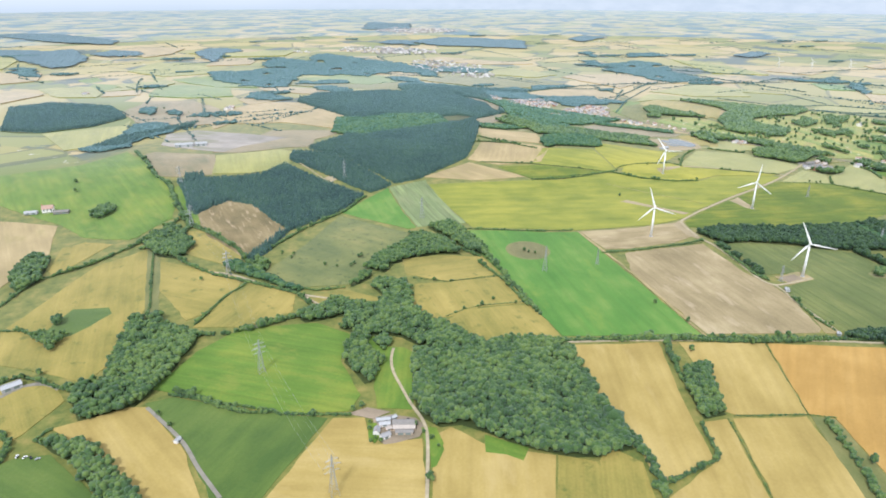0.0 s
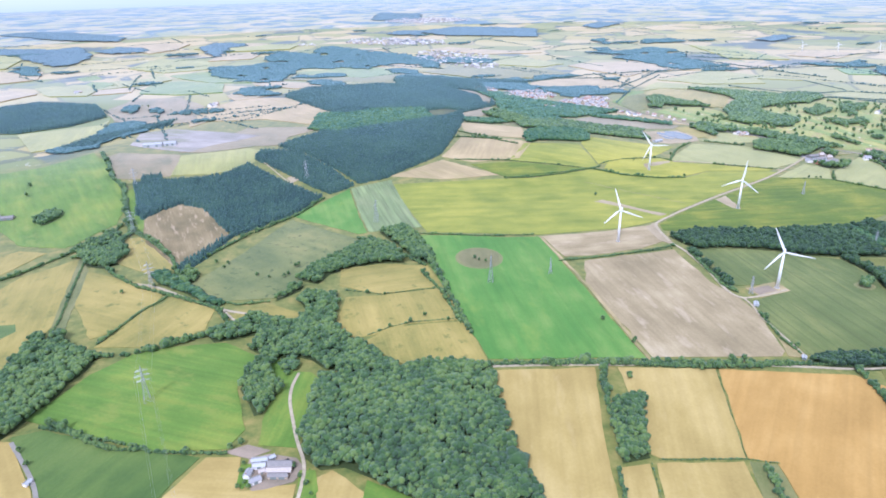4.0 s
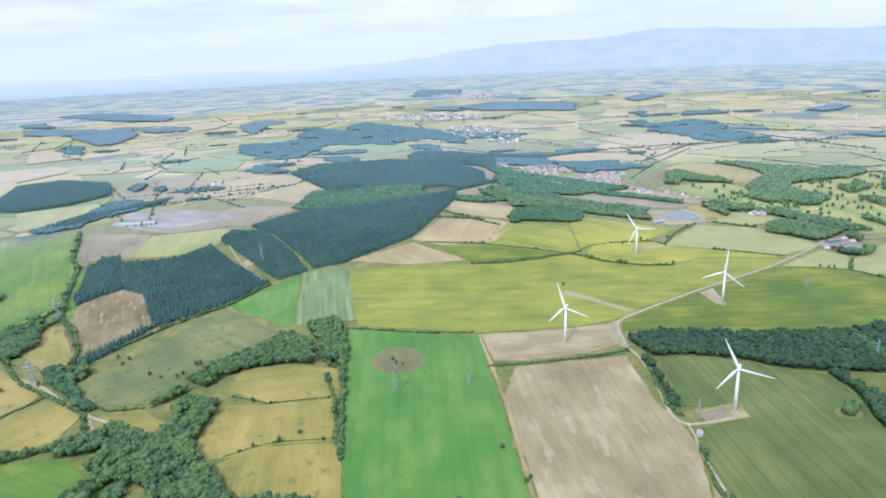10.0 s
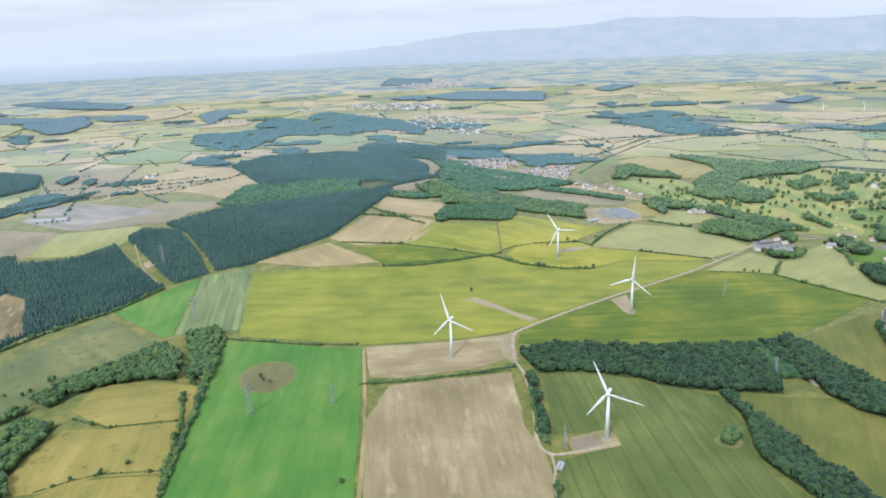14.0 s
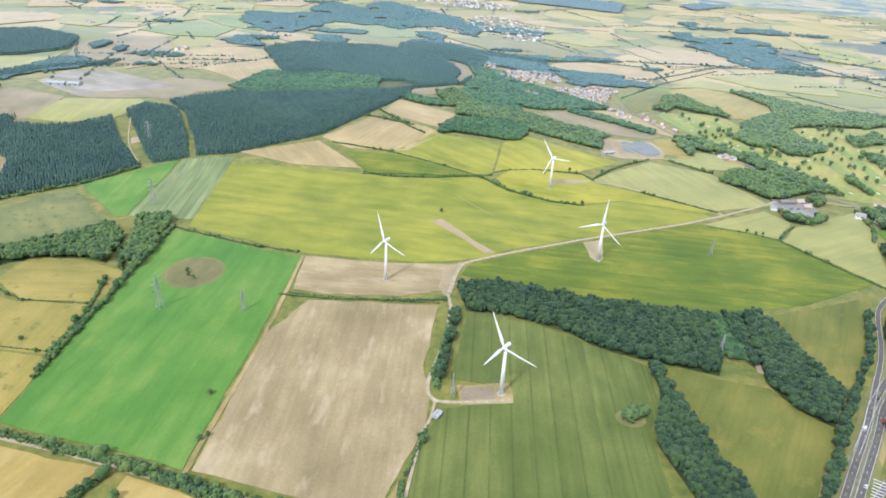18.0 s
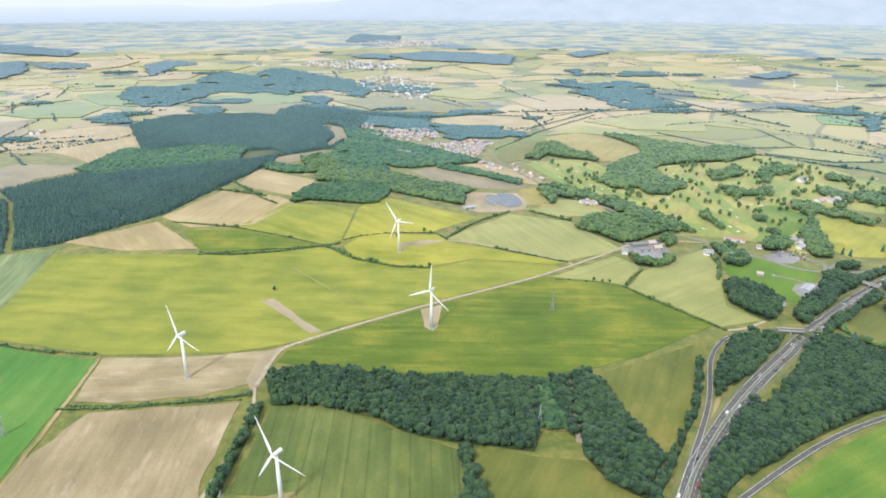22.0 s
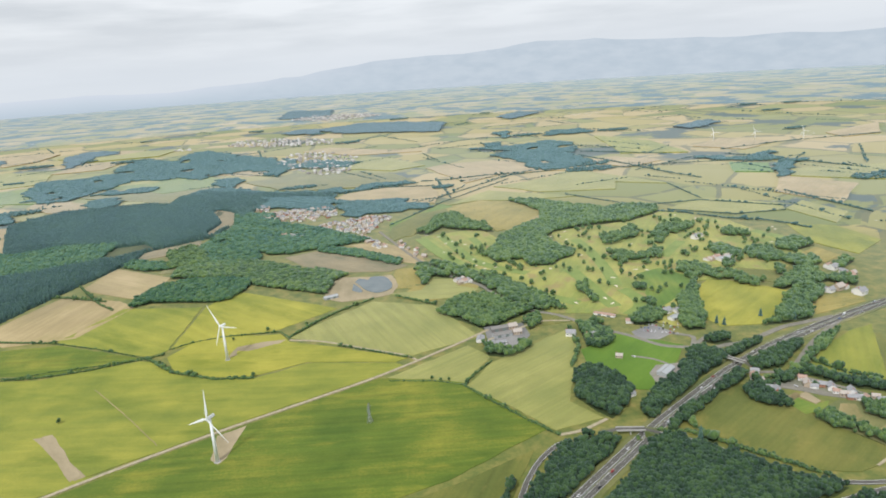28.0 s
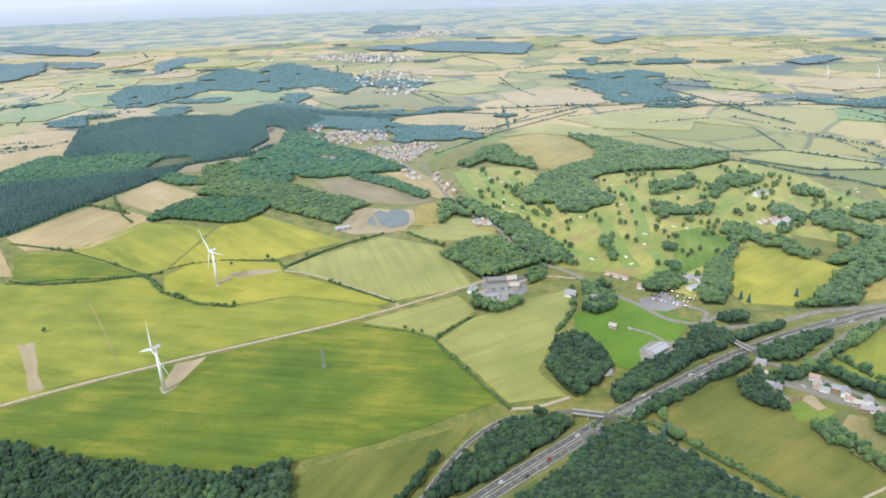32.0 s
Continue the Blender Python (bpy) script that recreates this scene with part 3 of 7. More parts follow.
def wood(kind, gap, poly, tall=None):
    count[0] += 1
    rng = np.random.RandomState(count[0])
    near = kind in ("deciduous", "dark", "grove") and gap < 6.3
    if kind in ("deciduous", "dark", "grove"):
        gap *= 0.94 if near else 0.8
    if kind in ("far", "remote"):
        # ragged outlines of old woods
        poly = [tuple(p) for p in wobbled(poly, 30, 13, rng)]
    xs, ys = np.array(poly, float).T
    gx, gy = np.meshgrid(np.arange(xs.min(), xs.max(), gap), np.arange(ys.min(), ys.max(), gap * 0.87))
    gx = gx + gap * 0.5 * (np.arange(len(gx)) % 2)[:, None]
    x, y = (gx + rng.uniform(-0.33, 0.33, gx.shape) * gap).ravel(), (gy + rng.uniform(-0.33, 0.33, gy.shape) * gap).ravel()
    ok = inside(x, y, poly)
    for clear in CLEARINGS if kind not in ("scrub", "far", "remote") else []:
        ok &= ~inside(x, y, clear)
    ok &= off_roads(x, y)
    if kind == "far":
        # glades and small fields among the far woods
        ok &= np.array([noise.noise((px * 0.011, py * 0.008, 7.0)) > -0.42 for px, py in zip(x, y)])
    if kind in ("deciduous", "grove"):
        # glades and ragged edges
        ok &= np.array([noise.noise((px * 0.035, py * 0.035, 3.0)) > (-0.15 if kind == "grove" else -0.56) for px, py in zip(x, y)])
        ok &= rng.uniform(size=len(x)) > 0.04
    x, y = x[ok], y[ok]
    k = len(x)
    if not k:
        return None
    big = rng.uniform(0.7, 1.35, k) if kind in ("far", "remote") else rng.uniform(0.55, 1.6, k)
    if kind == "conifer":
        tall, big = tall or 9.0, rng.uniform(0.75, 1.3, k)
        size = np.c_[big * gap * 1.25, big * gap * 1.25, tall * rng.uniform(0.8, 1.2, k)]
        at, shapes = np.c_[x, y, np.full(k, 0.3)], SPIRE
    else:
        tall = tall or (7.0 if kind == "scrub" else 10.5)
        wide = big * gap * (0.74 if near else 1.0 if kind in ("far", "remote") else 0.8)
        size = np.c_[wide, wide, tall * 0.45 * big ** 0.5 * rng.uniform(0.85, 1.2, k)]
        at, shapes = np.c_[x, y, size[:, 2] * 0.75 + tall * 0.12 * rng.uniform(0.5, 1.9, k)], (COPSE if near else SPECK)
        if kind in ("far", "remote"):
            size[:, 2] = tall * 0.5 * rng.uniform(0.65, 1.35, k)
            at[:, 2], shapes = tall * 0.5, ROUND
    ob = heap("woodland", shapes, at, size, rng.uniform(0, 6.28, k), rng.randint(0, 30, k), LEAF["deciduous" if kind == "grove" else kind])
    tagged(ob, {"conifer": "dense dark conifer plantation", "scrub": "light green scrubby young woodland", "far": "wood among distant fields, tinted blue-green for haze", "remote": "wood on the far plain, coloured pale blue for haze", "grove": "open grove of broadleaf trees in golf grass"}.get(kind, "dense green broadleaf woodland"), "woodland", kind="stuff")
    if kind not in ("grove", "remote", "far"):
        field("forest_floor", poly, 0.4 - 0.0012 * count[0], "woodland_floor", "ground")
    return ob


def hedge(width, height, line):
    count[0] += 1
    rng = np.random.RandomState(count[0])
    pts = wobbled(line, max(1.6, width * 0.55), width * 0.18, rng, closed=False)
    keep = rng.uniform(size=len(pts)) > 0.06
    pts = pts[keep]
    k = len(pts)
    s = rng.uniform(0.6, 1.25, k) * (1 + 0.9 * (rng.uniform(size=k) > 0.93))
    out = np.hypot(pts[:, 0].mean() - MID[0], pts[:, 1].mean() - MID[1])
    thick = 0.42 if out > 1500 else 0.62
    size = np.c_[s * width * thick, s * width * thick, s * height * thick]
    at = np.c_[pts, size[:, 2] * 0.55]
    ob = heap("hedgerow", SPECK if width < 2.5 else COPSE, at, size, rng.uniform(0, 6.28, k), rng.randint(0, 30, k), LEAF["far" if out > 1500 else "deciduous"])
    return tagged(ob, "uneven green hedgerow between fields", "hedge", kind="stuff")


def ribbon(name, width, line, top, low, material, shift=0.0):
    pts = np.array(line, float)
    d = np.gradient(pts, axis=0)
    side = np.c_[-d[:, 1], d[:, 0]] / np.hypot(d[:, 0], d[:, 1])[:, None]
    a, b = pts + side * (shift + width / 2), pts + side * (shift - width / 2)
    k = len(pts)
    rows = np.r_[np.c_[a, np.full(k, top)], np.c_[b, np.full(k, top)], np.c_[a, np.full(k, low)], np.c_[b, np.full(k, low)]]
    f = []
    for i in range(k - 1):
        f += [(i, i + k, i + k + 1, i + 1), (i, i + 1, i + 2 * k + 1, i + 2 * k), (i + k, i + 3 * k, i + 3 * k + 1, i + k + 1)]
    return sheet(name, land(rows), f, material)


def smooth_line(line, step=8.0):
    """A curve through the given points (Catmull-Rom)."""
    p = [np.array(q, float) for q in line]
    p = [2 * p[0] - p[1]] + p + [2 * p[-1] - p[-2]]
    out = []
    for a, b, c, d in zip(p, p[1:], p[2:], p[3:]):
        k = max(2, int(np.hypot(*(c - b)) / step))
        for j in range(k):
            t = j / k
            out.append(0.5 * (2 * b + (c - a) * t + (2 * a - 5 * b + 4 * c - d) * t * t + (3 * b - a - 3 * c + d) * t ** 3))
    return np.array(out + [p[-2]])


def way(kind, width, line):
    count[0] += 1
    if kind == "slip":
        curve = smooth_line(line)
        ob = tagged(ribbon("slip_road", width, curve, 0.8, -0.3, M_TARMAC), "grey tarmac slip road with white edge lines", "road", kind="structure")
        for s in (-1, 1):
            ribbon("edge_line", 0.24, curve, 0.86, 0.8, M_LINE, s * (width / 2 - 0.5)).parent = ob
        return ob
    if kind == "margin":
        edge = wobbled([tuple(p) for p in smooth_line(line, 20)], 8, 0.5, np.random.RandomState(count[0]), closed=False)
        return tagged(ribbon("field_margin", width, edge, 0.7, -0.3, crop("dry_margin", 0.0)), "tan strip of dry grass between fields", "field margin", kind="structure")
    name, mat, label = ("track", M_STONE, "pale stone farm track") if kind == "stone" else ("lane", M_LANE, "narrow pale grey tarmac lane")
    ob = ribbon(name, width, smooth_line(line), 0.75 + 0.004 * (count[0] % 20), -0.3, mat)
    return tagged(ob, label, name, kind="structure")


def mown():
    m, n, l, b = nodes("mown_fairway", 0.95, 0.16)
    p = position(n, l)
    v = maths(n, l, "ADD", maths(n, l, "MULTIPLY", noise_of(n, l, p, 0.03, 3.0), 0.6), maths(n, l, "MULTIPLY", noise_of(n, l, p, 0.3, 3.0), 0.4))
    l.new(ramp(n, l, v, [(0.35, (0.155, 0.235, 0.045)), (0.65, (0.25, 0.31, 0.075))]), b.inputs["Base Color"])
    return m


M_MOWN = mown()


def fairway(width, line):
    return tagged(ribbon("fairway", width, smooth_line(line), 0.85, 0, M_MOWN), "mown bright green golf fairway", "fairway", kind="structure")


# ---- ground, one sheet to the horizon ----
def build_ground():
    far = [0, 200, 400, 600] + list(range(650, 2500, 50)) + [2500, 2800, 3200, 3700, 4300, 5200, 5800, 6600, 7800, 9500, 11500, 14000]
    seg = 240
    flat = [(MID[0], MID[1], 0)] + [(MID[0] + r * math.cos(2 * math.pi * k / seg), MID[1] + r * math.sin(2 * math.pi * k / seg), 0) for r in far[1:] for k in range(seg)]
    faces = [(0, 1 + k, 1 + (k + 1) % seg) for k in range(seg)]
    for j in range(len(far) - 2):
        o = 1 + j * seg
        faces += [(o + k, o + seg + k, o + seg + (k + 1) % seg, o + (k + 1) % seg) for k in range(seg)]
    ob = sheet("ground", land(flat), faces, ground_material())
    uv = ob.data.uv_layers.new(name="plan")
    for loop in ob.data.loops:
        v = flat[loop.vertex_index]
        uv.data[loop.index].uv = (v[0] / 1000, v[1] / 1000)
    tagged(ob, "farmland of straw and green fields out to the hills", "ground", kind="structure")
    # the far plain; haze is painted in, colours turn blue-grey with distance
    m, n, l, b = nodes("far_plain_painted_haze", 1.0, 0.4, most=0.5)
    uv = n.new("ShaderNodeUVMap")
    uv.uv_map = "plan"
    cells = n.new("ShaderNodeTexVoronoi")
    cells.inputs["Scale"].default_value = 5.0
    l.new(uv.outputs["UV"], cells.inputs["Vector"])
    sep = n.new("ShaderNodeSeparateColor")
    l.new(cells.outputs["Color"], sep.inputs[0])
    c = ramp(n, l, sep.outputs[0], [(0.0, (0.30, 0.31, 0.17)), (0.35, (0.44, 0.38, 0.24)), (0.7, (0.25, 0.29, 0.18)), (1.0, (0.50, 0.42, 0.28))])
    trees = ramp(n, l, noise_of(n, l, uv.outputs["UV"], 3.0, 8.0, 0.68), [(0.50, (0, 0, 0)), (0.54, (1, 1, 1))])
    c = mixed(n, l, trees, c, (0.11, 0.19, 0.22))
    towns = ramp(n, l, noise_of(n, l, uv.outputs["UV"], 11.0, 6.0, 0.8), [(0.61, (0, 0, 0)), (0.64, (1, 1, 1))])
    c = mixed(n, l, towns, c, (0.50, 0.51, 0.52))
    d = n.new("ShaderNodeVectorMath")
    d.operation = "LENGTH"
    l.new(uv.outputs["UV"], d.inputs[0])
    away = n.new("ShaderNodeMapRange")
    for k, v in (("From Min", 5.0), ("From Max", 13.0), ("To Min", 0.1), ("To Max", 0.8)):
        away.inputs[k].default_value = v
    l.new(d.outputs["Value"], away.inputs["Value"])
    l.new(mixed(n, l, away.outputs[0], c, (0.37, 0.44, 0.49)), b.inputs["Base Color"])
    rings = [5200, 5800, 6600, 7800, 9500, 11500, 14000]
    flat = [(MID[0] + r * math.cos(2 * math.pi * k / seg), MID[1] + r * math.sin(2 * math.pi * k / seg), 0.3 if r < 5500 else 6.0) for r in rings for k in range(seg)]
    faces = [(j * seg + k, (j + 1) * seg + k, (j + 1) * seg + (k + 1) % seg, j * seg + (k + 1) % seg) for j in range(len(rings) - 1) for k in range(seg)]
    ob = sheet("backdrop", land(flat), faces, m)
    uv = ob.data.uv_layers.new(name="plan")
    for loop in ob.data.loops:
        v = flat[loop.vertex_index]
        uv.data[loop.index].uv = (v[0] / 1000, v[1] / 1000)
    tagged(ob, "far plain of fields, woods and towns, paled by painted haze", "plain", kind="structure")
    # hills on the horizon; emission paints the haze, thicker to the west
    m, n, l, b = nodes("glowing_haze_hills", 1.0)
    uv = n.new("ShaderNodeUVMap")
    uv.uv_map = "plan"
    sep = n.new("ShaderNodeSeparateXYZ")
    l.new(uv.outputs["UV"], sep.inputs[0])
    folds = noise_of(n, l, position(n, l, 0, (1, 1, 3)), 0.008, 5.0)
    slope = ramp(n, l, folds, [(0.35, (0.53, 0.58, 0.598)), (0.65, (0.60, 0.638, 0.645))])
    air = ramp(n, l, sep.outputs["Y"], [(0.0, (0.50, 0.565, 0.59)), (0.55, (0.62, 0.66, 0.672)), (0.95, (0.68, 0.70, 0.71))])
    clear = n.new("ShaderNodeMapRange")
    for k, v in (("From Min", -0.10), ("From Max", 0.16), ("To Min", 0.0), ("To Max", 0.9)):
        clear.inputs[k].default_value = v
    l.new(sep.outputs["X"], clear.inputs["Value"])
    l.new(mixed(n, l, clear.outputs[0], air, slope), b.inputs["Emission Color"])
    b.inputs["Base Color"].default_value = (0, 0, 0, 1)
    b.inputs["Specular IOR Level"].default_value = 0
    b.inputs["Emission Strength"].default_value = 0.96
    vs, fs, at = [], [], []
    k = 240
    for i in range(k):
        a = 2 * math.pi * i / k
        az = math.degrees(math.atan2(math.cos(a), math.sin(a)))
        el = float(np.interp(az, (-90, -30, -6, 0, 4, 8, 11, 17, 21, 26, 30, 36, 42, 60, 90), (-0.3, -0.6, -0.7, -0.4, 0.1, 0.5, 0.75, 0.75, 1.3, 1.25, 1.0, 0.6, 0.5, 0.6, 0.4)))
        top = 372 + 17000 * math.tan(radians(el)) + 40 * noise.noise((math.cos(a) * 9, math.sin(a) * 9, 1)) + 45 * noise.noise((math.cos(a) * 27, math.sin(a) * 27, 1))
        for r, z, h in ((11000, -30, 0.0), (13500, top * 0.55, 0.55), (17000, top, 1.0), (19000, top * 0.6, 1.0)):
            vs.append((MID[0] + r * math.cos(a), MID[1] + r * math.sin(a), z))
            at.append((max(-1, min(1, az / 90)), h))
    for i in range(k):
        j = (i + 1) % k
        fs += [(4 * i + q, 4 * j + q, 4 * j + q + 1, 4 * i + q + 1)[::-1] for q in range(3)]
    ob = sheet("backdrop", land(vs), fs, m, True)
    uv = ob.data.uv_layers.new(name="plan")
    for loop in ob.data.loops:
        uv.data[loop.index].uv = at[loop.vertex_index]
    tagged(ob, "low hills glowing pale blue-grey for haze", "hills", kind="structure")


build_ground()

# fields by crop and corners
field('green_crop', [(-415, 306), (-347, 286), (-274, 256), (-225, 245), (-242, -104), (-276, -93), (-336, -79), (-402, -62)], angle=radians(86))
field('tilled', [(-197, 144), (-126, 145), (-57, 144), (-70, 37), (-62, -6), (-65, -43), (-94, -129), (-105, -137), (-235, -104), (-226, 78)], angle=radians(88))
field('tilled', [(-222, 246), (-115, 238), (-29, 245), (-50, 179), (-99, 161), (-179, 158), (-219, 165)])
field('olive_barley', [(-409, 575), (-193, 550), (-125, 536), (-3, 558), (22, 544), (51, 501), (107, 467), (159, 455), (226, 480), (341, 447), (353, 433), (267, 396), (141, 340), (13, 280), (55, 285), (-33, 254), (-86, 244), (-223, 254), (-389, 314)], angle=radians(-12))
field('yellow_barley', [(33, 560), (61, 601), (100, 609), (185, 595), (199, 561), (268, 519), (358, 456), (342, 449), (226, 484), (158, 462), (106, 474), (50, 511)], angle=radians(-12))
field('dark_barley', [(-234, 666), (-140, 660), (-4, 569), (-124, 548), (-187, 566)], angle=radians(-8))
field('olive_barley', [(-146, 674), (-74, 803), (56, 762), (30, 586), (4, 572)])
field('yellow_barley', [(62, 760), (102, 827), (268, 676), (183, 614), (33, 589)])
field('pale_barley', [(200, 575), (232, 612), (326, 689), (422, 637), (465, 495), (367, 461), (268, 527)])
field('stubble', [(-413, 628), (-289, 717), (-191, 574), (-305, 579)])
field('stubble', [(-287, 743), (-204, 916), (-91, 849), (-56, 806), (-120, 682), (-225, 680)])
field('stubble', [(-188, 946), (-165, 1079), (-28, 967), (-54, 840)])
field('green_crop', [(-594, 444), (-494, 570), (-481, 336), (-495, 334)])
field('pale_strip', [(-491, 573), (-411, 606), (-392, 337), (-478, 338)])
field('moor', [(-739, 206), (-664, 314), (-598, 429), (-498, 313), (-537, 235), (-586, 188), (-615, 141), (-697, 152)])
field('clearfell', [(-838, 440), (-834, 540), (-794, 558), (-749, 528), (-696, 379), (-758, 283), (-788, 325)])
field('pasture', [(-540, 156), (-534, 209), (-477, 210), (-415, 188), (-410, 121), (-490, 117)])
field('pasture', [(-555, 45), (-535, 121), (-490, 114), (-409, 114), (-406, 27), (-471, 33), (-514, 18), (-537, 19)])
field('pasture', [(-524, 8), (-493, 30), (-447, 28), (-406, 22), (-404, -66), (-443, -61), (-490, -50), (-508, -26)])
field('wheat', [(-400, -85), (-301, -105), (-336, -193), (-368, -291), (-424, -306), (-427, -284), (-421, -257), (-419, -229), (-423, -168)])
field('wheat', [(-279, -111), (-185, -140), (-240, -261), (-308, -243), (-313, -237), (-294, -172)])
field('ripe_wheat', [(-182, -141), (-238, -261), (-219, -273), (-239, -345), (-261, -409), (-191, -399), (-85, -291), (-40, -219), (-59, -185)])
field('rough', [(-239, -265), (-220, -274), (-241, -346), (-264, -402), (-307, -401), (-259, -308)])
field('wheat', [(-314, -248), (-244, -264), (-256, -304), (-280, -362), (-302, -433), (-371, -394)])
field('wheat', [(-346, -245), (-320, -247), (-354, -341), (-375, -398), (-423, -380), (-435, -322), (-363, -292)])
field('wheat', [(-742, -233), (-679, -146), (-650, -153), (-649, -194), (-605, -197), (-619, -267), (-634, -331), (-772, -282)])
field('wheat', [(-594, -196), (-575, -189), (-549, -225), (-498, -250), (-525, -306), (-549, -355), (-633, -331)])
field('pasture', [(-496, -250), (-466, -268), (-449, -252), (-430, -279), (-444, -323), (-464, -378), (-547, -355)])
field('lush_pasture', [(-810, 15), (-762, 54), (-676, 45), (-640, 7), (-659, -49), (-648, -116), (-663, -139), (-725, -126), (-756, -108), (-849, -51)])
field('meadow', [(-853, -74), (-826, -71), (-756, -113), (-684, -145), (-745, -232), (-772, -272), (-787, -221), (-809, -151)])
field('wheat', [(-930, -93), (-866, -77), (-851, -81), (-813, -150), (-793, -222), (-780, -285), (-811, -271), (-866, -165)])
field('lush_pasture', [(-605, -32), (-616, -60), (-627, -85), (-633, -105), (-636, -141), (-604, -153), (-601, -148), (-595, -115), (-584, -77), (-577, -54), (-586, -39)])
field('lush_pasture', [(-630, -12), (-613, -4), (-598, -12), (-605, -32), (-614, -61), (-624, -47)])
field('pasture', [(-1035, 118), (-967, 300), (-901, 349), (-878, 150), (-885, 105), (-897, 17), (-917, -20), (-961, 10), (-1038, 56)])
field('meadow', [(-987, 102), (-979, 131), (-967, 161), (-925, 155), (-918, 136), (-937, 108), (-954, 89), (-968, 84)])
field('pasture', [(-882, 298), (-762, 208), (-777, 122), (-828, 93), (-872, 200)])
field('pasture', [(-819, 73), (-747, 190), (-695, 134), (-702, 81), (-755, 58)])
field('pasture', [(-869, 430), (-793, 349), (-763, 275), (-803, 272), (-855, 341)])
field('lush_pasture', [(-1317, 851), (-1172, 905), (-1045, 964), (-901, 614), (-886, 490), (-937, 400), (-1008, 427), (-1066, 503), (-1219, 643)])
field('stubble', [(-1242, 579), (-1162, 543), (-1069, 498), (-1044, 369), (-1076, 255), (-1121, 216)])
field('pasture', [(-1029, 300), (-1032, 389), (-1003, 406), (-959, 386), (-983, 341), (-1017, 277)])
field('pasture', [(-1101, 9), (-997, -8), (-944, -18), (-929, -49), (-953, -95), (-970, -114), (-1052, -106)])
field('meadow', [(-952, -130), (-921, -132), (-879, -189), (-844, -252), (-925, -250), (-1006, -172)])
field('striped_green', [(-24, 135), (24, 135), (80, 94), (145, 51), (139, -15), (122, -38), (116, -130), (117, -148), (67, -197), (-64, -158), (-77, -138), (-67, -63), (-53, -24), (10, -8), (9, 8), (-46, 19)], angle=radians(86))
field('olive_pasture', [(158, 52), (216, 33), (250, 25), (282, -30), (217, -132), (178, -174), (178, -139), (168, -77), (157, -15)])
field('olive_pasture', [(312, 156), (377, 178), (458, 211), (386, 95), (321, 18), (314, 75)])
field('dark_barley', [(-31, 217), (-22, 243), (65, 292), (143, 330), (227, 367), (316, 408), (411, 376), (450, 308), (482, 243), (367, 184), (302, 165), (241, 154), (169, 165), (95, 179), (19, 200)], angle=radians(-3))
field('pale_barley', [(418, 356), (463, 410), (592, 483), (580, 413), (524, 291), (546, 248), (490, 238), (456, 300)])
field('pale_barley', [(327, 406), (444, 470), (465, 427), (417, 367), (385, 384)])
field('bright_lawn', [(584, 412), (649, 448), (717, 388), (690, 353), (623, 290), (608, 294), (577, 371)])
field('olive_pasture', [(857, 327), (931, 367), (970, 345), (910, 248), (843, 298)])
field('pasture', [(365, 695), (434, 769), (515, 707), (486, 667), (418, 660)])
field('pasture', [(379, 842), (421, 833), (414, 734), (369, 738)])
field('pasture', [(584, 1366), (663, 1366), (779, 1221), (749, 1104), (632, 1052), (613, 1209)])
field('stubble', [(271, 1630), (353, 1723), (565, 1662), (566, 1499), (499, 1431), (311, 1522)])
field('heath', [(-289, 1156), (-213, 1272), (-119, 1208), (-172, 1124)])
field('golf_grass', [(459, 1072), (602, 1093), (650, 776), (733, 709), (616, 561), (565, 705), (488, 838)])
field('golf_grass', [(743, 1004), (1005, 1030), (1076, 912), (1067, 816), (859, 662), (855, 600), (713, 492), (669, 555), (761, 699), (713, 829)])
field('golf_grass', [(1030, 1049), (1135, 860), (1117, 669), (1013, 604), (920, 673)])
field('golf_grass', [(806, 682), (866, 627), (766, 509), (732, 521)])
field('rough', [(-338 + 34 * math.cos(k * 0.3142), 193 + 38 * math.sin(k * 0.3142)) for k in range(20)])
field('oval_scrub', [(-338 + 29 * math.cos(k * 0.3142), 194 + 33 * math.sin(k * 0.3142)) for k in range(20)])
field('dry_margin', [(-39, 10), (8, 15), (11, 5), (10, -12), (-36, -18)])
field('brown_yard', [(-35, 5), (-6, 9), (-5, -8), (-34, -12)])
field('gravel', [(135, 278), (134, 324), (164, 337), (159, 317), (151, 277), (144, 267)])
field('gravel', [(117, 530), (127, 566), (162, 573), (194, 571), (187, 561), (141, 545)])
field('gravel', [(-74, 374), (-62, 374), (14, 281), (5, 276)])
field('gravel', [(-58, 186), (-51, 235), (-29, 250), (-34, 223), (-43, 170), (-51, 166)])
field('gravel', [(-65, 376), (-55, 378), (7, 286), (1, 275)])
field('gravel', [(251, 724), (278, 807), (296, 830), (359, 814), (369, 746), (337, 709), (271, 712)])
field('quarry', [(-1014, 1071), (-1014, 1211), (-938, 1240), (-805, 1159), (-699, 1084), (-747, 1046), (-817, 1006), (-859, 956), (-927, 1000)])
field('stubble', [(302, 1652), (412, 1732), (552, 1716), (577, 1581), (520, 1417), (461, 1498), (349, 1538)])
field('olive_pasture', [(399, 1085), (430, 1260), (532, 1368), (587, 1328), (511, 1233), (442, 1089)])
field('stubble', [(580, 1329), (731, 1339), (782, 1212), (755, 1112), (660, 1063), (572, 1160)])
field('quarry', [(638, 327), (655, 344), (692, 342), (689, 322), (661, 303), (635, 305)])
field('tarmac_yard', [(671, 446), (711, 461), (725, 427), (695, 412), (670, 420)])
field('brown_yard', [(-643, -157), (-626, -155), (-604, -166), (-597, -181), (-607, -194), (-630, -197), (-640, -196), (-645, -181)])
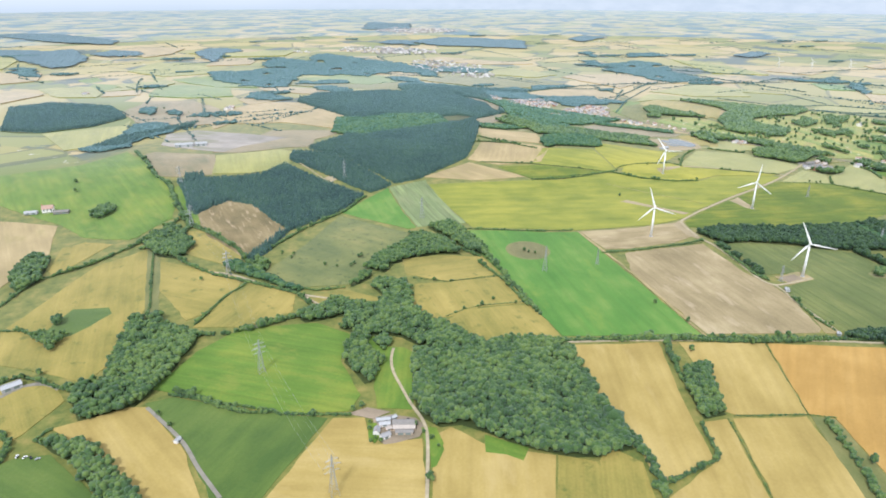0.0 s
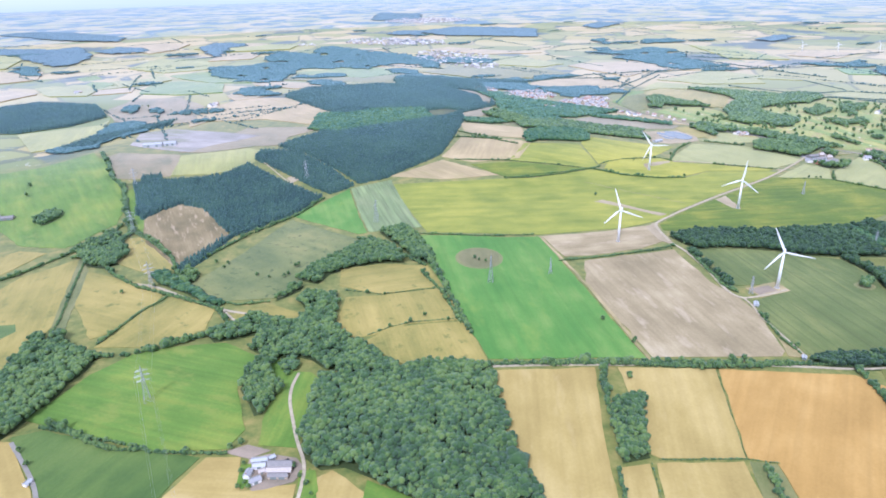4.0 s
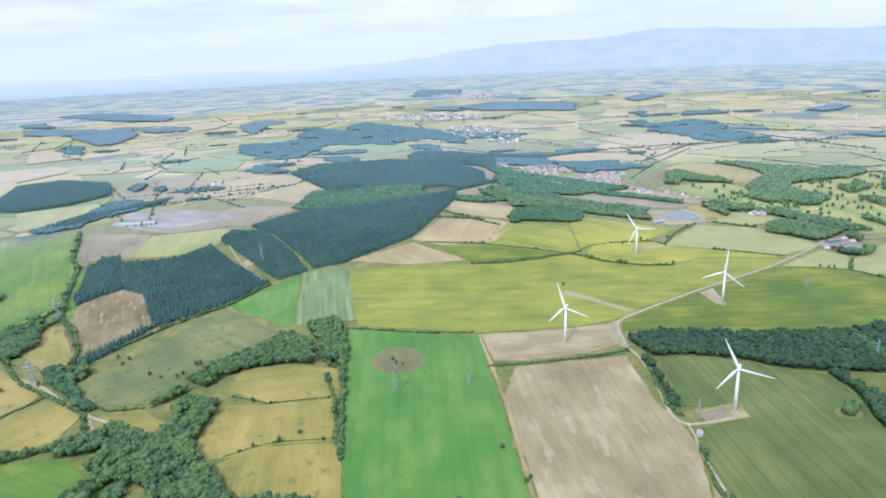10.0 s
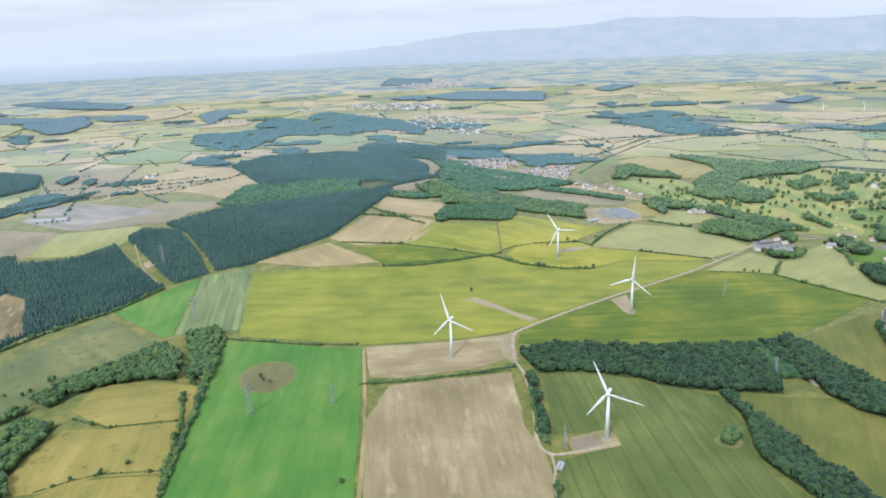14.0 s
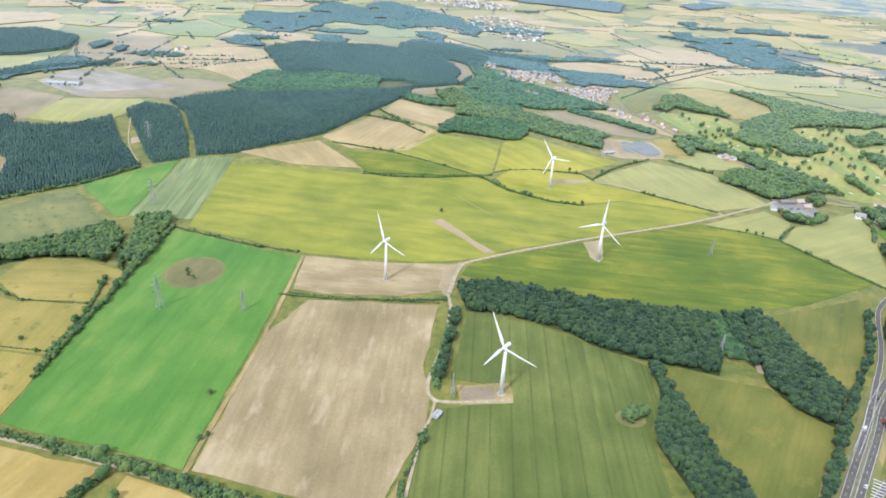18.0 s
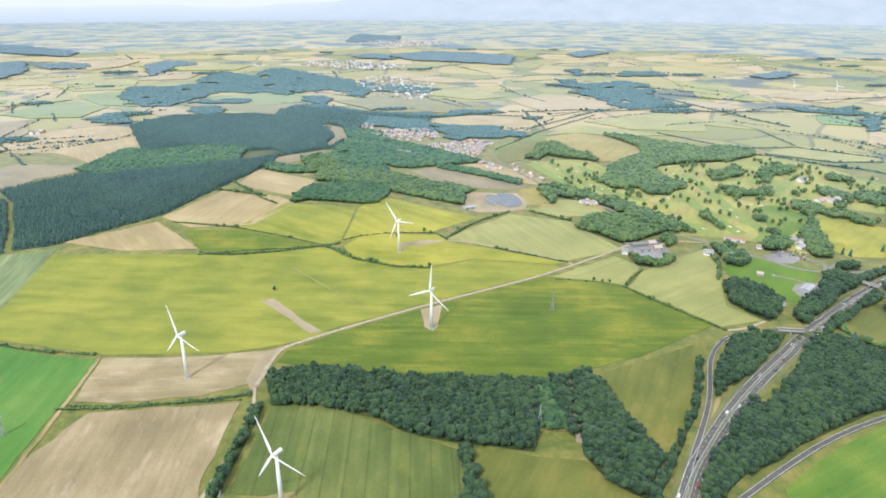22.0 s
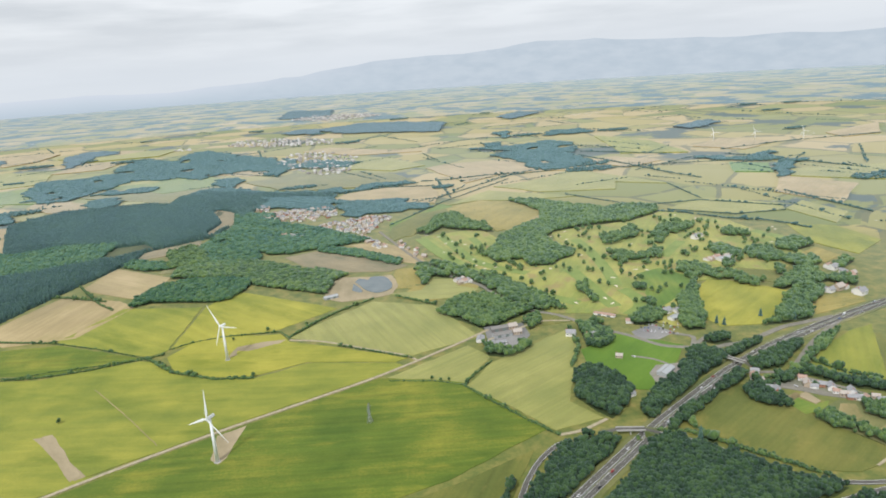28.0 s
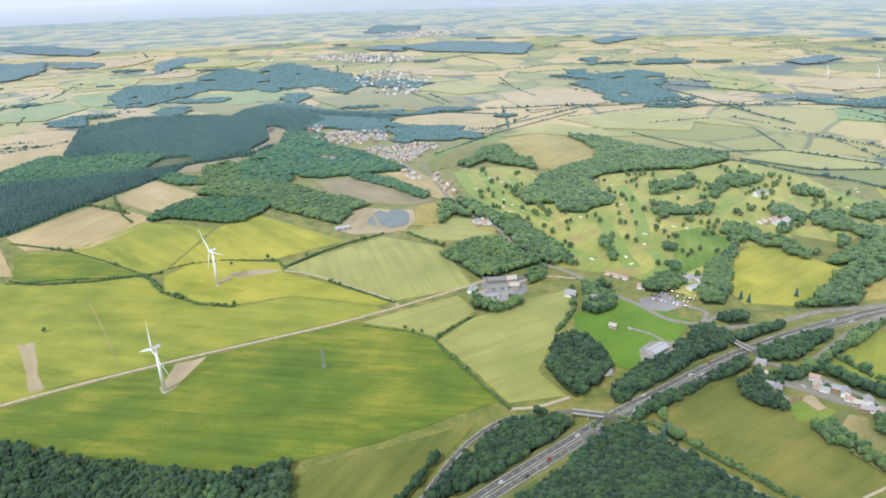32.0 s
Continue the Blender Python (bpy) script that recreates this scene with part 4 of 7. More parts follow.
field('brown_yard', [(-665, -143), (-645, -138), (-625, -151), (-643, -157)])
field('lush_pasture', [(722, 547), (803, 697), (858, 631), (837, 578), (748, 507), (709, 493)])
field('olive_pasture', [(598, 536), (566, 558), (524, 496), (551, 503), (612, 508)])
field('olive_pasture', [(963, 656), (1069, 651), (1062, 585), (985, 538), (937, 600)])
field('olive_barley', [(1223, 874), (1296, 815), (1294, 698), (1194, 639), (1174, 727)])
field('pale_barley', [(1070, 1762), (1223, 1386), (1027, 1546), (925, 1626)])
field('pale_barley', [(1217, 1169), (1330, 1038), (1298, 974), (1181, 991), (1069, 1096)])
field('olive_barley', [(1522, 2602), (1632, 2253), (1579, 1887), (1364, 2003)])
field('stubble', [(-134, 1905), (-22, 1899), (281, 1691), (211, 1660), (-25, 1779)])
field('lush_pasture', [(402, 1240), (482, 1304), (558, 1402), (584, 1366), (547, 1240), (431, 1111), (394, 1143)])
field('heath', [(-296, 1178), (-262, 1257), (-157, 1276), (-117, 1217), (-194, 1156)])
field('lush_pasture', [(-926, 677), (-909, 697), (-856, 528), (-817, 406), (-785, 336), (-793, 337), (-830, 420), (-867, 488), (-899, 578)])
field('gravel', [(-622, 675), (-607, 688), (-595, 656), (-607, 640)])
field('golf_grass', [(585, 773), (637, 772), (731, 829), (740, 974), (888, 1017), (1056, 1086), (1133, 940), (1138, 755), (1108, 645), (1014, 664), (917, 603), (857, 605), (743, 441), (677, 515), (589, 548), (557, 608)])
field('yellow_barley', [(806, 510), (844, 576), (880, 605), (921, 581), (967, 516), (925, 464), (857, 416), (793, 426), (789, 463)])
field('lush_pasture', [(787, 672), (837, 687), (865, 623), (837, 578), (794, 547), (745, 512), (732, 523), (764, 591)])
field('pasture', [(951, 452), (992, 485), (1064, 484), (1035, 445), (999, 437), (939, 424)])
field('olive_pasture', [(612, 213), (718, 279), (731, 268), (716, 246), (735, 224), (752, 207), (750, 190), (765, 162), (781, 125), (752, 108), (727, 103), (703, 111), (680, 122), (662, 146), (638, 179), (606, 203)])
field('olive_barley', [(824, 290), (875, 331), (940, 364), (982, 374), (881, 239), (851, 251)])
field('quarry', [(757, 256), (783, 269), (808, 257), (817, 235), (829, 219), (844, 204), (835, 198), (814, 211), (790, 228), (773, 244)])
field('gravel', [(764, 235), (779, 239), (780, 218), (771, 214)])
field('clearfell', [(744, 232), (767, 241), (769, 234), (745, 221)])
field('lush_pasture', [(745, 221), (761, 230), (770, 213), (788, 216), (773, 201), (747, 199)])
field('rough', [(750, 190), (783, 209), (800, 215), (847, 194), (796, 126), (781, 128), (765, 162)])
field('dry_margin', [(795, 208), (809, 203), (798, 180), (776, 173), (777, 190)])
field('dry_margin', [(787, 153), (810, 163), (805, 150), (787, 141)])
field('heath', [(-50, 1579), (-48, 1633), (10, 1562), (53, 1416), (10, 1351), (-9, 1292), (-26, 1319), (-6, 1432)])
field('gravel', [(247, 730), (253, 803), (277, 839), (322, 823), (369, 820), (376, 758), (362, 714), (327, 704), (277, 703)])
field('pasture', [(372, 816), (384, 850), (417, 850), (416, 728), (391, 732), (378, 778)])
field('pale_barley', [(355, 715), (413, 717), (437, 766), (474, 759), (477, 716), (511, 688), (466, 658), (397, 671)])
field('clearfell', [(-822, 392), (-850, 519), (-823, 574), (-759, 550), (-711, 435), (-694, 385), (-737, 308), (-759, 274), (-788, 325)])
field('pasture', [(-873, 352), (-883, 411), (-829, 415), (-761, 274), (-792, 261), (-840, 309)])
field('rough', [(241, 147), (253, 149), (246, 107), (253, 65), (238, 66), (221, 75)])
field('brown_yard', [(271, 153), (277, 154), (268, 105), (256, 47), (251, 50), (259, 94)])
field('dry_margin', [(406, 97), (420, 110), (400, 82), (385, 67)])
field('dry_margin', [(301, -61), (326, -28), (345, -16), (346, -23), (319, -45), (299, -69)])
field('dry_margin', [(223, -114), (240, -88), (255, -70), (242, -94), (223, -121)])
field('rough', [(122, -25), (121, -20), (117, -16), (112, -14), (106, -14), (101, -16), (97, -20), (96, -25), (97, -30), (101, -34), (106, -36), (112, -36), (117, -34), (121, -30)])
field('tarmac_yard', [(479, 526), (537, 524), (535, 478), (501, 437), (471, 457)])
field('rough', [(-904, 354), (-880, 302), (-862, 114), (-876, 100), (-886, 186)])
field('lush_pasture', [(400, -26), (449, 2), (500, 25), (540, 38), (596, 47), (651, 59), (679, 63), (706, 40), (677, 17), (560, -30), (473, -84), (380, -70)])
field('olive_pasture', [(-25, -181), (32, -193), (60, -240), (-20, -330), (-84, -300), (-72, -277), (-51, -228)])
field('dry_margin', [(-98, -139), (-81, -147), (-83, -104), (-88, -118)])
field('lush_pasture', [(-549, -207), (-540, -215), (-517, -235), (-528, -249), (-539, -238), (-556, -230)])
field('lush_pasture', [(-594, -181), (-589, -191), (-590, -217), (-602, -235), (-607, -237)])
field('pasture', [(1089, 669), (1159, 702), (1161, 643), (1107, 615), (1116, 646)])
field('golf_grass', [(1027, 811), (1070, 831), (1071, 740), (1014, 708)])
field('lush_pasture', [(-602, -182), (-589, -185), (-588, -209), (-601, -225), (-606, -216)])
field('lush_pasture', [(-649, -162), (-641, -164), (-640, -182), (-647, -192), (-652, -186)])
field('rough', [(-60, 1000), (-40, 1200), (40, 1240), (130, 1100), (110, 1000)])
field('bright_lawn', [(22, 1076), (42, 1131), (103, 1140), (128, 1076), (106, 1020), (55, 1016)])
field('heath', [(-171, 1252), (-73, 1247), (-26, 1190), (-85, 1140), (-154, 1127)])
field('heath', [(169, 1021), (236, 1046), (326, 964), (407, 869), (367, 841), (290, 866), (217, 921)])
field('stubble', [(294, 1066), (366, 1068), (436, 951), (445, 857), (400, 894), (343, 997)])
field('pasture', [(-672, 87), (-670, 119), (-628, 126), (-592, 93), (-593, 74), (-641, 95)])
# fields towards the horizon
field('stubble', [(1399, 1155), (1547, 1335), (1644, 1153), (1448, 980)])
field('pale_barley', [(1641, 1413), (1919, 1362), (1737, 1166), (1572, 1321)])
field('green_crop', [(1565, 1615), (1651, 1533), (1573, 1396), (1480, 1452)])
field('pale_barley', [(1305, 984), (1393, 1043), (1401, 907), (1312, 834)])
field('stubble', [(1153, 1927), (1311, 1935), (1402, 1764), (1244, 1695)])
field('stubble', [(1671, 2007), (1889, 2163), (2001, 1958), (1774, 1836)])
field('stubble', [(2304, 2057), (2732, 2239), (2446, 1931), (2265, 1920)])
field('pale_barley', [(-1339, 1291), (-1148, 1355), (-1138, 1436), (-1111, 1139), (-1235, 1067)])
field('stubble', [(-1693, 2053), (-1620, 2157), (-1496, 2026), (-1599, 1849)])
field('stubble', [(-1918, 2612), (-1973, 2788), (-1692, 2706), (-1626, 2439), (-1783, 2338)])
field('lush_pasture', [(-1459, 2417), (-1406, 2504), (-1260, 2170), (-1302, 2070)])
field('stubble', [(-1297, 1932), (-1297, 2055), (-1165, 2081), (-1167, 1954)])
field('pale_barley', [(-1546, 2178), (-1439, 2291), (-1187, 2099), (-1297, 2055), (-1312, 1921), (-1438, 1951)])
field('lush_pasture', [(-1135, 1910), (-1116, 2150), (-1015, 2185), (-840, 2052), (-845, 1832), (-998, 1828)])
field('pale_barley', [(-1288, 2305), (-1121, 2465), (-1049, 2239), (-1152, 2124), (-1230, 2105)])
field('lush_pasture', [(-1100, 2368), (-855, 2469), (-709, 2034), (-888, 2089)])
field('stubble', [(-989, 2843), (-952, 3163), (-727, 3193), (-771, 2864)])
field('stubble', [(-939, 3414), (-893, 3736), (-746, 3639), (-783, 3294)])
field('pale_barley', [(-1327, 2701), (-1254, 3061), (-989, 2843), (-915, 2538), (-1121, 2465)])
field('pale_barley', [(-612, 2358), (-558, 2511), (-417, 2471), (-404, 2293), (-548, 2275)])
field('olive_pasture', [(-616, 2083), (-546, 2240), (-244, 2130), (-169, 2189), (-98, 1982), (-203, 1784), (-427, 1952)])
field('stubble', [(-662, 1984), (-623, 2022), (-426, 1814), (-446, 1753), (-609, 1839)])
field('stubble', [(-830, 1745), (-805, 1827), (-641, 1755), (-657, 1722), (-792, 1628)])
field('heath', [(-1187, 1579), (-1138, 1787), (-984, 1766), (-887, 1568), (-896, 1321), (-995, 1295), (-1115, 1391)])
field('stubble', [(-893, 1244), (-927, 1451), (-880, 1538), (-764, 1679), (-593, 1633), (-474, 1362), (-477, 1202), (-526, 1138), (-692, 1293), (-849, 1314)])
field('heath', [(-885, 959), (-795, 1065), (-735, 1187), (-526, 1138), (-630, 1042), (-645, 958), (-711, 967), (-818, 939)])
field('heath', [(-1049, 961), (-1021, 999), (-878, 937), (-864, 755), (-934, 756), (-973, 769)])
field('pale_barley', [(-867, 763), (-875, 927), (-721, 952), (-688, 911), (-710, 775), (-782, 751)])
field('lush_pasture', [(-1183, 883), (-1119, 970), (-1084, 1018), (-993, 792), (-924, 619), (-890, 498), (-928, 406), (-978, 413)])
field('stubble', [(-1692, 3584), (-1594, 3952), (-1344, 3608), (-1481, 3388)])
field('pale_barley', [(-2293, 3343), (-2319, 3738), (-2019, 3306), (-1932, 2897), (-2039, 2796)])
field('heath', [(-183, 1133), (-142, 1202), (-30, 1285), (-14, 1200), (-140, 1113)])
field('stubble', [(609, 2061), (703, 2120), (915, 2096), (1046, 2092), (1210, 1733), (1024, 1755), (842, 1797), (687, 1681), (658, 1840)])
field('stubble', [(264, 1593), (297, 1683), (458, 1728), (564, 1704), (581, 1571), (544, 1422), (441, 1509)])
field('pale_barley', [(754, 1577), (991, 1657), (1125, 1530), (1060, 1376), (852, 1436)])
field('pale_barley', [(568, 1373), (725, 1526), (846, 1414), (947, 1332), (780, 1350), (667, 1403)])
field('pasture', [(563, 1339), (667, 1403), (798, 1304), (776, 1178), (657, 1040), (624, 1123), (562, 1239)])
field('olive_pasture', [(403, 1187), (484, 1306), (563, 1339), (567, 1269), (450, 1113), (394, 1060)])
field('olive_pasture', [(-48, 2103), (191, 2233), (479, 2002), (537, 1792), (352, 1782), (133, 1822)])
field('lush_pasture', [(-433, 2373), (-449, 2524), (-206, 2317), (-70, 2114), (-303, 2008), (-566, 2253)])
field('stubble', [(-220, 2395), (-190, 2482), (72, 2376), (19, 2233), (-66, 2240)])
field('pale_barley', [(-650, 2449), (-639, 2631), (-502, 2554), (-484, 2400)])
field('stubble', [(-726, 1966), (-768, 2205), (-596, 1999), (-389, 1855), (-607, 1842)])
field('pale_barley', [(-409, 1865), (-373, 1991), (-255, 1885), (-321, 1797)])
field('stubble', [(-623, 1514), (-685, 1649), (-604, 1601), (-571, 1493)])
field('pale_barley', [(182, 2470), (275, 2685), (512, 2436), (617, 2127), (484, 2065), (277, 2255)])
field('stubble', [(138, 2924), (273, 3014), (672, 2558), (375, 2618)])
field('heath', [(-288, 1177), (-244, 1231), (-182, 1284), (-127, 1279), (-74, 1216), (-145, 1194), (-224, 1132), (-275, 1142)])
field('heath', [(-27, 1480), (-21, 1595), (44, 1521), (64, 1421), (26, 1330), (3, 1339)])
field('stubble', [(-1632, 3697), (-1604, 4061), (-1253, 3823), (-1270, 3469), (-1378, 3324)])
field('pale_barley', [(-1174, 3521), (-932, 3605), (-527, 3588), (-604, 3265), (-940, 3262)])
# woods by kind, tree spacing and outline
wood('deciduous', 6.0, [(-572, -48), (-543, -60), (-502, -53), (-459, -60), (-405, -78), (-414, -139), (-426, -235), (-428, -261), (-463, -262), (-487, -256), (-525, -230), (-545, -206), (-565, -188), (-585, -186), (-597, -168), (-600, -150), (-594, -117), (-585, -81), (-578, -57)])
wood('deciduous', 6.0, [(-634, 57), (-667, 50), (-689, 49), (-696, 64), (-674, 81), (-648, 101), (-624, 84), (-598, 65), (-583, 91), (-593, 128), (-583, 148), (-548, 128), (-544, 135), (-550, 87), (-556, 42), (-534, 5), (-510, -33), (-502, -51), (-543, -59), (-572, -35), (-584, -16), (-602, -3), (-629, -4), (-651, 26)])
wood('deciduous', 5.4, [(-622, 133), (-590, 155), (-586, 168), (-600, 163), (-620, 145)])
wood('deciduous', 5.4, [(-656, -52), (-647, -17), (-631, 0), (-620, -2), (-628, -26), (-623, -42), (-612, -61), (-617, -75), (-628, -82), (-634, -97), (-641, -98), (-647, -75)])
wood('deciduous', 5.0, [(-616, -20), (-601, -8), (-597, -22), (-610, -42)], 7.0)
wood('deciduous', 5.6, [(-594, 189), (-565, 227), (-523, 268), (-483, 304), (-452, 268), (-443, 204), (-477, 214), (-521, 208), (-549, 195), (-568, 169)])
wood('deciduous', 5.6, [(-462, 334), (-419, 340), (-402, 241), (-405, 186), (-428, 213), (-444, 277)])
wood('deciduous', 6.0, [(-901, -39), (-893, -18), (-898, 15), (-896, 42), (-891, 77), (-892, 116), (-884, 119), (-873, 91), (-863, 116), (-854, 86), (-827, 60), (-811, 51), (-813, 31), (-826, 6), (-830, -14), (-847, -53), (-861, -76), (-882, -88), (-909, -89), (-927, -37)])
wood('deciduous', 6.0, [(-940, -108), (-915, -122), (-891, -129), (-866, -165), (-837, -219), (-866, -211), (-900, -149)])
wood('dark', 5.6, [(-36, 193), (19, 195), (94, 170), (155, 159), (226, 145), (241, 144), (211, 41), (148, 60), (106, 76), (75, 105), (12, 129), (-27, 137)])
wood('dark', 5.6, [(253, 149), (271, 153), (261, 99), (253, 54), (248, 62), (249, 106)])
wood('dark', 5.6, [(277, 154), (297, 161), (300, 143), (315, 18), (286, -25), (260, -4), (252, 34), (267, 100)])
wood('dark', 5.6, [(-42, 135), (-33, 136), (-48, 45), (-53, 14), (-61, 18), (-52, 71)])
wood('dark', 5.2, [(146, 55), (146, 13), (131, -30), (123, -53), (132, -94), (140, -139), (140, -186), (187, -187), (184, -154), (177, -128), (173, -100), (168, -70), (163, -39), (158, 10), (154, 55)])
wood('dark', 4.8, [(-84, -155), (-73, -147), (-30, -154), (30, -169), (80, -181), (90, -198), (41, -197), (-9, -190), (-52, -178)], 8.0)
wood('conifer', 4.6, [(-849, 498), (-825, 538), (-799, 565), (-756, 532), (-731, 478), (-705, 412), (-686, 378), (-648, 407), (-598, 451), (-544, 536), (-580, 585), (-616, 629), (-658, 704), (-712, 797), (-753, 730), (-804, 715), (-860, 720), (-925, 720)])
wood('conifer', 4.6, [(-703, 375), (-687, 382), (-722, 295), (-748, 257), (-760, 267), (-735, 312)])
wood('conifer', 4.6, [(-531, 548), (-486, 586), (-522, 684), (-569, 789), (-603, 862), (-632, 890), (-695, 910), (-704, 840), (-639, 733), (-560, 592)])
wood('conifer', 4.8, [(-655, 945), (-606, 1000), (-536, 1073), (-469, 1201), (-357, 1373), (-134, 1257), (-138, 1127), (-291, 752), (-410, 631), (-415, 620), (-475, 596), (-510, 684), (-550, 770), (-591, 862)])
wood('conifer', 6, [(-506, 1350), (-445, 1693), (-214, 1661), (59, 1545), (9, 1323), (-124, 1215), (-357, 1373)])
wood('conifer', 6, [(-1457, 1358), (-1543, 1730), (-1435, 1804), (-1232, 1687), (-1158, 1482), (-1227, 1366), (-1346, 1306)])
wood('far', 7, [(-126, 1754), (-15, 1843), (175, 1697), (263, 1580), (262, 1443), (149, 1535), (-53, 1615)], 5.5)
wood('deciduous', 7.3, [(505, 723), (533, 721), (581, 666), (598, 607), (601, 575), (567, 568), (541, 623), (519, 671)])
wood('deciduous', 7.3, [(414, 834), (440, 864), (481, 844), (517, 764), (530, 695), (506, 737), (440, 786), (420, 731)])
wood('deciduous', 6.0, [(421, 599), (465, 652), (509, 660), (524, 624), (570, 588), (590, 556), (558, 558), (524, 541), (499, 525), (476, 526), (454, 556)])
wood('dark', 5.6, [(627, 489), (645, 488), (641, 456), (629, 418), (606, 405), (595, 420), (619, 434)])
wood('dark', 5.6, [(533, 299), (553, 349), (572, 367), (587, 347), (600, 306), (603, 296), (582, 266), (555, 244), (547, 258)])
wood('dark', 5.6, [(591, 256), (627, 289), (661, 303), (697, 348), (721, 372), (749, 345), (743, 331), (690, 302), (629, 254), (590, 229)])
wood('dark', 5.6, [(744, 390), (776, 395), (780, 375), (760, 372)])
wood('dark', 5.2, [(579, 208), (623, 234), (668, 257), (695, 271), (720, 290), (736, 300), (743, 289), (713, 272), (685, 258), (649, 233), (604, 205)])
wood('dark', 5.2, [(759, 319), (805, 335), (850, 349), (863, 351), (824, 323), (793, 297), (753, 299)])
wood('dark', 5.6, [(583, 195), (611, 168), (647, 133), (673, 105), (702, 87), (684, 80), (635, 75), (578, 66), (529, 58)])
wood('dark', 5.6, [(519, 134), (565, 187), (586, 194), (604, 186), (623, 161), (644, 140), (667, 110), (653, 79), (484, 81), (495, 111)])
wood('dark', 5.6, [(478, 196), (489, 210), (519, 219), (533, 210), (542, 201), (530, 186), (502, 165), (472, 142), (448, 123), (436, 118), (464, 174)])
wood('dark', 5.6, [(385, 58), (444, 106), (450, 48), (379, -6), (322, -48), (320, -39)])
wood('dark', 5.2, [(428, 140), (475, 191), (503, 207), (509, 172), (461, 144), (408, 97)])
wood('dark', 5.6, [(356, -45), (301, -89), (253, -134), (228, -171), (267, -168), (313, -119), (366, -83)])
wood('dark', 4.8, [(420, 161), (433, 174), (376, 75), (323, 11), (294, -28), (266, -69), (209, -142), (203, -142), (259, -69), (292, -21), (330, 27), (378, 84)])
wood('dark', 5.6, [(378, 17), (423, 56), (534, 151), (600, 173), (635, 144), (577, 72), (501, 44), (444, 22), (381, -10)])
wood('far', 7, [(60, 1625), (164, 1738), (268, 1551), (207, 1523), (119, 1575)], 5.5)
wood('far', 7, [(271, 1513), (383, 1480), (491, 1442), (532, 1368), (444, 1349), (386, 1357), (329, 1334), (283, 1372)], 5.5)
wood('conifer', 6, [(-498, 995), (-462, 1188), (-417, 1260), (-278, 1166), (-208, 1157), (-248, 1070), (-303, 921), (-367, 794)])
wood('conifer', 6, [(-633, 1654), (-547, 1815), (-288, 1818), (-73, 1690), (-15, 1415), (-172, 1360), (-252, 1266), (-387, 1256), (-462, 1239)])
wood('deciduous', 6.4, [(626, 194), (633, 182), (630, 175), (622, 187)])
wood('deciduous', 5.6, [(-1030, 538), (-1024, 577), (-1001, 578), (-993, 543), (-1012, 512)])
wood('deciduous', 5.6, [(-878, 452), (-851, 390), (-834, 336), (-852, 306), (-881, 348), (-904, 404)])
wood('deciduous', 5.2, [(-308, -162), (-282, -170), (-308, -210), (-316, -241), (-341, -241), (-327, -195)])
wood('deciduous', 5.6, [(-1073, 292), (-1064, 363), (-1036, 344), (-1030, 261), (-1049, 230)])
wood('deciduous', 4.8, [(-994, 91), (-984, 104), (-968, 86), (-952, 93), (-962, 72), (-967, 48), (-978, 73)])
wood('deciduous', 4.8, [(-982, 125), (-974, 137), (-969, 121), (-976, 113)])
wood('deciduous', 5.6, [(-755, 225), (-742, 260), (-723, 238), (-732, 209)])
wood('conifer', 6, [(-1177, 1079), (-1134, 1183), (-1036, 1266), (-942, 1363), (-952, 1299), (-1055, 1197), (-1101, 1078)])
wood('deciduous', 4.8, [(108, -18), (125, -17), (116, -31), (100, -32)])
wood('scrub', 3.6, [(105, -21), (112, -17), (116, -25), (110, -32), (104, -30)])
wood('far', 6, [(-1125, 1542), (-1120, 1620), (-1081, 1536), (-1089, 1482)])
wood('far', 6, [(-1034, 1511), (-1027, 1567), (-998, 1506), (-1005, 1452)])
wood('deciduous', 5.6, [(689, 489), (716, 508), (748, 502), (736, 472), (705, 460), (685, 467)])
wood('deciduous', 5.6, [(747, 449), (785, 530), (815, 561), (857, 605), (847, 576), (806, 510), (784, 450), (769, 424), (744, 428)])
wood('deciduous', 5.6, [(610, 492), (624, 495), (640, 481), (642, 444), (632, 419), (602, 409), (599, 436)])
wood('dark', 5.2, [(711, 250), (731, 268), (740, 259), (739, 231), (743, 215), (736, 209), (719, 226), (712, 239)])
wood('deciduous', 4.6, [(750, 190), (777, 193), (774, 175), (783, 153), (802, 133), (796, 126), (781, 128), (772, 149), (754, 170)])
wood('deciduous', 4.6, [(813, 201), (844, 189), (815, 151), (810, 166), (804, 183)])
wood('dark', 5, [(813, 265), (821, 247), (837, 230), (862, 214), (869, 224), (843, 240), (827, 257), (794, 292), (788, 286)])
wood('deciduous', 5, [(753, 274), (766, 272), (757, 260), (747, 261)])
wood('conifer', 5.2, [(-309, 1741), (-213, 1680), (-214, 1889), (-144, 1950), (83, 1798), (252, 1719), (270, 1642), (92, 1730), (-9, 1769), (-62, 1637), (-6, 1432), (-32, 1297), (-91, 1246), (-145, 1222)])
wood('conifer', 5, [(-869, 536), (-920, 762), (-885, 769), (-827, 559), (-849, 506)])
wood('deciduous', 5, [(-918, 383), (-903, 403), (-860, 338), (-842, 313), (-858, 300), (-886, 315)])
wood('scrub', 4, [(-791, 258), (-774, 267), (-747, 227), (-710, 172), (-684, 141), (-694, 136), (-739, 191), (-775, 226)])
wood('deciduous', 5, [(536, 529), (568, 548), (563, 511), (540, 496)])
wood('deciduous', 5, [(465, 542), (482, 566), (492, 540), (478, 516)])
wood('deciduous', 5, [(466, 471), (474, 443), (500, 434), (522, 455), (527, 439), (491, 417), (463, 431)])
wood('scrub', 3.4, [(241, 147), (253, 149), (246, 107), (253, 65), (238, 66), (221, 75)])
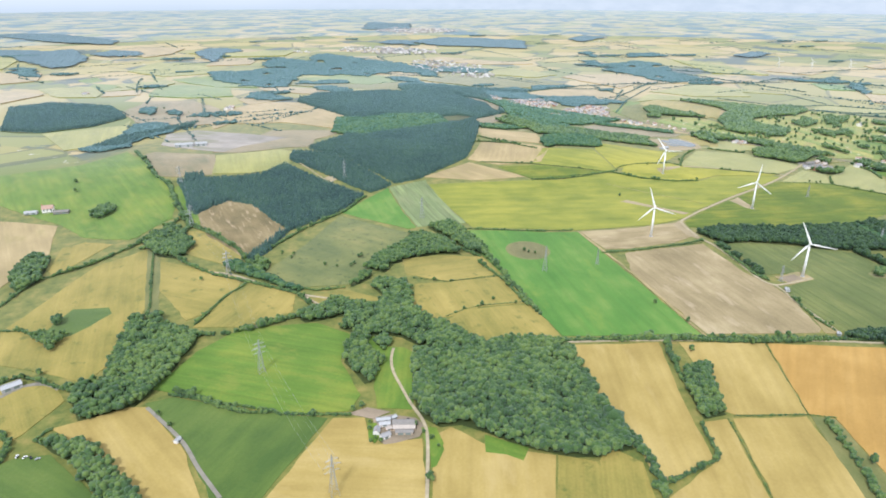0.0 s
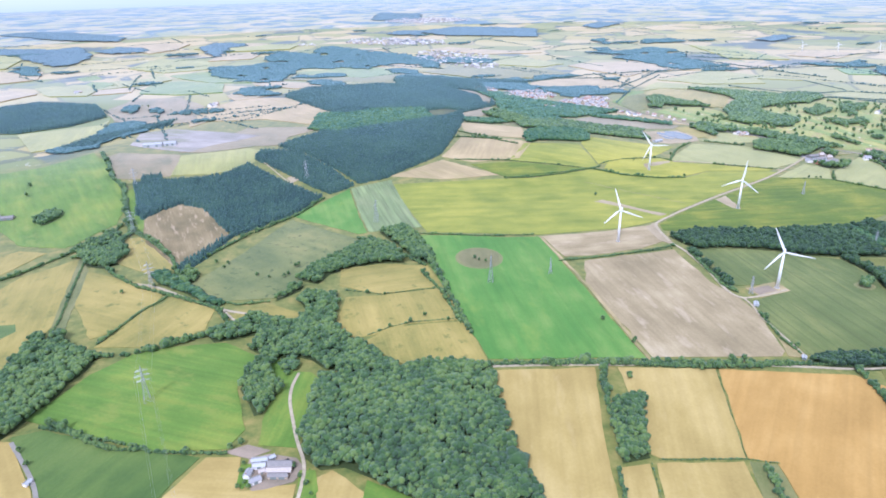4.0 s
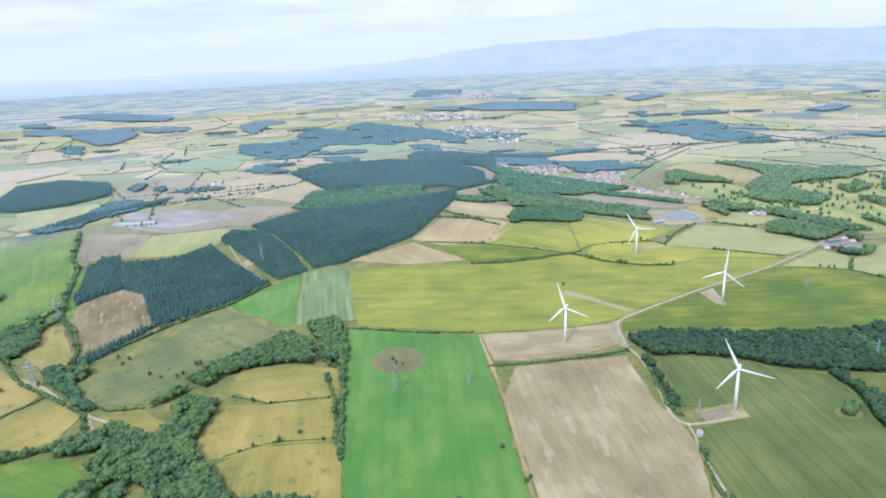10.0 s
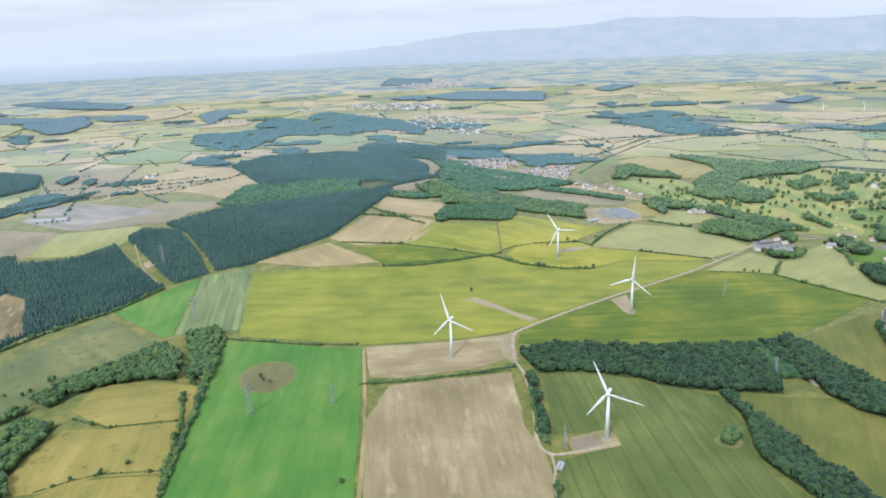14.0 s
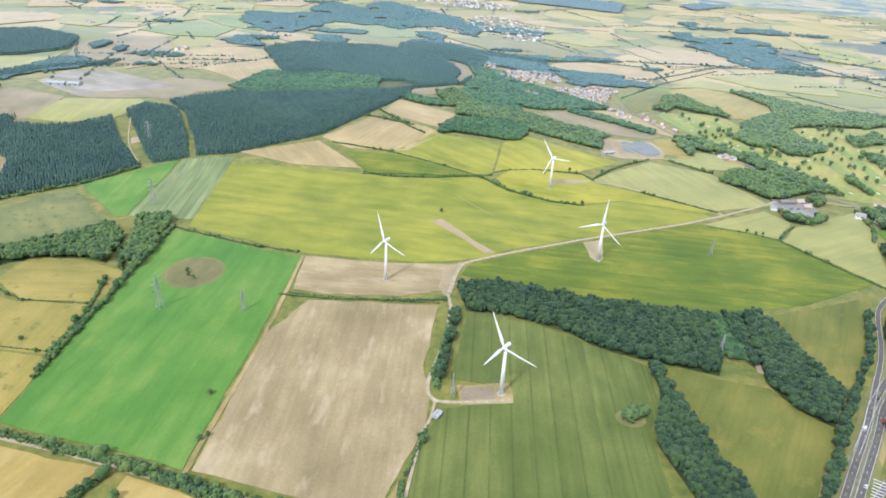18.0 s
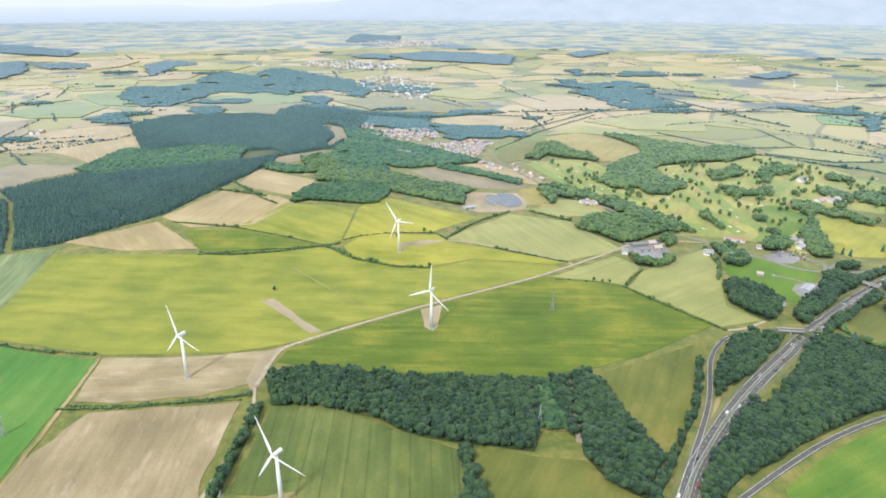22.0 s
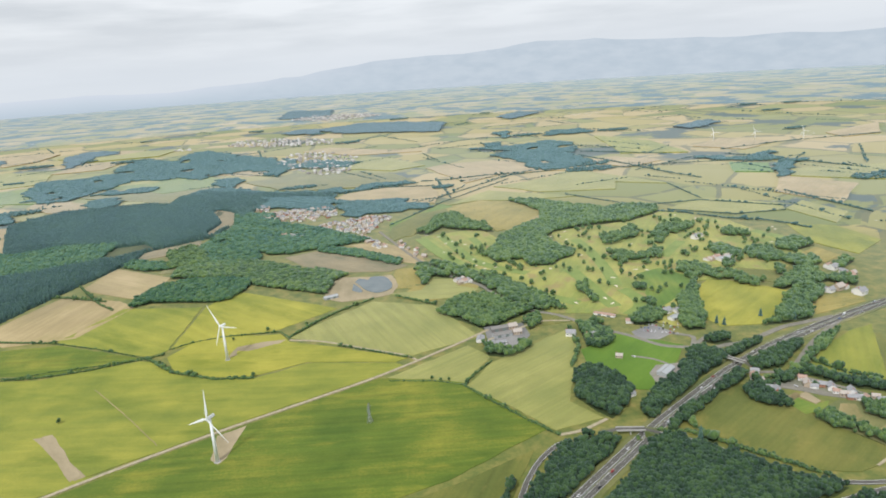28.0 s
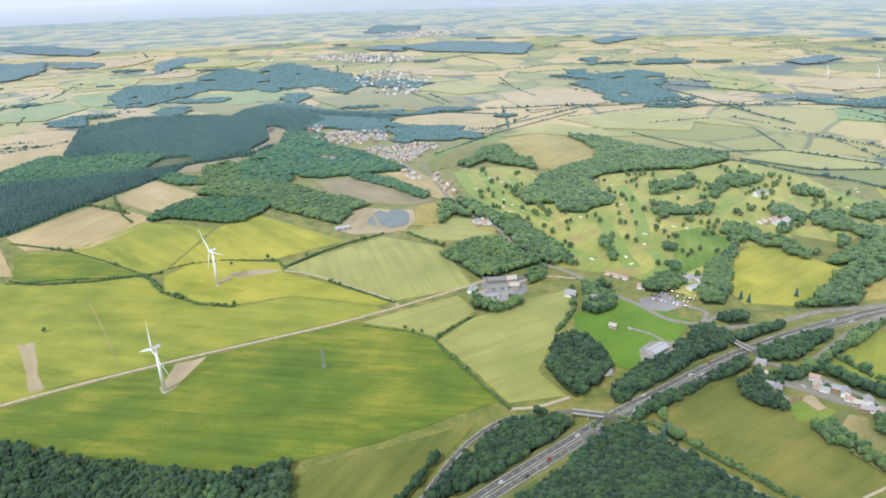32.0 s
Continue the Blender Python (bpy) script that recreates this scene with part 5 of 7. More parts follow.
wood('far', 7, [(-1202, 1062), (-1173, 1099), (-1130, 1154), (-1117, 1351), (-1064, 1375), (-987, 1294), (-1002, 1223), (-1067, 1165), (-1082, 1063), (-1143, 1026)], 5.5)
wood('far', 7, [(-1119, 1551), (-1138, 1633), (-1117, 1620), (-1088, 1537)], 5.5)
wood('far', 7, [(-1026, 1491), (-1041, 1569), (-1020, 1566), (-998, 1497)], 5.5)
wood('conifer', 6, [(-585, 1527), (-517, 1590), (-620, 1740), (-445, 1717), (-366, 1768), (-209, 1721), (-172, 1903), (-21, 1897), (88, 1681), (3, 1280), (-126, 1200), (-198, 1135), (-250, 1233), (-358, 1347), (-457, 1360), (-476, 1454)])
wood('scrub', 5.6, [(-575, 1110), (-535, 1320), (-462, 1290), (-367, 1332), (-221, 1300), (-226, 1150), (-330, 1110), (-420, 1080), (-500, 1050)])
wood('far', 7, [(-202, 1888), (-184, 1981), (-73, 2000), (60, 1829), (244, 1767), (263, 1636), (313, 1553), (442, 1525), (526, 1407), (491, 1365), (343, 1461), (264, 1552), (114, 1613), (-71, 1751)], 5.5)
wood('far', 7, [(207, 1785), (316, 1801), (502, 1811), (534, 1761), (387, 1744), (280, 1710)], 5.5)
wood('far', 9, [(-951, 2594), (-878, 2271), (-715, 2023), (-617, 2016), (-592, 2180), (-533, 2381), (-402, 2325), (-356, 2368), (-246, 2248), (-110, 2424), (61, 2176), (117, 2613), (-66, 2823), (-274, 3150), (-361, 3318), (-422, 3279), (-464, 2941), (-634, 3135), (-695, 2972), (-695, 2672), (-747, 2569), (-868, 2591)], 5.5)
wood('far', 7.5, [(-582, 2082), (-372, 2064), (-367, 2160), (-559, 2175)], 5.5)
wood('far', 7.5, [(-807, 1769), (-761, 1893), (-712, 1840), (-649, 1703), (-728, 1704)], 5.5)
wood('remote', 12, [(-2633, 3956), (-2465, 3638), (-2300, 3557), (-2139, 3522), (-1917, 3167), (-1711, 2899), (-1642, 2990), (-1694, 3383), (-1934, 3854), (-2009, 3763), (-2248, 3852), (-2536, 4027)], 6)
wood('far', 9, [(-1884, 2841), (-1743, 2594), (-1646, 2553), (-1785, 2888), (-1883, 2930)], 5.5)
wood('remote', 12, [(-1714, 3554), (-1660, 3772), (-1482, 3630), (-1420, 3419), (-1595, 3388)], 6)
wood('remote', 12, [(-1141, 3569), (-1090, 3757), (-975, 3757), (-856, 3558), (-952, 3482), (-965, 3006), (-1053, 3245)], 6)
wood('remote', 16, [(-2996, 5165), (-2284, 4489), (-1802, 4202), (-1851, 4512), (-2395, 5110), (-2857, 5367)], 6)
wood('remote', 16, [(-2937, 4524), (-2806, 4563), (-2552, 4154), (-2776, 4223)], 6)
wood('far', 7.5, [(-162, 2100), (-69, 1985), (-53, 2146), (-138, 2226)], 5.5)
wood('far', 7.5, [(-524, 1903), (-420, 1801), (-436, 1986), (-518, 1996)], 5.5)
wood('remote', 16, [(-1, 5412), (432, 5385), (519, 6199), (116, 6538)], 6)
wood('remote', 12, [(21, 3977), (254, 3766), (295, 4132), (111, 4193)], 6)
wood('remote', 12, [(282, 3980), (394, 3705), (615, 3587), (912, 3373), (1075, 3891), (850, 4211), (601, 4348), (299, 4131)], 6)
wood('far', 9, [(906, 2240), (1102, 2330), (1225, 2228), (1136, 1949), (1102, 1761), (984, 1783), (952, 1893), (965, 2041)], 5.5)
wood('far', 9, [(986, 2638), (1066, 2623), (991, 2443), (963, 2505)], 5.5)
wood('remote', 12, [(1465, 3998), (1760, 4330), (1802, 4080), (1501, 3789)], 6)
wood('remote', 12, [(1999, 2694), (1995, 2545), (2244, 2688), (2271, 2835)], 6)
wood('far', 9, [(1513, 1734), (1618, 1609), (1669, 1668), (1563, 1777)], 5.5)
wood('far', 9, [(1316, 2745), (1569, 2728), (1596, 2930), (1421, 2926)], 5.5)
wood('far', 9, [(87, 2359), (209, 2301), (328, 2249), (349, 2415), (160, 2579)], 5.5)
wood('far', 9, [(875, 2495), (1038, 2279), (1218, 2119), (1335, 2418), (1253, 2548), (1069, 2461)], 5.5)
wood('far', 7.5, [(1050, 2093), (1049, 1831), (1182, 1860), (1202, 2077)], 5.5)
wood('far', 9, [(1148, 3059), (1136, 2772), (1246, 3078)], 5.5)
wood('far', 9, [(1645, 1642), (1734, 1626), (1812, 1750), (1746, 1717)], 5.5)
wood('far', 7.5, [(1651, 1509), (1716, 1533), (1679, 1457), (1524, 1314)], 5.5)
wood('scrub', 4.6, [(-65, 800), (-60, 851), (-40, 901), (1, 927), (77, 912), (125, 883), (117, 828), (100, 791), (80, 777), (10, 804), (-31, 817)], 8.0)
wood('deciduous', 6.4, [(-24, 956), (-23, 1044), (24, 1051), (117, 1016), (206, 916), (248, 892), (289, 854), (263, 816), (252, 748), (219, 776), (160, 825), (125, 856), (119, 897), (32, 936)], 8.0)
wood('scrub', 6.0, [(17, 1528), (110, 1487), (140, 1359), (234, 1250), (272, 1190), (342, 1087), (288, 1069), (237, 1061), (176, 1043), (140, 1057), (65, 1166), (35, 1236), (11, 1216), (-11, 1167), (6, 1279), (34, 1368)])
wood('scrub', 5.6, [(237, 1071), (308, 1020), (401, 902), (385, 877), (302, 972), (235, 1036)])
wood('deciduous', 6.0, [(-75, 1163), (-26, 1190), (5, 1134), (24, 1051), (-20, 1020), (-45, 1028)])
wood('scrub', 5.0, [(-140, 1122), (-64, 1082), (-32, 1024), (-93, 1031), (-150, 1077)])
wood('scrub', 5.6, [(-39, 1090), (-9, 1201), (77, 1218), (122, 1059), (124, 1016), (64, 1002), (8, 1026)])
wood('dark', 5.2, [(675, 73), (699, 72), (715, 70), (723, 60), (706, 42), (694, 60)])
wood('deciduous', 6.6, [(739, 1361), (811, 1320), (872, 1226), (931, 1152), (1003, 1162), (1057, 1130), (1032, 1071), (935, 1020), (862, 1023), (783, 1009), (744, 996), (716, 959), (714, 879), (736, 838), (723, 813), (693, 796), (666, 770), (627, 777), (626, 827), (573, 821), (565, 875), (603, 943), (625, 1001), (684, 1056), (754, 1114), (780, 1191), (760, 1288)])
wood('deciduous', 6.0, [(451, 1112), (492, 1153), (512, 1230), (572, 1274), (582, 1184), (619, 1122), (624, 1047), (587, 1079), (552, 1098), (517, 1136), (475, 1082)])
wood('deciduous', 6.0, [(529, 766), (552, 747), (584, 659), (607, 595), (620, 559), (605, 551), (577, 578), (554, 639), (534, 694)])
wood('deciduous', 6.2, [(852, 412), (906, 454), (944, 494), (986, 528), (1008, 520), (1013, 502), (991, 478), (956, 457), (934, 425), (913, 411), (884, 410)])
wood('deciduous', 6.2, [(951, 539), (989, 563), (1036, 593), (1062, 603), (1060, 569), (1049, 536), (1011, 523), (987, 532), (960, 524)])
wood('deciduous', 6.6, [(1028, 717), (1055, 737), (1067, 712), (1068, 679), (1071, 655), (1113, 647), (1098, 614), (1063, 600), (1049, 621), (1049, 654), (1026, 664), (1008, 679)])
wood('deciduous', 6.6, [(1099, 734), (1150, 767), (1166, 746), (1163, 711), (1106, 695), (1086, 705)])
wood('deciduous', 6.6, [(977, 760), (1009, 773), (1017, 722), (996, 693), (966, 714)])
wood('dark', 5.4, [(749, 347), (788, 367), (819, 375), (809, 363), (781, 349), (748, 334)])
wood('dark', 5.4, [(736, 275), (749, 264), (776, 280), (793, 273), (777, 260), (755, 254), (734, 258)])
wood('deciduous', 5.2, [(803, 288), (846, 319), (883, 346), (931, 370), (906, 351), (866, 321), (841, 307), (812, 287)])
wood('deciduous', 6.0, [(940, 664), (967, 682), (959, 650), (937, 643)])
wood('deciduous', 6.0, [(1013, 618), (1032, 630), (1015, 592), (998, 585)])
wood('deciduous', 6.0, [(1049, 543), (1090, 545), (1092, 522), (1072, 504), (1051, 520)])
wood('deciduous', 6.0, [(1094, 587), (1151, 623), (1155, 606), (1103, 575)])
wood('grove', 6.0, [(820, 914), (853, 927), (903, 937), (899, 897), (854, 868), (805, 852)])
wood('grove', 6.0, [(791, 809), (807, 795), (838, 766), (878, 790), (908, 837), (925, 891), (965, 944), (1026, 974), (1045, 926), (1001, 894), (948, 866), (904, 802), (863, 729), (822, 699), (822, 738), (784, 730), (780, 762)])
wood('grove', 6.0, [(859, 672), (903, 706), (908, 676), (916, 634), (945, 603), (951, 566), (931, 547), (903, 575), (885, 627), (857, 607), (852, 646)])
wood('grove', 6.0, [(1063, 860), (1097, 880), (1113, 848), (1093, 804), (1064, 821), (1055, 834)])
wood('grove', 6.0, [(1016, 713), (1068, 734), (1062, 674), (1043, 644), (1019, 668)])
wood('grove', 6.0, [(765, 624), (765, 588), (742, 517), (735, 518), (745, 569), (753, 615)])
wood('grove', 6.0, [(883, 963), (918, 977), (919, 933), (885, 920)])
wood('grove', 6.0, [(670, 655), (680, 641), (677, 582), (666, 562), (663, 596), (664, 631)])
wood('grove', 6.0, [(785, 530), (812, 546), (852, 596), (817, 524), (780, 437), (758, 449)])
# hedgerows: width, height and line
hedge(7, 7, [(1036, 1081), (1083, 1043), (1139, 957), (1204, 905), (1240, 820)])
hedge(7, 6, [(-1061, 1002), (-984, 783), (-936, 700), (-891, 561), (-850, 447), (-859, 400), (-880, 350), (-914, 354)])
hedge(2.2, 3.5, [(-402, -72), (-337, -86), (-277, -97), (-243, -112), (-183, -126), (-153, -140), (-99, -154), (-40, -173), (32, -179)])
hedge(2, 2, [(-388, 305), (-336, 284), (-277, 262)])
hedge(1.6, 1.8, [(-223, 158), (-169, 152), (-57, 149)])
hedge(2.5, 3, [(-187, 557), (-154, 545), (-119, 543), (-63, 548), (-2, 565), (26, 570)])
hedge(4, 4, [(5, 568), (29, 531), (50, 504), (107, 467), (159, 455)])
hedge(2, 2.5, [(-187, 547), (-119, 558), (-46, 559), (6, 562)])
hedge(2, 2.5, [(32, 587), (60, 603), (100, 612), (184, 604), (199, 572)])
hedge(3, 4, [(198, 576), (234, 622), (270, 660), (327, 700)])
hedge(2, 2, [(-146, 670), (-63, 617), (6, 564)])
hedge(2.5, 3, [(418, 356), (440, 315), (466, 268), (490, 229)])
hedge(2, 1.5, [(330, 397), (384, 381), (419, 360)])
hedge(4, 5, [(-295, -112), (-317, -166), (-328, -214), (-327, -238)])
hedge(3, 4, [(-348, -246), (-363, -292), (-420, -306), (-437, -308)])
hedge(1.0, 1.0, [(-318, -247), (-352, -342)])
hedge(0.9, 0.9, [(-185, -142), (-240, -262)])
hedge(3, 3, [(-831, -66), (-788, -90), (-740, -116), (-725, -128), (-663, -145)])
hedge(7, 8, [(-815, 50), (-783, 46), (-765, 48), (-723, 58), (-693, 68), (-670, 80)])
hedge(3.5, 4, [(-1057, 191), (-1038, 263), (-976, 306), (-924, 372), (-881, 439), (-876, 481)])
hedge(3, 3, [(-817, 80), (-783, 149), (-755, 186)])
hedge(3, 4, [(-1000, 1), (-981, 9), (-936, -27)])
hedge(5, 6, [(-407, 313), (-406, 168), (-406, -7)])
hedge(1.6, 1.6, [(-520, 20), (-491, 32), (-467, 36), (-412, 31)])
hedge(1.3, 1.4, [(-532, 140), (-491, 118), (-414, 115)])
hedge(4, 5, [(-742, 276), (-663, 380), (-587, 450), (-544, 526)])
hedge(4, 4, [(590, 210), (618, 199), (638, 176), (656, 155), (678, 129), (700, 103)])
hedge(4, 5, [(-860, 308), (-838, 269), (-800, 222), (-755, 186), (-690, 129)])
hedge(3, 4, [(-694, 133), (-673, 81), (-695, 65)])
hedge(4, 5, [(-846, 444), (-807, 392), (-771, 318), (-754, 246)])
hedge(3, 3, [(-725, 178), (-667, 135), (-630, 134)])
hedge(3, 3, [(-1036, 121), (-1011, 117), (-994, 96)])
hedge(5, 6, [(-936, -27), (-909, -34), (-900, -26), (-895, -12)])
hedge(5, 6, [(-973, -90), (-960, -109), (-960, -132)])
hedge(3, 3, [(-914, -126), (-940, -108), (-927, -90)])
hedge(3, 4, [(-404, -74), (-366, -83), (-295, -101)])
hedge(1.4, 1.5, [(-310, -245), (-240, -262), (-218, -273)])
hedge(6, 6, [(-232, -275), (-246, -318), (-262, -352), (-286, -396)])
hedge(3, 4, [(-37, 141), (-53, 68), (-57, 11)])
hedge(2.5, 3, [(-63, -44), (-80, -106), (-82, -138)])
hedge(3.5, 4.5, [(-77, -152), (-30, -167), (38, -173)])
hedge(5, 5, [(-347, -86), (-318, -92), (-280, -100), (-249, -114), (-194, -130), (-148, -139), (-106, -152)])
hedge(4, 5, [(-343, -91), (-312, -94), (-272, -108), (-192, -136), (-150, -146), (-94, -156)])
hedge(3, 3, [(-55, 2), (-62, 22), (-52, 62), (-43, 124)])
hedge(3, 2.5, [(-232, 153), (-177, 149), (-116, 150), (-51, 157)])
hedge(2.5, 2, [(-422, 317), (-366, 296), (-317, 276), (-234, 255)])
hedge(4, 5, [(-498, 316), (-455, 260), (-418, 186)])
hedge(3, 4, [(-426, 165), (-413, 96), (-412, 56), (-411, 20)])
hedge(3, 3, [(-261, 711), (-203, 690), (-146, 670)])
hedge(3, 4, [(-249, 918), (-202, 905), (-117, 854)])
hedge(3, 4, [(-235, 1033), (-122, 840), (-92, 801)])
hedge(2.5, 3, [(464, 414), (425, 374), (417, 358)])
hedge(2.5, 2.5, [(268, 525), (365, 454)])
hedge(4, 5, [(596, 486), (585, 420), (556, 369)])
hedge(4, 5, [(626, 220), (628, 208), (631, 191)])
hedge(4, 6, [(836, 300), (852, 265), (877, 243)])
hedge(3, 4, [(366, 701), (424, 639)])
hedge(3, 4, [(400, 1210), (484, 1317), (561, 1417), (828, 1681)])
hedge(4, 5, [(574, 1495), (845, 1742), (1053, 1772), (1151, 1712)])
hedge(4, 5, [(1063, 1085), (1175, 982), (1298, 974)])
hedge(4, 5, [(908, 1368), (1023, 1153), (1187, 1145), (1322, 1008)])
hedge(3, 4, [(1223, 1386), (1198, 1163)])
hedge(4, 5, [(279, 1538), (435, 1438), (556, 1486)])
hedge(5, 6, [(-154, 2025), (57, 1858), (281, 1691), (541, 1762)])
hedge(4, 5, [(-419, 2507), (-196, 2406), (73, 2149)])
hedge(4, 6, [(298, 1682), (354, 1754), (586, 1682)])
hedge(4, 5, [(1151, 1712), (1420, 1680), (1584, 1645)])
hedge(4, 5, [(1712, 1881), (2032, 1934), (2446, 1931)])
hedge(3, 4, [(-844, 434), (-815, 395), (-775, 320)])
hedge(6, 6, [(796, 284), (825, 262), (868, 222)])
hedge(3, 4, [(790, 254), (813, 234), (842, 204)])
hedge(2.5, 3, [(-893, 328), (-883, 221), (-875, 141), (-875, 106)])
hedge(6, 7, [(1675, 1734), (1733, 1611), (1780, 1467), (1824, 1327)])
hedge(6, 7, [(1427, 1152), (1432, 1076), (1436, 987), (1443, 884)])
hedge(6, 7, [(1209, 2039), (1271, 1736), (1307, 1535), (1346, 1410)])
hedge(6, 7, [(1247, 2135), (1377, 2013), (1490, 1886)])
hedge(6, 7, [(555, 1782), (646, 1766), (763, 1782), (876, 1777)])
hedge(6, 7, [(-50, -179), (-62, -220), (-78, -270), (-92, -310)])
hedge(4, 6, [(-828, -59), (-806, -78), (-781, -101), (-762, -115), (-739, -122)])
hedge(8, 8, [(-426, -223), (-422, -254), (-421, -275), (-427, -298), (-434, -318)])
# tracks and lanes
way('stone', 4.5, [(-46, 174), (-31, 238), (-7, 259), (65, 298), (143, 336), (227, 373), (319, 415), (423, 475), (483, 514)])
way('stone', 3.5, [(-47, 169), (-44, 135), (-52, 71), (-62, 26), (-65, 5), (-58, -13), (-24, -13), (8, -8)])
way('stone', 2.5, [(-58, -13), (-61, -35), (-68, -56), (-75, -104), (-81, -145)])
way('stone', 3.5, [(199, 567), (244, 547), (307, 501), (358, 463), (371, 442)])
way('stone', 3, [(-598, -37), (-605, -58), (-608, -83), (-606, -112), (-603, -143), (-598, -175), (-602, -205), (-622, -279)])
way('margin', 4, [(-225, 247), (-227, 78), (-240, -109)])
way('stone', 3, [(-402, -77), (-338, -91), (-244, -116), (-184, -129), (-101, -158), (-43, -178), (24, -189)])
way('stone', 4, [(490, 229), (516, 231), (549, 245)])
way('lane', 3.5, [(-850, -82), (-814, -142), (-797, -184), (-778, -225)])
way('slip', 5.6, [(286, -55), (316, -19), (343, 17), (365, 47), (386, 76), (405, 106), (436, 163), (461, 195), (488, 215), (502, 209), (541, 217)])
way('slip', 5.6, [(579, 207), (594, 202), (612, 187), (631, 164), (651, 139), (665, 120), (682, 104), (704, 94), (730, 87), (757, 84), (800, 82), (860, 84)])
way('slip', 5.6, [(233, -147), (247, -129), (270, -107), (295, -84), (337, -47), (366, -29), (430, 5), (480, 28), (535, 47), (580, 58), (632, 66), (682, 73), (716, 77), (757, 79)])
way('lane', 8, [(765, 371), (792, 372), (830, 385), (870, 400), (906, 405), (956, 412)])
way('lane', 7, [(791, 281), (821, 306), (874, 348), (925, 381), (966, 405)])
way('lane', 7, [(371, 1160), (394, 1050), (419, 938), (440, 864), (478, 767), (513, 709), (530, 646), (547, 600), (563, 566), (594, 537), (618, 499), (640, 464), (666, 431), (689, 394), (723, 377), (746, 369), (765, 371)])
way('lane', 6, [(723, 377), (740, 405), (731, 417), (717, 428)])
way('lane', 6, [(723, 377), (759, 403), (780, 405)])
way('lane', 5, [(736, 300), (762, 293), (786, 285), (796, 271), (816, 246), (834, 217)])
way('lane', 4, [(638, 376), (660, 360), (670, 343)])
way('stone', 4, [(466, 475), (512, 497), (561, 520), (605, 510)])
way('lane', 5, [(-992, -26), (-976, -11), (-956, -11), (-939, -26)])
way('stone', 4, [(-809, 236), (-779, 219), (-732, 171), (-686, 128), (-655, 108)])
way('stone', 3, [(-686, 128), (-669, 95), (-649, 78)])
way('stone', 2.2, [(748, 107), (762, 113), (778, 120)])
way('lane', 5, [(753, 265), (775, 254), (794, 234), (817, 214), (846, 192)])
way('margin', 1.2, [(-42, 483), (26, 388), (72, 321)])
way('stone', 2, [(-679, 805), (-612, 644), (-551, 543)])
# golf course
fairway(26, [(456, 1056), (475, 950), (493, 876), (519, 793), (552, 733)])
fairway(22, [(503, 1072), (519, 946), (534, 855), (568, 789), (610, 741)])
fairway(18, [(565, 1021), (569, 940), (553, 887)])
fairway(24, [(689, 734), (689, 657), (686, 590), (689, 539)])
fairway(22, [(732, 608), (736, 565), (724, 527), (694, 502)])
fairway(22, [(1023, 1010), (940, 900), (890, 836)])
fairway(20, [(876, 745), (926, 800), (958, 829)])
fairway(22, [(574, 679), (608, 617), (641, 572)])
fairway(24, [(1128, 845), (1138, 811), (1149, 763)])
fairway(22, [(768, 919), (763, 816), (746, 702), (730, 630)])

# ---- wind turbines ----
def turbine(x, y, phase, yaw):
    top = new("wind_turbine")
    tagged(top, "white three-bladed wind turbine on a tapered tower", "wind turbine", "wind turbines")
    top.matrix_world = pose(x, y, 0, 0, 0, yaw)
    bm = bmesh.new()
    tube(bm, 2.1, 1.15, (0, 0, 0), (0, 0, 50), 24)
    for f in bm.faces:
        f.smooth = len(f.verts) == 4
    part("tower", bm, M_WHITE, top)
    bm = bmesh.new()
    tube(bm, 3.6, 3.6, (0, 0, -0.3), (0, 0, 0.6), 20)
    part("foundation", bm, M_CONCRETE, top, "round concrete foundation")
    bm = bmesh.new()
    box(bm, (2.9, 8.6, 3.2), pose(0, 1.6, 51.3))
    bmesh.ops.bevel(bm, geom=bm.edges[:], offset=0.7, segments=3, affect="EDGES")
    part("nacelle", bm, M_WHITE, top)
    bm = bmesh.new()
    bmesh.ops.create_uvsphere(bm, u_segments=16, v_segments=10, radius=1.5, matrix=Matrix.Translation((0, -3.6, 51.2)) @ Matrix.Diagonal((1, 1.35, 1, 1)))
    for f in bm.faces:
        f.smooth = True
    hub = part("hub", bm, M_WHITE, top)
    for k in range(3):
        bm = bmesh.new()
        rings = []
        for r, chord, thick, twist in ((0.8, 1.5, 1.5, 0), (3, 1.6, 1.4, 20), (7, 3.1, 0.8, 16), (14, 2.5, 0.5, 9), (23, 1.7, 0.3, 4), (31, 1.0, 0.16, 1), (34, 0.25, 0.05, 0)):
            ring = []
            for j in range(10):
                a = 2 * math.pi * j / 10
                cx, cy = chord / 2 * math.cos(a) + chord * 0.15, thick / 2 * math.sin(a)
                tw = radians(twist)
                ring.append(bm.verts.new((cx * math.cos(tw) - cy * math.sin(tw), cx * math.sin(tw) + cy * math.cos(tw), r)))
            rings.append(ring)
        for a, b in zip(rings, rings[1:]):
            for j in range(10):
                bm.faces.new((a[j], a[(j + 1) % 10], b[(j + 1) % 10], b[j])).smooth = True
        bm.faces.new(rings[-1])
        bm.faces.new(rings[0][::-1])
        bmesh.ops.transform(bm, verts=bm.verts, matrix=Matrix.Translation((0, -3.7, 51.2)) @ Matrix.Rotation(radians(phase + 120 * k), 4, "Y"))
        part("blade", bm, M_WHITE, top)
    return top


first = turbine(0, 0, -26, -40)
turbine(-119, 196, -18, -40)
turbine(143, 273, 5, -40)
turbine(118, 525, -36, -40)
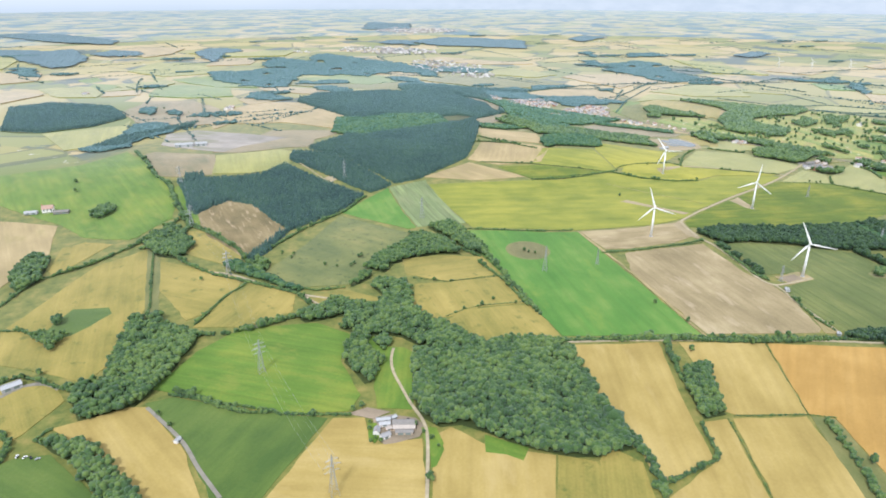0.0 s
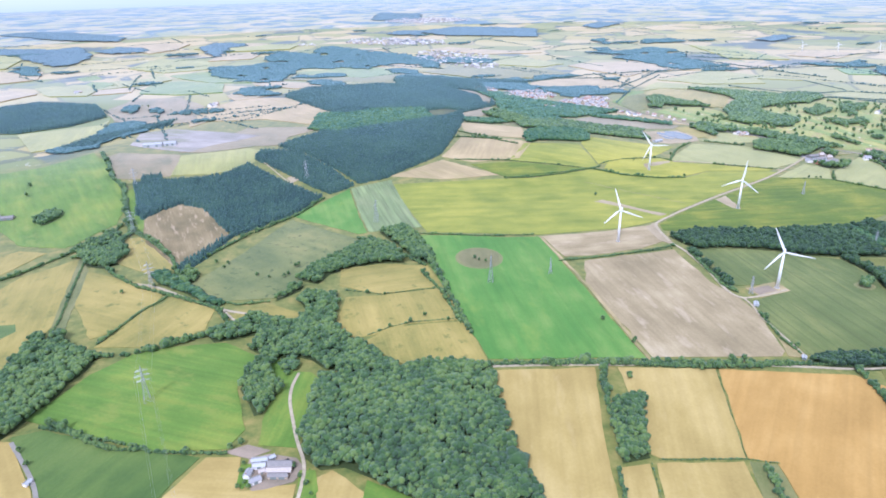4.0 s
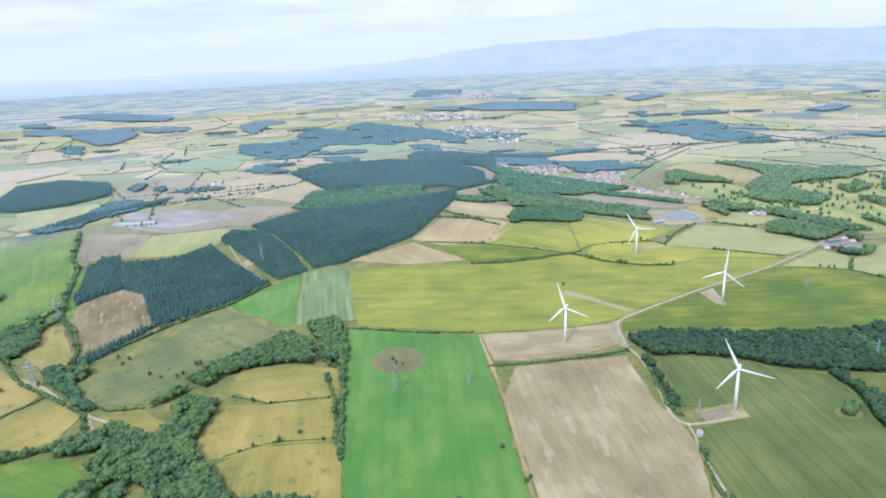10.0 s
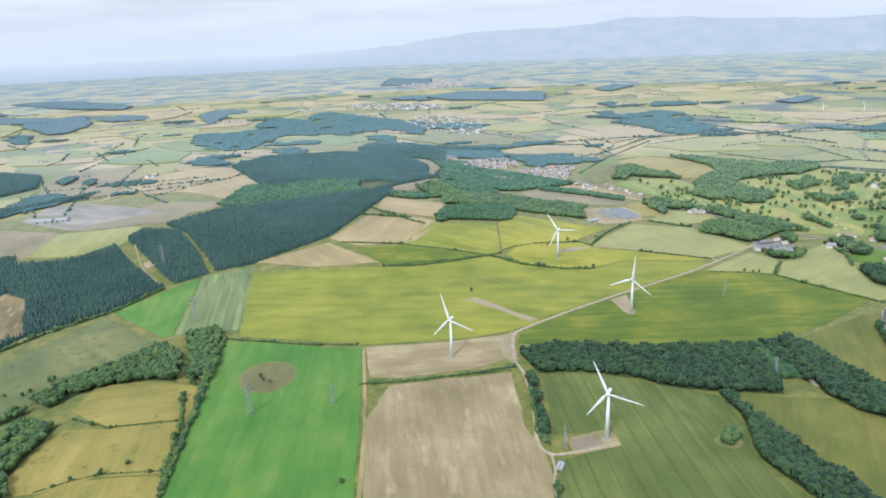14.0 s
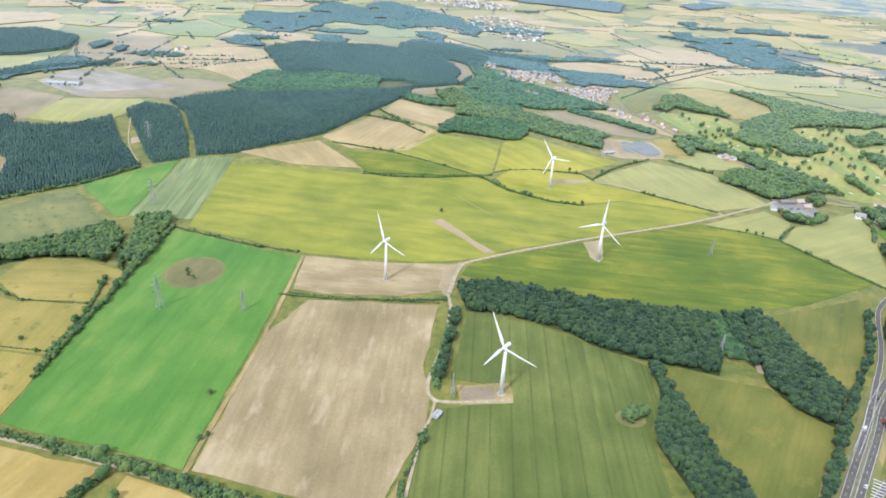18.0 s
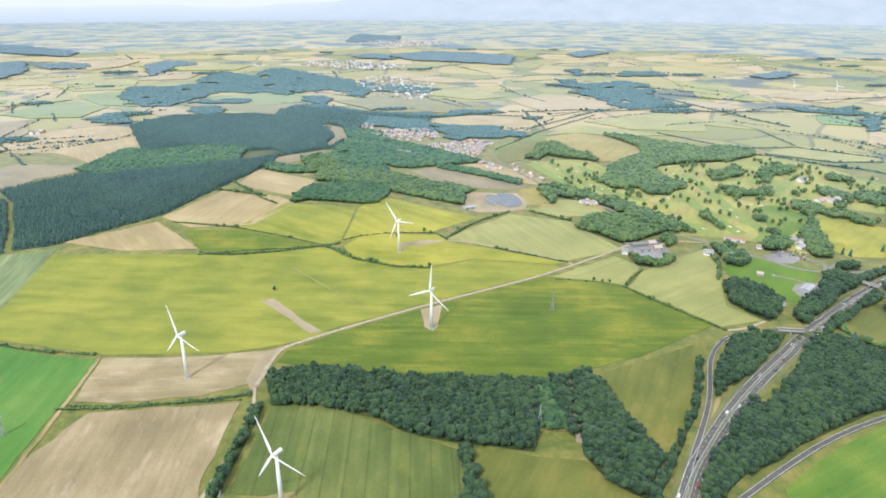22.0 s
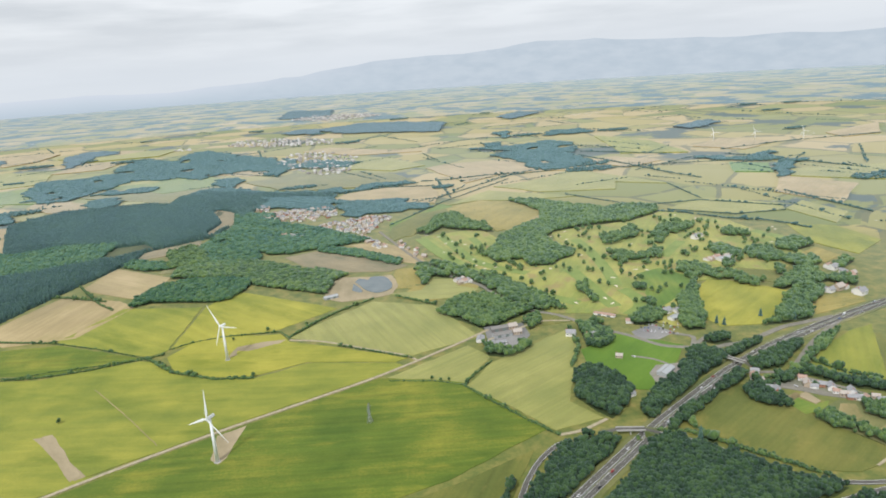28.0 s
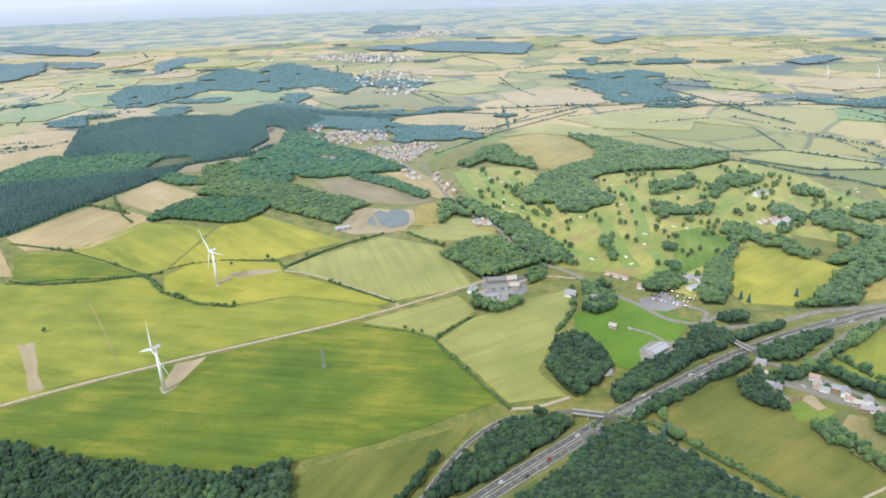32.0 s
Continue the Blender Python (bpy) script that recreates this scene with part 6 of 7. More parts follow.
# three more on the rising land far off
for x, y, turn in ((1830, 2117, -30), (1971, 2049, -50), (2115, 1954, -40)):
    foot = Vector(land([(x, y, 0)])[0])
    k = math.hypot(foot.x - MID[0], foot.y - MID[1]) / math.hypot(x - MID[0], y - MID[1])
    copy_thing(first, Matrix.Translation(foot) @ pose(0, 0, 0, 0, 0, turn) @ Matrix.Scale(0.7 * k, 4))


# ---- dual carriageway ----
MWAY = smooth_line(MAIN_ROAD, 10)
tagged(ribbon("verge", 26, MWAY, 0.55, -0.3, crop("rough", 0.6)), "rough grass verge beside the dual carriageway", "verge", kind="structure")
for s in (-1, 1):
    road = tagged(ribbon("road", 6.8, MWAY, 0.82, -0.3, M_TARMAC, s * 4.4), "dark grey two-lane carriageway with white lines", "road", kind="structure")
    for off in (-2.9, 2.8):
        ribbon("edge_line", 0.24, MWAY, 0.88, 0.8, M_LINE, s * 4.4 + off).parent = road
    vs, fs = [], []
    line = smooth_line([tuple(p) for p in MWAY[::4]], 3.0)
    d = np.gradient(line, axis=0)
    d /= np.hypot(d[:, 0], d[:, 1])[:, None]
    for k in range(0, len(line) - 1, 3):
        c, u = line[k] + np.array([-d[k][1], d[k][0]]) * s * 4.4, d[k]
        n2 = np.array([-u[1], u[0]])
        o = len(vs)
        for a, b in ((0, -0.09), (3, -0.09), (3, 0.09), (0, 0.09)):
            q = c + u * a + n2 * b
            vs.append((q[0], q[1], 0.87))
        fs.append((o, o + 1, o + 2, o + 3))
    ob = sheet("lane_marking", vs, fs, M_LINE)
    ob.parent = road
    ob["kind"] = "stuff"
tagged(ribbon("median", 2.0, MWAY, 0.8, -0.3, crop("rough", 0.6)), "narrow central reservation of dry grass", "median", kind="structure")
for s in (-0.5, 0.5):
    tagged(ribbon("crash_barrier", 0.18, MWAY, 1.55, 1.2, M_STEEL, s), "galvanised steel crash barrier on the central reservation", "barrier", kind="structure")
# hatched gore where the slip road joins
vs, fs = [], []
for k in range(14):
    c, w = np.array([250 + 2.6 * k, -122 + 2.9 * k]) + np.array([3.2, -2.6]), 0.8 + 0.34 * k
    for a, b in ((0, -w), (0.9, -w), (2.1, w), (1.2, w)):
        q = c + np.array([0.66, 0.75]) * a + np.array([0.75, -0.66]) * b
        vs.append((q[0], q[1], 0.92))
    fs.append((4 * k, 4 * k + 1, 4 * k + 2, 4 * k + 3))
tagged(sheet("road_marking", vs, fs, M_LINE), "white hatched chevron marking on tarmac", "road marking", kind="structure")


def bridge(a, b, width):
    a, b = Vector((*a, 0)), Vector((*b, 0))
    top = new("road_bridge")
    tagged(top, "concrete road bridge with parapets over the carriageway", "bridge")
    far, turn = (b - a).length, math.degrees(math.atan2((b - a).y, (b - a).x))
    top.matrix_world = Matrix.Translation((a + b) / 2) @ pose(0, 0, 0, 0, 0, turn)
    bm = bmesh.new()
    box(bm, (far, width, 0.9), pose(0, 0, 5.4))
    part("deck", bm, M_CONCRETE, top)
    bm = bmesh.new()
    box(bm, (far, width - 1.6, 0.12), pose(0, 0, 5.92))
    part("road_surface", bm, M_TARMAC, top, "grey tarmac surface")
    for s in (-1, 1):
        bm = bmesh.new()
        box(bm, (far, 0.35, 1.1), pose(0, s * (width / 2 - 0.2), 6.35))
        bmesh.ops.bevel(bm, geom=bm.edges[:], offset=0.06, segments=1, affect="EDGES")
        part("parapet", bm, M_CONCRETE, top)
        bm = bmesh.new()
        # wing abutment with a ramped bank behind it
        vs = box(bm, (16, width + 3, 5.6), pose(s * (far / 2 + 7), 0, 2.6))
        for v in vs:
            if v.co.z > 3 and v.co.x * s > far / 2 + 8:
                v.co.z = 0.9
            if v.co.z < 3:
                v.co.y *= 1.8
        part("embankment", bm, crop("rough", 0.3), top, "grassed embankment")
        bm = bmesh.new()
        vs = box(bm, (15.5, width - 1.6, 0.3), pose(s * (far / 2 + 7), 0, 5.75))
        for v in vs:
            if v.co.x * s > far / 2 + 8:
                v.co.z -= 4.6
        part("approach", bm, M_TARMAC, top, "grey tarmac ramp")
    for y in (-2.5, 0, 2.5):
        bm = bmesh.new()
        tube(bm, 0.5, 0.5, (0, y, 0), (0, y, 5.2), 12)
        part("pier", bm, M_CONCRETE, top)
    return top


bridge((546, 216), (574, 209), 6.5)
bridge((741, 332), (753, 311), 6)

# ---- ponds ----
M_WATER, n, l, b = nodes("pond_water", 0.12)
l.new(ramp(n, l, noise_of(n, l, position(n, l), 0.04), [(0.3, (0.11, 0.145, 0.15)), (0.7, (0.16, 0.19, 0.19))]), b.inputs["Base Color"])
b.inputs["Specular IOR Level"].default_value = 0.5
bumped(n, l, b, noise_of(n, l, position(n, l), 0.8), 0.06, 0.3)
for shore in [[(300, 800), (310, 817), (325, 804), (331, 820), (355, 813), (365, 777), (361, 742), (338, 728), (318, 748), (309, 775)],
              [(281, 790), (290, 803), (303, 776), (312, 746), (306, 740), (288, 763)]]:
    pts = smooth_line(shore + shore[:1], 6)[:-1]
    tagged(sheet("water", [(x, y, 1.15) for x, y in pts] + [(x, y, 0.2) for x, y in pts],
                 [tuple(range(len(pts)))[::-1]] + [(k, (k + 1) % len(pts), (k + 1) % len(pts) + len(pts), k + len(pts)) for k in range(len(pts))], M_WATER),
           "still grey-blue pond with sandy banks", "pond", kind="structure")

# ---- golf bunkers ----
M_SAND = plain("bunker_sand", (0.72, 0.66, 0.52), 0.95, 0, 0.08, 0.3)
bunkers = [(473, 1081), (496, 1055), (503, 995), (519, 1005), (540, 971), (488, 930), (536, 858), (549, 827), (531, 817), (521, 778), (564, 795), (542, 791), (639, 744), (657, 751), (728, 962), (746, 952), (752, 928), (769, 989), (802, 981), (739, 809), (741, 665), (728, 624), (683, 650), (639, 573), (689, 577), (690, 553), (803, 835), (793, 807), (795, 693), (812, 684), (858, 846), (983, 973), (1053, 1029), (1079, 982), (1127, 859), (1180, 857), (1172, 837), (1108, 758)]
for k, (x, y) in enumerate(bunkers):
    rng = np.random.RandomState(k)
    bm = bmesh.new()
    rim = []
    for j in range(14):
        a, r = 2 * math.pi * j / 14, 2.7 * rng.uniform(0.75, 1.25)
        rim.append((r * 1.6 * math.cos(a), r * 0.9 * math.sin(a)))
    outer = [bm.verts.new((px, py, 0.95)) for px, py in rim]
    inner = [bm.verts.new((px * 0.75, py * 0.75, 0.88)) for px, py in rim]
    for j in range(14):
        bm.faces.new((outer[j], outer[(j + 1) % 14], inner[(j + 1) % 14], inner[j]))
    bm.faces.new(inner)
    ob = part("sand_bunker", bm, M_SAND)
    ob.matrix_world = pose(x, y, 0.05, 0, 0, rng.uniform(0, 180))
    tagged(ob, "pale sand bunker in mown golf grass", "bunker", "golf bunkers")


# ---- single trees ----
def crown_mesh(seed, conifer):
    rng = np.random.RandomState(seed)
    if conifer:
        v, f = SPIRE[seed % 5]
        vs, fs = v * (7, 7, 12) + (0, 0, 1.0), f
    else:
        vs, fs, o = [], [], 0
        for k in range(16):
            v, f = CLUMP[rng.randint(0, 5)]
            a, h = rng.uniform(0, 6.28), rng.uniform(0, 1)
            out = (1 - abs(h - 0.35) * 1.1) * rng.uniform(0.4, 1) * 3.0
            vs.append(v * rng.uniform(1.3, 2.2) + (out * math.cos(a), out * math.sin(a), 3.2 + 5.2 * h))
            fs.append(f + o)
            o += len(v)
        vs, fs = np.concatenate(vs), np.concatenate(fs)
    me = bpy.data.meshes.new("crown")
    me.from_pydata([tuple(v) for v in vs], [], [tuple(int(i) for i in f) for f in fs])
    me.shade_smooth()
    me.materials.append(LEAF["conifer" if conifer else "deciduous"])
    return me


def tree(seed, conifer=False):
    top = new("fir_tree" if conifer else "tree")
    tagged(top, "dark green conifer standing in grass" if conifer else "broadleaf tree with a rounded uneven green crown", "tree", "single trees")
    bm = bmesh.new()
    tube(bm, 0.35, 0.2, (0, 0, 0), (0.1, 0, 4.4), 7)
    if not conifer:
        for k in range(4):
            a = k * 1.6 + seed
            tube(bm, 0.16, 0.07, (0.05, 0, 2.6 + 0.3 * k), (1.7 * math.cos(a), 1.7 * math.sin(a), 5.0 + 0.4 * k), 5)
    part("trunk", bm, M_BARK, top)
    ob = new("crown", crown_mesh(seed, conifer))
    ob.parent = top
    return top


protos = [tree(k) for k in range(4)]
used = [False] * 4
rng = np.random.RandomState(77)


def plant(spots, size=1.0):
    for x, y in spots:
        k = rng.randint(0, 4)
        m = pose(x, y, 0.3, 0, 0, rng.uniform(0, 360)) @ Matrix.Scale(size * rng.uniform(0.75, 1.25), 4)
        if used[k]:
            copy_thing(protos[k], m)
        else:
            protos[k].matrix_world = pose(x, y, 0.3)
            used[k] = True


plant([(567, 740), (589, 706), (598, 677), (581, 775), (603, 759), (624, 687), (681, 749), (616, 617), (520, 961), (494, 879), (586, 615), (611, 635), (516, 867), (722, 754), (708, 646), (717, 631), (737, 703), (761, 676), (840, 669), (885, 823), (1111, 788), (1142, 817), (1077, 930), (1065, 951), (1006, 593), (955, 565), (850, 412), (912, 742), (682, 721), (945, 753), (845, 824), (776, 713), (586, 587), (613, 554), (512, 1019), (533, 983), (545, 924), (562, 869), (511, 909), (769, 770), (751, 850)], 1.05)
plant([(-307, -132), (-300, -124), (-277, -132), (-188, -136), (-177, -133), (-163, -134), (-149, -136), (-112, -153), (-414, 80), (-199, -138), (-305, -128), (-307, -185), (-311, -199), (-908, -24), (-980, 4), (-965, 8), (-612, -251), (-240, -333), (-1129, 759), (-1107, 694), (-911, -27), (-650, -137), (-659, -140)], 0.85)
plant([(-341, 183), (-333, 177), (-345, 191), (-817, 209), (-779, 219), (-705, 276), (-631, 206), (-595, 234), (-693, 256), (381, 386), (391, 378), (401, 378), (158, 459), (28, 537), (44, 515), (166, 615), (119, 593), (222, 615), (283, 666), (-144, 548), (-200, 898), (-180, 885), (623, 188), (562, 199), (607, 565), (615, 564), (478, 759), (514, 717), (634, 768)], 0.6)
plant([(-647, -163), (-649, -172), (-646, -186), (-642, -192), (-651, -190), (-606, -177), (-602, -190), (-597, -200), (-594, -212), (-838, -98), (-826, -118), (-762, -236), (-752, -246), (-742, -254)], 0.5)
plant([(-688, 268), (-647, 217), (-611, 203), (-605, 210), (-590, 237), (-1086, 1639), (-1064, 1622), (-981, 1530), (-507, 123), (-486, 114), (-448, 47), (-468, 35), (-493, 31), (-424, 29), (-250, -18), (-235, -68), (-78, -127), (-65, -63), (-31, 159), (-67, -65), (-240, -72), (-57, 403), (-451, 325), (-443, 332)], 0.6)
# trees scattered over the golf course
g = np.random.RandomState(12)
spots = []
for poly in GOLF:
    xs, ys = np.array(poly, float).T
    k = int(0.00038 * (xs.max() - xs.min()) * (ys.max() - ys.min()))
    cx, cy = g.uniform(xs.min(), xs.max(), k), g.uniform(ys.min(), ys.max(), k)
    for x, y in zip(cx, cy):
        for j in range(g.randint(1, 5)):
            px, py = x + g.normal(0, 12), y + g.normal(0, 12)
            if inside(np.array([px]), np.array([py]), poly)[0]:
                spots.append((px, py))
plant(spots[:230], 0.95)
fir = tree(2, True)
for k, (x, y) in enumerate([(794, 438), (800, 429), (620, 183), (1012, 603), (624, 190), (900, 419), (864, 442)]):
    if k:
        copy_thing(fir, pose(x, y, 0.3, 0, 0, 50 * k))
    else:
        fir.matrix_world = pose(x, y, 0.3)

# ---- houses, barns and yards ----
M_RENDER = plain("white_render", (0.78, 0.76, 0.72), 0.85, 0, 0.06)
M_STONEWALL = plain("sandstone_wall", (0.46, 0.38, 0.29), 0.9, 0, 0.2, 1.5)
M_BRICK = plain("red_brick_wall", (0.40, 0.20, 0.13), 0.9, 0, 0.2, 2.0)
M_SLATE = plain("grey_slate_roof", (0.32, 0.32, 0.325), 0.7, 0, 0.15, 1.2)
M_TILE = plain("red_tile_roof", (0.42, 0.29, 0.23), 0.8, 0, 0.2, 1.2)
M_BROWN = plain("brown_tile_roof", (0.46, 0.41, 0.36), 0.8, 0, 0.2, 1.2)
M_SHEET = plain("pale_metal_sheeting", (0.43, 0.445, 0.45), 0.5, 0.1, 0.08, 0.5)
M_GREYSHEET = plain("grey_cement_sheeting", (0.241, 0.23, 0.213), 0.8, 0, 0.12, 0.5)
M_GLASS = plain("dark_window_glass", (0.04, 0.05, 0.06), 0.1, 0, 0.1)
M_TIMBER = plain("painted_timber", (0.20, 0.24, 0.22), 0.6, 0, 0.1)


def gable(bm, w, d, h, rise, over, thick):
    """A pitched roof slab, ridge along x."""
    x, y = w / 2 + over, d / 2 + over
    drop = rise * over / (d / 2)
    pts = [(-y, h - drop), (0, h + rise), (y, h - drop), (y, h - drop - thick), (0, h + rise - thick), (-y, h - drop - thick)]
    a = [bm.verts.new((-x, p, q)) for p, q in pts]
    b = [bm.verts.new((x, p, q)) for p, q in pts]
    for k in range(6):
        bm.faces.new((a[k], b[k], b[(k + 1) % 6], a[(k + 1) % 6]))
    bm.faces.new((a[0], a[1], a[4], a[5]))
    bm.faces.new((a[1], a[2], a[3], a[4]))
    bm.faces.new((b[0], b[5], b[4], b[1]))
    bm.faces.new((b[1], b[4], b[3], b[2]))
    bmesh.ops.recalc_face_normals(bm, faces=bm.faces)


def walls(bm, w, d, h, rise):
    pts = [(-d / 2, 0), (d / 2, 0), (d / 2, h), (0, h + rise), (-d / 2, h)]
    a = [bm.verts.new((-w / 2, p, q)) for p, q in pts]
    b = [bm.verts.new((w / 2, p, q)) for p, q in pts]
    for k in range(5):
        bm.faces.new((a[k], b[k], b[(k + 1) % 5], a[(k + 1) % 5]))
    bm.faces.new(a[::-1])
    bm.faces.new(b)
    bmesh.ops.recalc_face_normals(bm, faces=bm.faces)


def house(w, d, h, rise, wall, roof, label, category="house", chimneys=1, panes=3):
    top = new("house" if category == "house" else category.replace(" ", "_"))
    tagged(top, label, category, "village houses" if category == "house" else "")
    bm = bmesh.new()
    walls(bm, w, d, h, rise - 0.05)
    part("wall", bm, wall, top)
    bm = bmesh.new()
    gable(bm, w, d, h, rise, 0.4, 0.22)
    ob = part("roof", bm, roof, top)
    for k in range(chimneys):
        bm = bmesh.new()
        box(bm, (0.9, 0.7, 1.6), pose((w / 2 - 0.7) * (1 if k else -1), 0, h + rise + 0.3))
        box(bm, (1.05, 0.85, 0.15), pose((w / 2 - 0.7) * (1 if k else -1), 0, h + rise + 1.1))
        part("chimney", bm, M_BRICK, ob)
    for s in (-1, 1):
        for k in range(panes):
            bm = bmesh.new()
            box(bm, (1.2, 0.12, 1.3), pose((k - (panes - 1) / 2) * w / (panes + 0.2), s * (d / 2 + 0.03), h * 0.62))
            part("window", bm, M_GLASS, top)
    bm = bmesh.new()
    box(bm, (1.0, 0.14, 2.1), pose(w * 0.33, -d / 2 - 0.04, 1.05))
    part("door", bm, M_TIMBER, top)
    return top


def shed(w, d, h, rise, roof, wall, label, doors=2):
    top = new("farm_shed")
    tagged(top, label, "shed")
    bm = bmesh.new()
    walls(bm, w, d, h, rise - 0.05)
    part("wall", bm, wall, top)
    bm = bmesh.new()
    gable(bm, w, d, h, rise, 0.5, 0.18)
    part("roof", bm, roof, top)
    bm = bmesh.new()
    box(bm, (w + 0.9, 0.5, 0.16), pose(0, 0, h + rise + 0.06))
    part("ridge_cap", bm, M_GREYSHEET, top)
    for k in range(doors):
        bm = bmesh.new()
        box(bm, (min(5, w / 3), 0.16, h * 0.8), pose((k - (doors - 1) / 2) * w / (doors + 0.3), -d / 2 - 0.05, h * 0.4))
        part("door", bm, M_TIMBER, top, "dark sliding door")
    return top


def put(ob, x, y, turn, z=0.5):
    ob.matrix_world = pose(x, y, z, 0, 0, turn)
    return ob


KINDS = [("white rendered house with a grey slate roof", M_RENDER, M_SLATE), ("stone house with a brown tiled roof", M_STONEWALL, M_BROWN),
         ("white rendered house with a red tiled roof", M_RENDER, M_TILE), ("brick house with a grey slate roof", M_BRICK, M_SLATE)]
models = {}


def settle(x, y, turn, kind, size=1.0):
    m = pose(x, y, 0.5, 0, 0, turn)
    if kind not in models:
        models[kind] = house(11, 8, 4.6, 3.0, KINDS[kind][1], KINDS[kind][2], KINDS[kind][0])
        models[kind].matrix_world = m
    else:
        copy_thing(models[kind], m @ Matrix.Scale(size, 4))


def hamlet(poly, gap, turn, seed):
    """Rows of houses inside an outline."""
    g = np.random.RandomState(seed)
    c, s = math.cos(radians(turn)), math.sin(radians(turn))
    for u in np.arange(-400, 400, gap):
        for v in np.arange(-400, 400, gap * 1.25):
            mx, my = np.mean(poly, axis=0)
            x, y = mx + u * c - v * s + g.uniform(-3, 3), my + u * s + v * c + g.uniform(-3, 3)
            if inside(np.array([x]), np.array([y]), poly)[0] and g.uniform() > 0.12:
                settle(x, y, turn + 90 * g.randint(0, 2) + g.uniform(-8, 8), int(g.choice([0, 0, 0, 1, 1, 1, 2, 3])), g.uniform(0.75, 1.05))


ROOFED = [(np.array([(-0.5, -0.4, 0), (0.5, -0.4, 0), (0.5, 0.4, 0), (-0.5, 0.4, 0), (-0.5, -0.4, 0.5), (0.5, -0.4, 0.5), (0.5, 0.4, 0.5), (-0.5, 0.4, 0.5), (-0.5, 0, 0.8), (0.5, 0, 0.8)]),
           np.array([(0, 1, 5), (0, 5, 4), (1, 2, 6), (1, 6, 5), (2, 3, 7), (2, 7, 6), (3, 0, 4), (3, 4, 7), (4, 5, 9), (4, 9, 8), (6, 7, 8), (6, 8, 9), (5, 6, 9), (7, 4, 8)]))]


def town(poly, seed):
    """A distant built-up patch of pale houses and sheds."""
    g = np.random.RandomState(seed + 50)
    xs, ys = np.array(poly, float).T
    gx, gy = np.meshgrid(np.arange(xs.min(), xs.max(), 22), np.arange(ys.min(), ys.max(), 26))
    x, y = (gx + g.uniform(-5, 5, gx.shape)).ravel(), (gy + g.uniform(-5, 5, gy.shape)).ravel()
    ok = inside(x, y, poly) & (g.uniform(size=x.shape) > 0.5)
    x, y = x[ok], y[ok]
    k = len(x)
    size = np.c_[g.uniform(10, 20, k), g.uniform(9, 14, k), g.uniform(7, 11, k)]
    ob = heap("distant_town", ROOFED, np.c_[x, y, np.zeros(k)], size, g.uniform(0, 6.28, k), np.zeros(k, int), M_TOWN)
    ob.data.shade_flat()
    tagged(ob, "pale houses and sheds of a distant town", "town", kind="stuff")


M_TOWN, n, l, b = nodes("pale_town", 0.8)
g = n.new("ShaderNodeNewGeometry")
l.new(ramp(n, l, g.outputs["Random Per Island"], [(0.0, (0.30, 0.29, 0.28)), (0.5, (0.44, 0.41, 0.38)), (0.85, (0.62, 0.61, 0.59))]), b.inputs["Base Color"])
hamlet([(91, 1443), (123, 1515), (265, 1481), (277, 1390), (224, 1340), (119, 1384)], 13.5, 20, 0)
hamlet([(226, 1271), (282, 1309), (368, 1323), (413, 1291), (380, 1213), (348, 1144), (282, 1197)], 13.5, 35, 1)
hamlet([(148, 1218), (208, 1227), (198, 1161)], 15, 10, 2)
hamlet([(12, 1644), (101, 1579), (94, 1521), (38, 1568)], 15, 0, 3)
hamlet([(329, 1140), (358, 1088), (390, 993), (331, 1024)], 15, 25, 4)
hamlet([(389, 1072), (427, 1010), (455, 886), (426, 904)], 15, 60, 5)
hamlet([(474, 756), (504, 752), (517, 714), (478, 715)], 15, 15, 6)
town([(-294, 3481), (-190, 3773), (76, 3619), (322, 3347), (313, 3178), (-38, 3226)], 0)
town([(21, 2544), (85, 2831), (243, 2833), (383, 2531), (320, 2093), (196, 2096)], 1)
town([(92, 5189), (296, 5665), (750, 5348), (839, 5000), (424, 4822)], 2)
town([(-595, 3485), (-478, 3502), (-445, 3375)], 3)
for x, y, r, k, q in [(594, 283, 15, 0, 0.8), (588, 460, -20, 0, 1.2), (610, 442, 10, 0, 1.3),
                      (546, 527, 40, 1, 1.0), (517, 508, 10, 1, 1.2), (519, 488, 0, 1, 1.1), (472, 460, 5, 3, 1.1), (682, 476, -20, 2, 0.9), (622, 377, -30, 1, 0.8),
                      (747, 493, 20, 0, 1.3), (758, 453, 20, 0, 1.0), (482, 739, 10, 0, 1.0), (491, 730, 10, 2, 1.0), (-1112, 582, 5, 2, 1.6), (-643, -178, 70, 0, 0.7)]:
    settle(x, y, r, k, q)
for k, (x, y) in enumerate([(754, 294), (745, 282), (748, 275), (744, 255), (748, 246), (745, 231), (793, 264), (789, 251), (792, 244), (803, 245), (808, 237), (807, 228), (811, 221), (821, 223), (812, 213), (820, 210), (823, 204), (837, 208), (837, 199)]):
    settle(x, y, -28 + 90 * (k % 3 == 1), (0, 2, 1, 0, 3)[k % 5], (0.85, 1.0, 0.75)[k % 3])
for k, (x, y) in enumerate([(-1356, 1993), (-1349, 2006), (-867, 1555), (-854, 1554), (-850, 1573)]):
    settle(x, y, 40 * k, (0, 1, 0, 0, 1)[k], 1.4)
for k, (x, y) in enumerate([(1094, 592), (1096, 582), (1098, 562), (1101, 547), (1086, 536), (1013, 502), (1017, 493), (1035, 498), (1047, 500), (1051, 479), (1050, 471), (940, 693), (956, 701), (992, 833), (1009, 845), (973, 698)]):
    settle(x, y, 20 + 90 * (k % 3 == 2), (2, 0, 0, 1)[k % 4], (1.2, 1.5, 1.0)[k % 3])
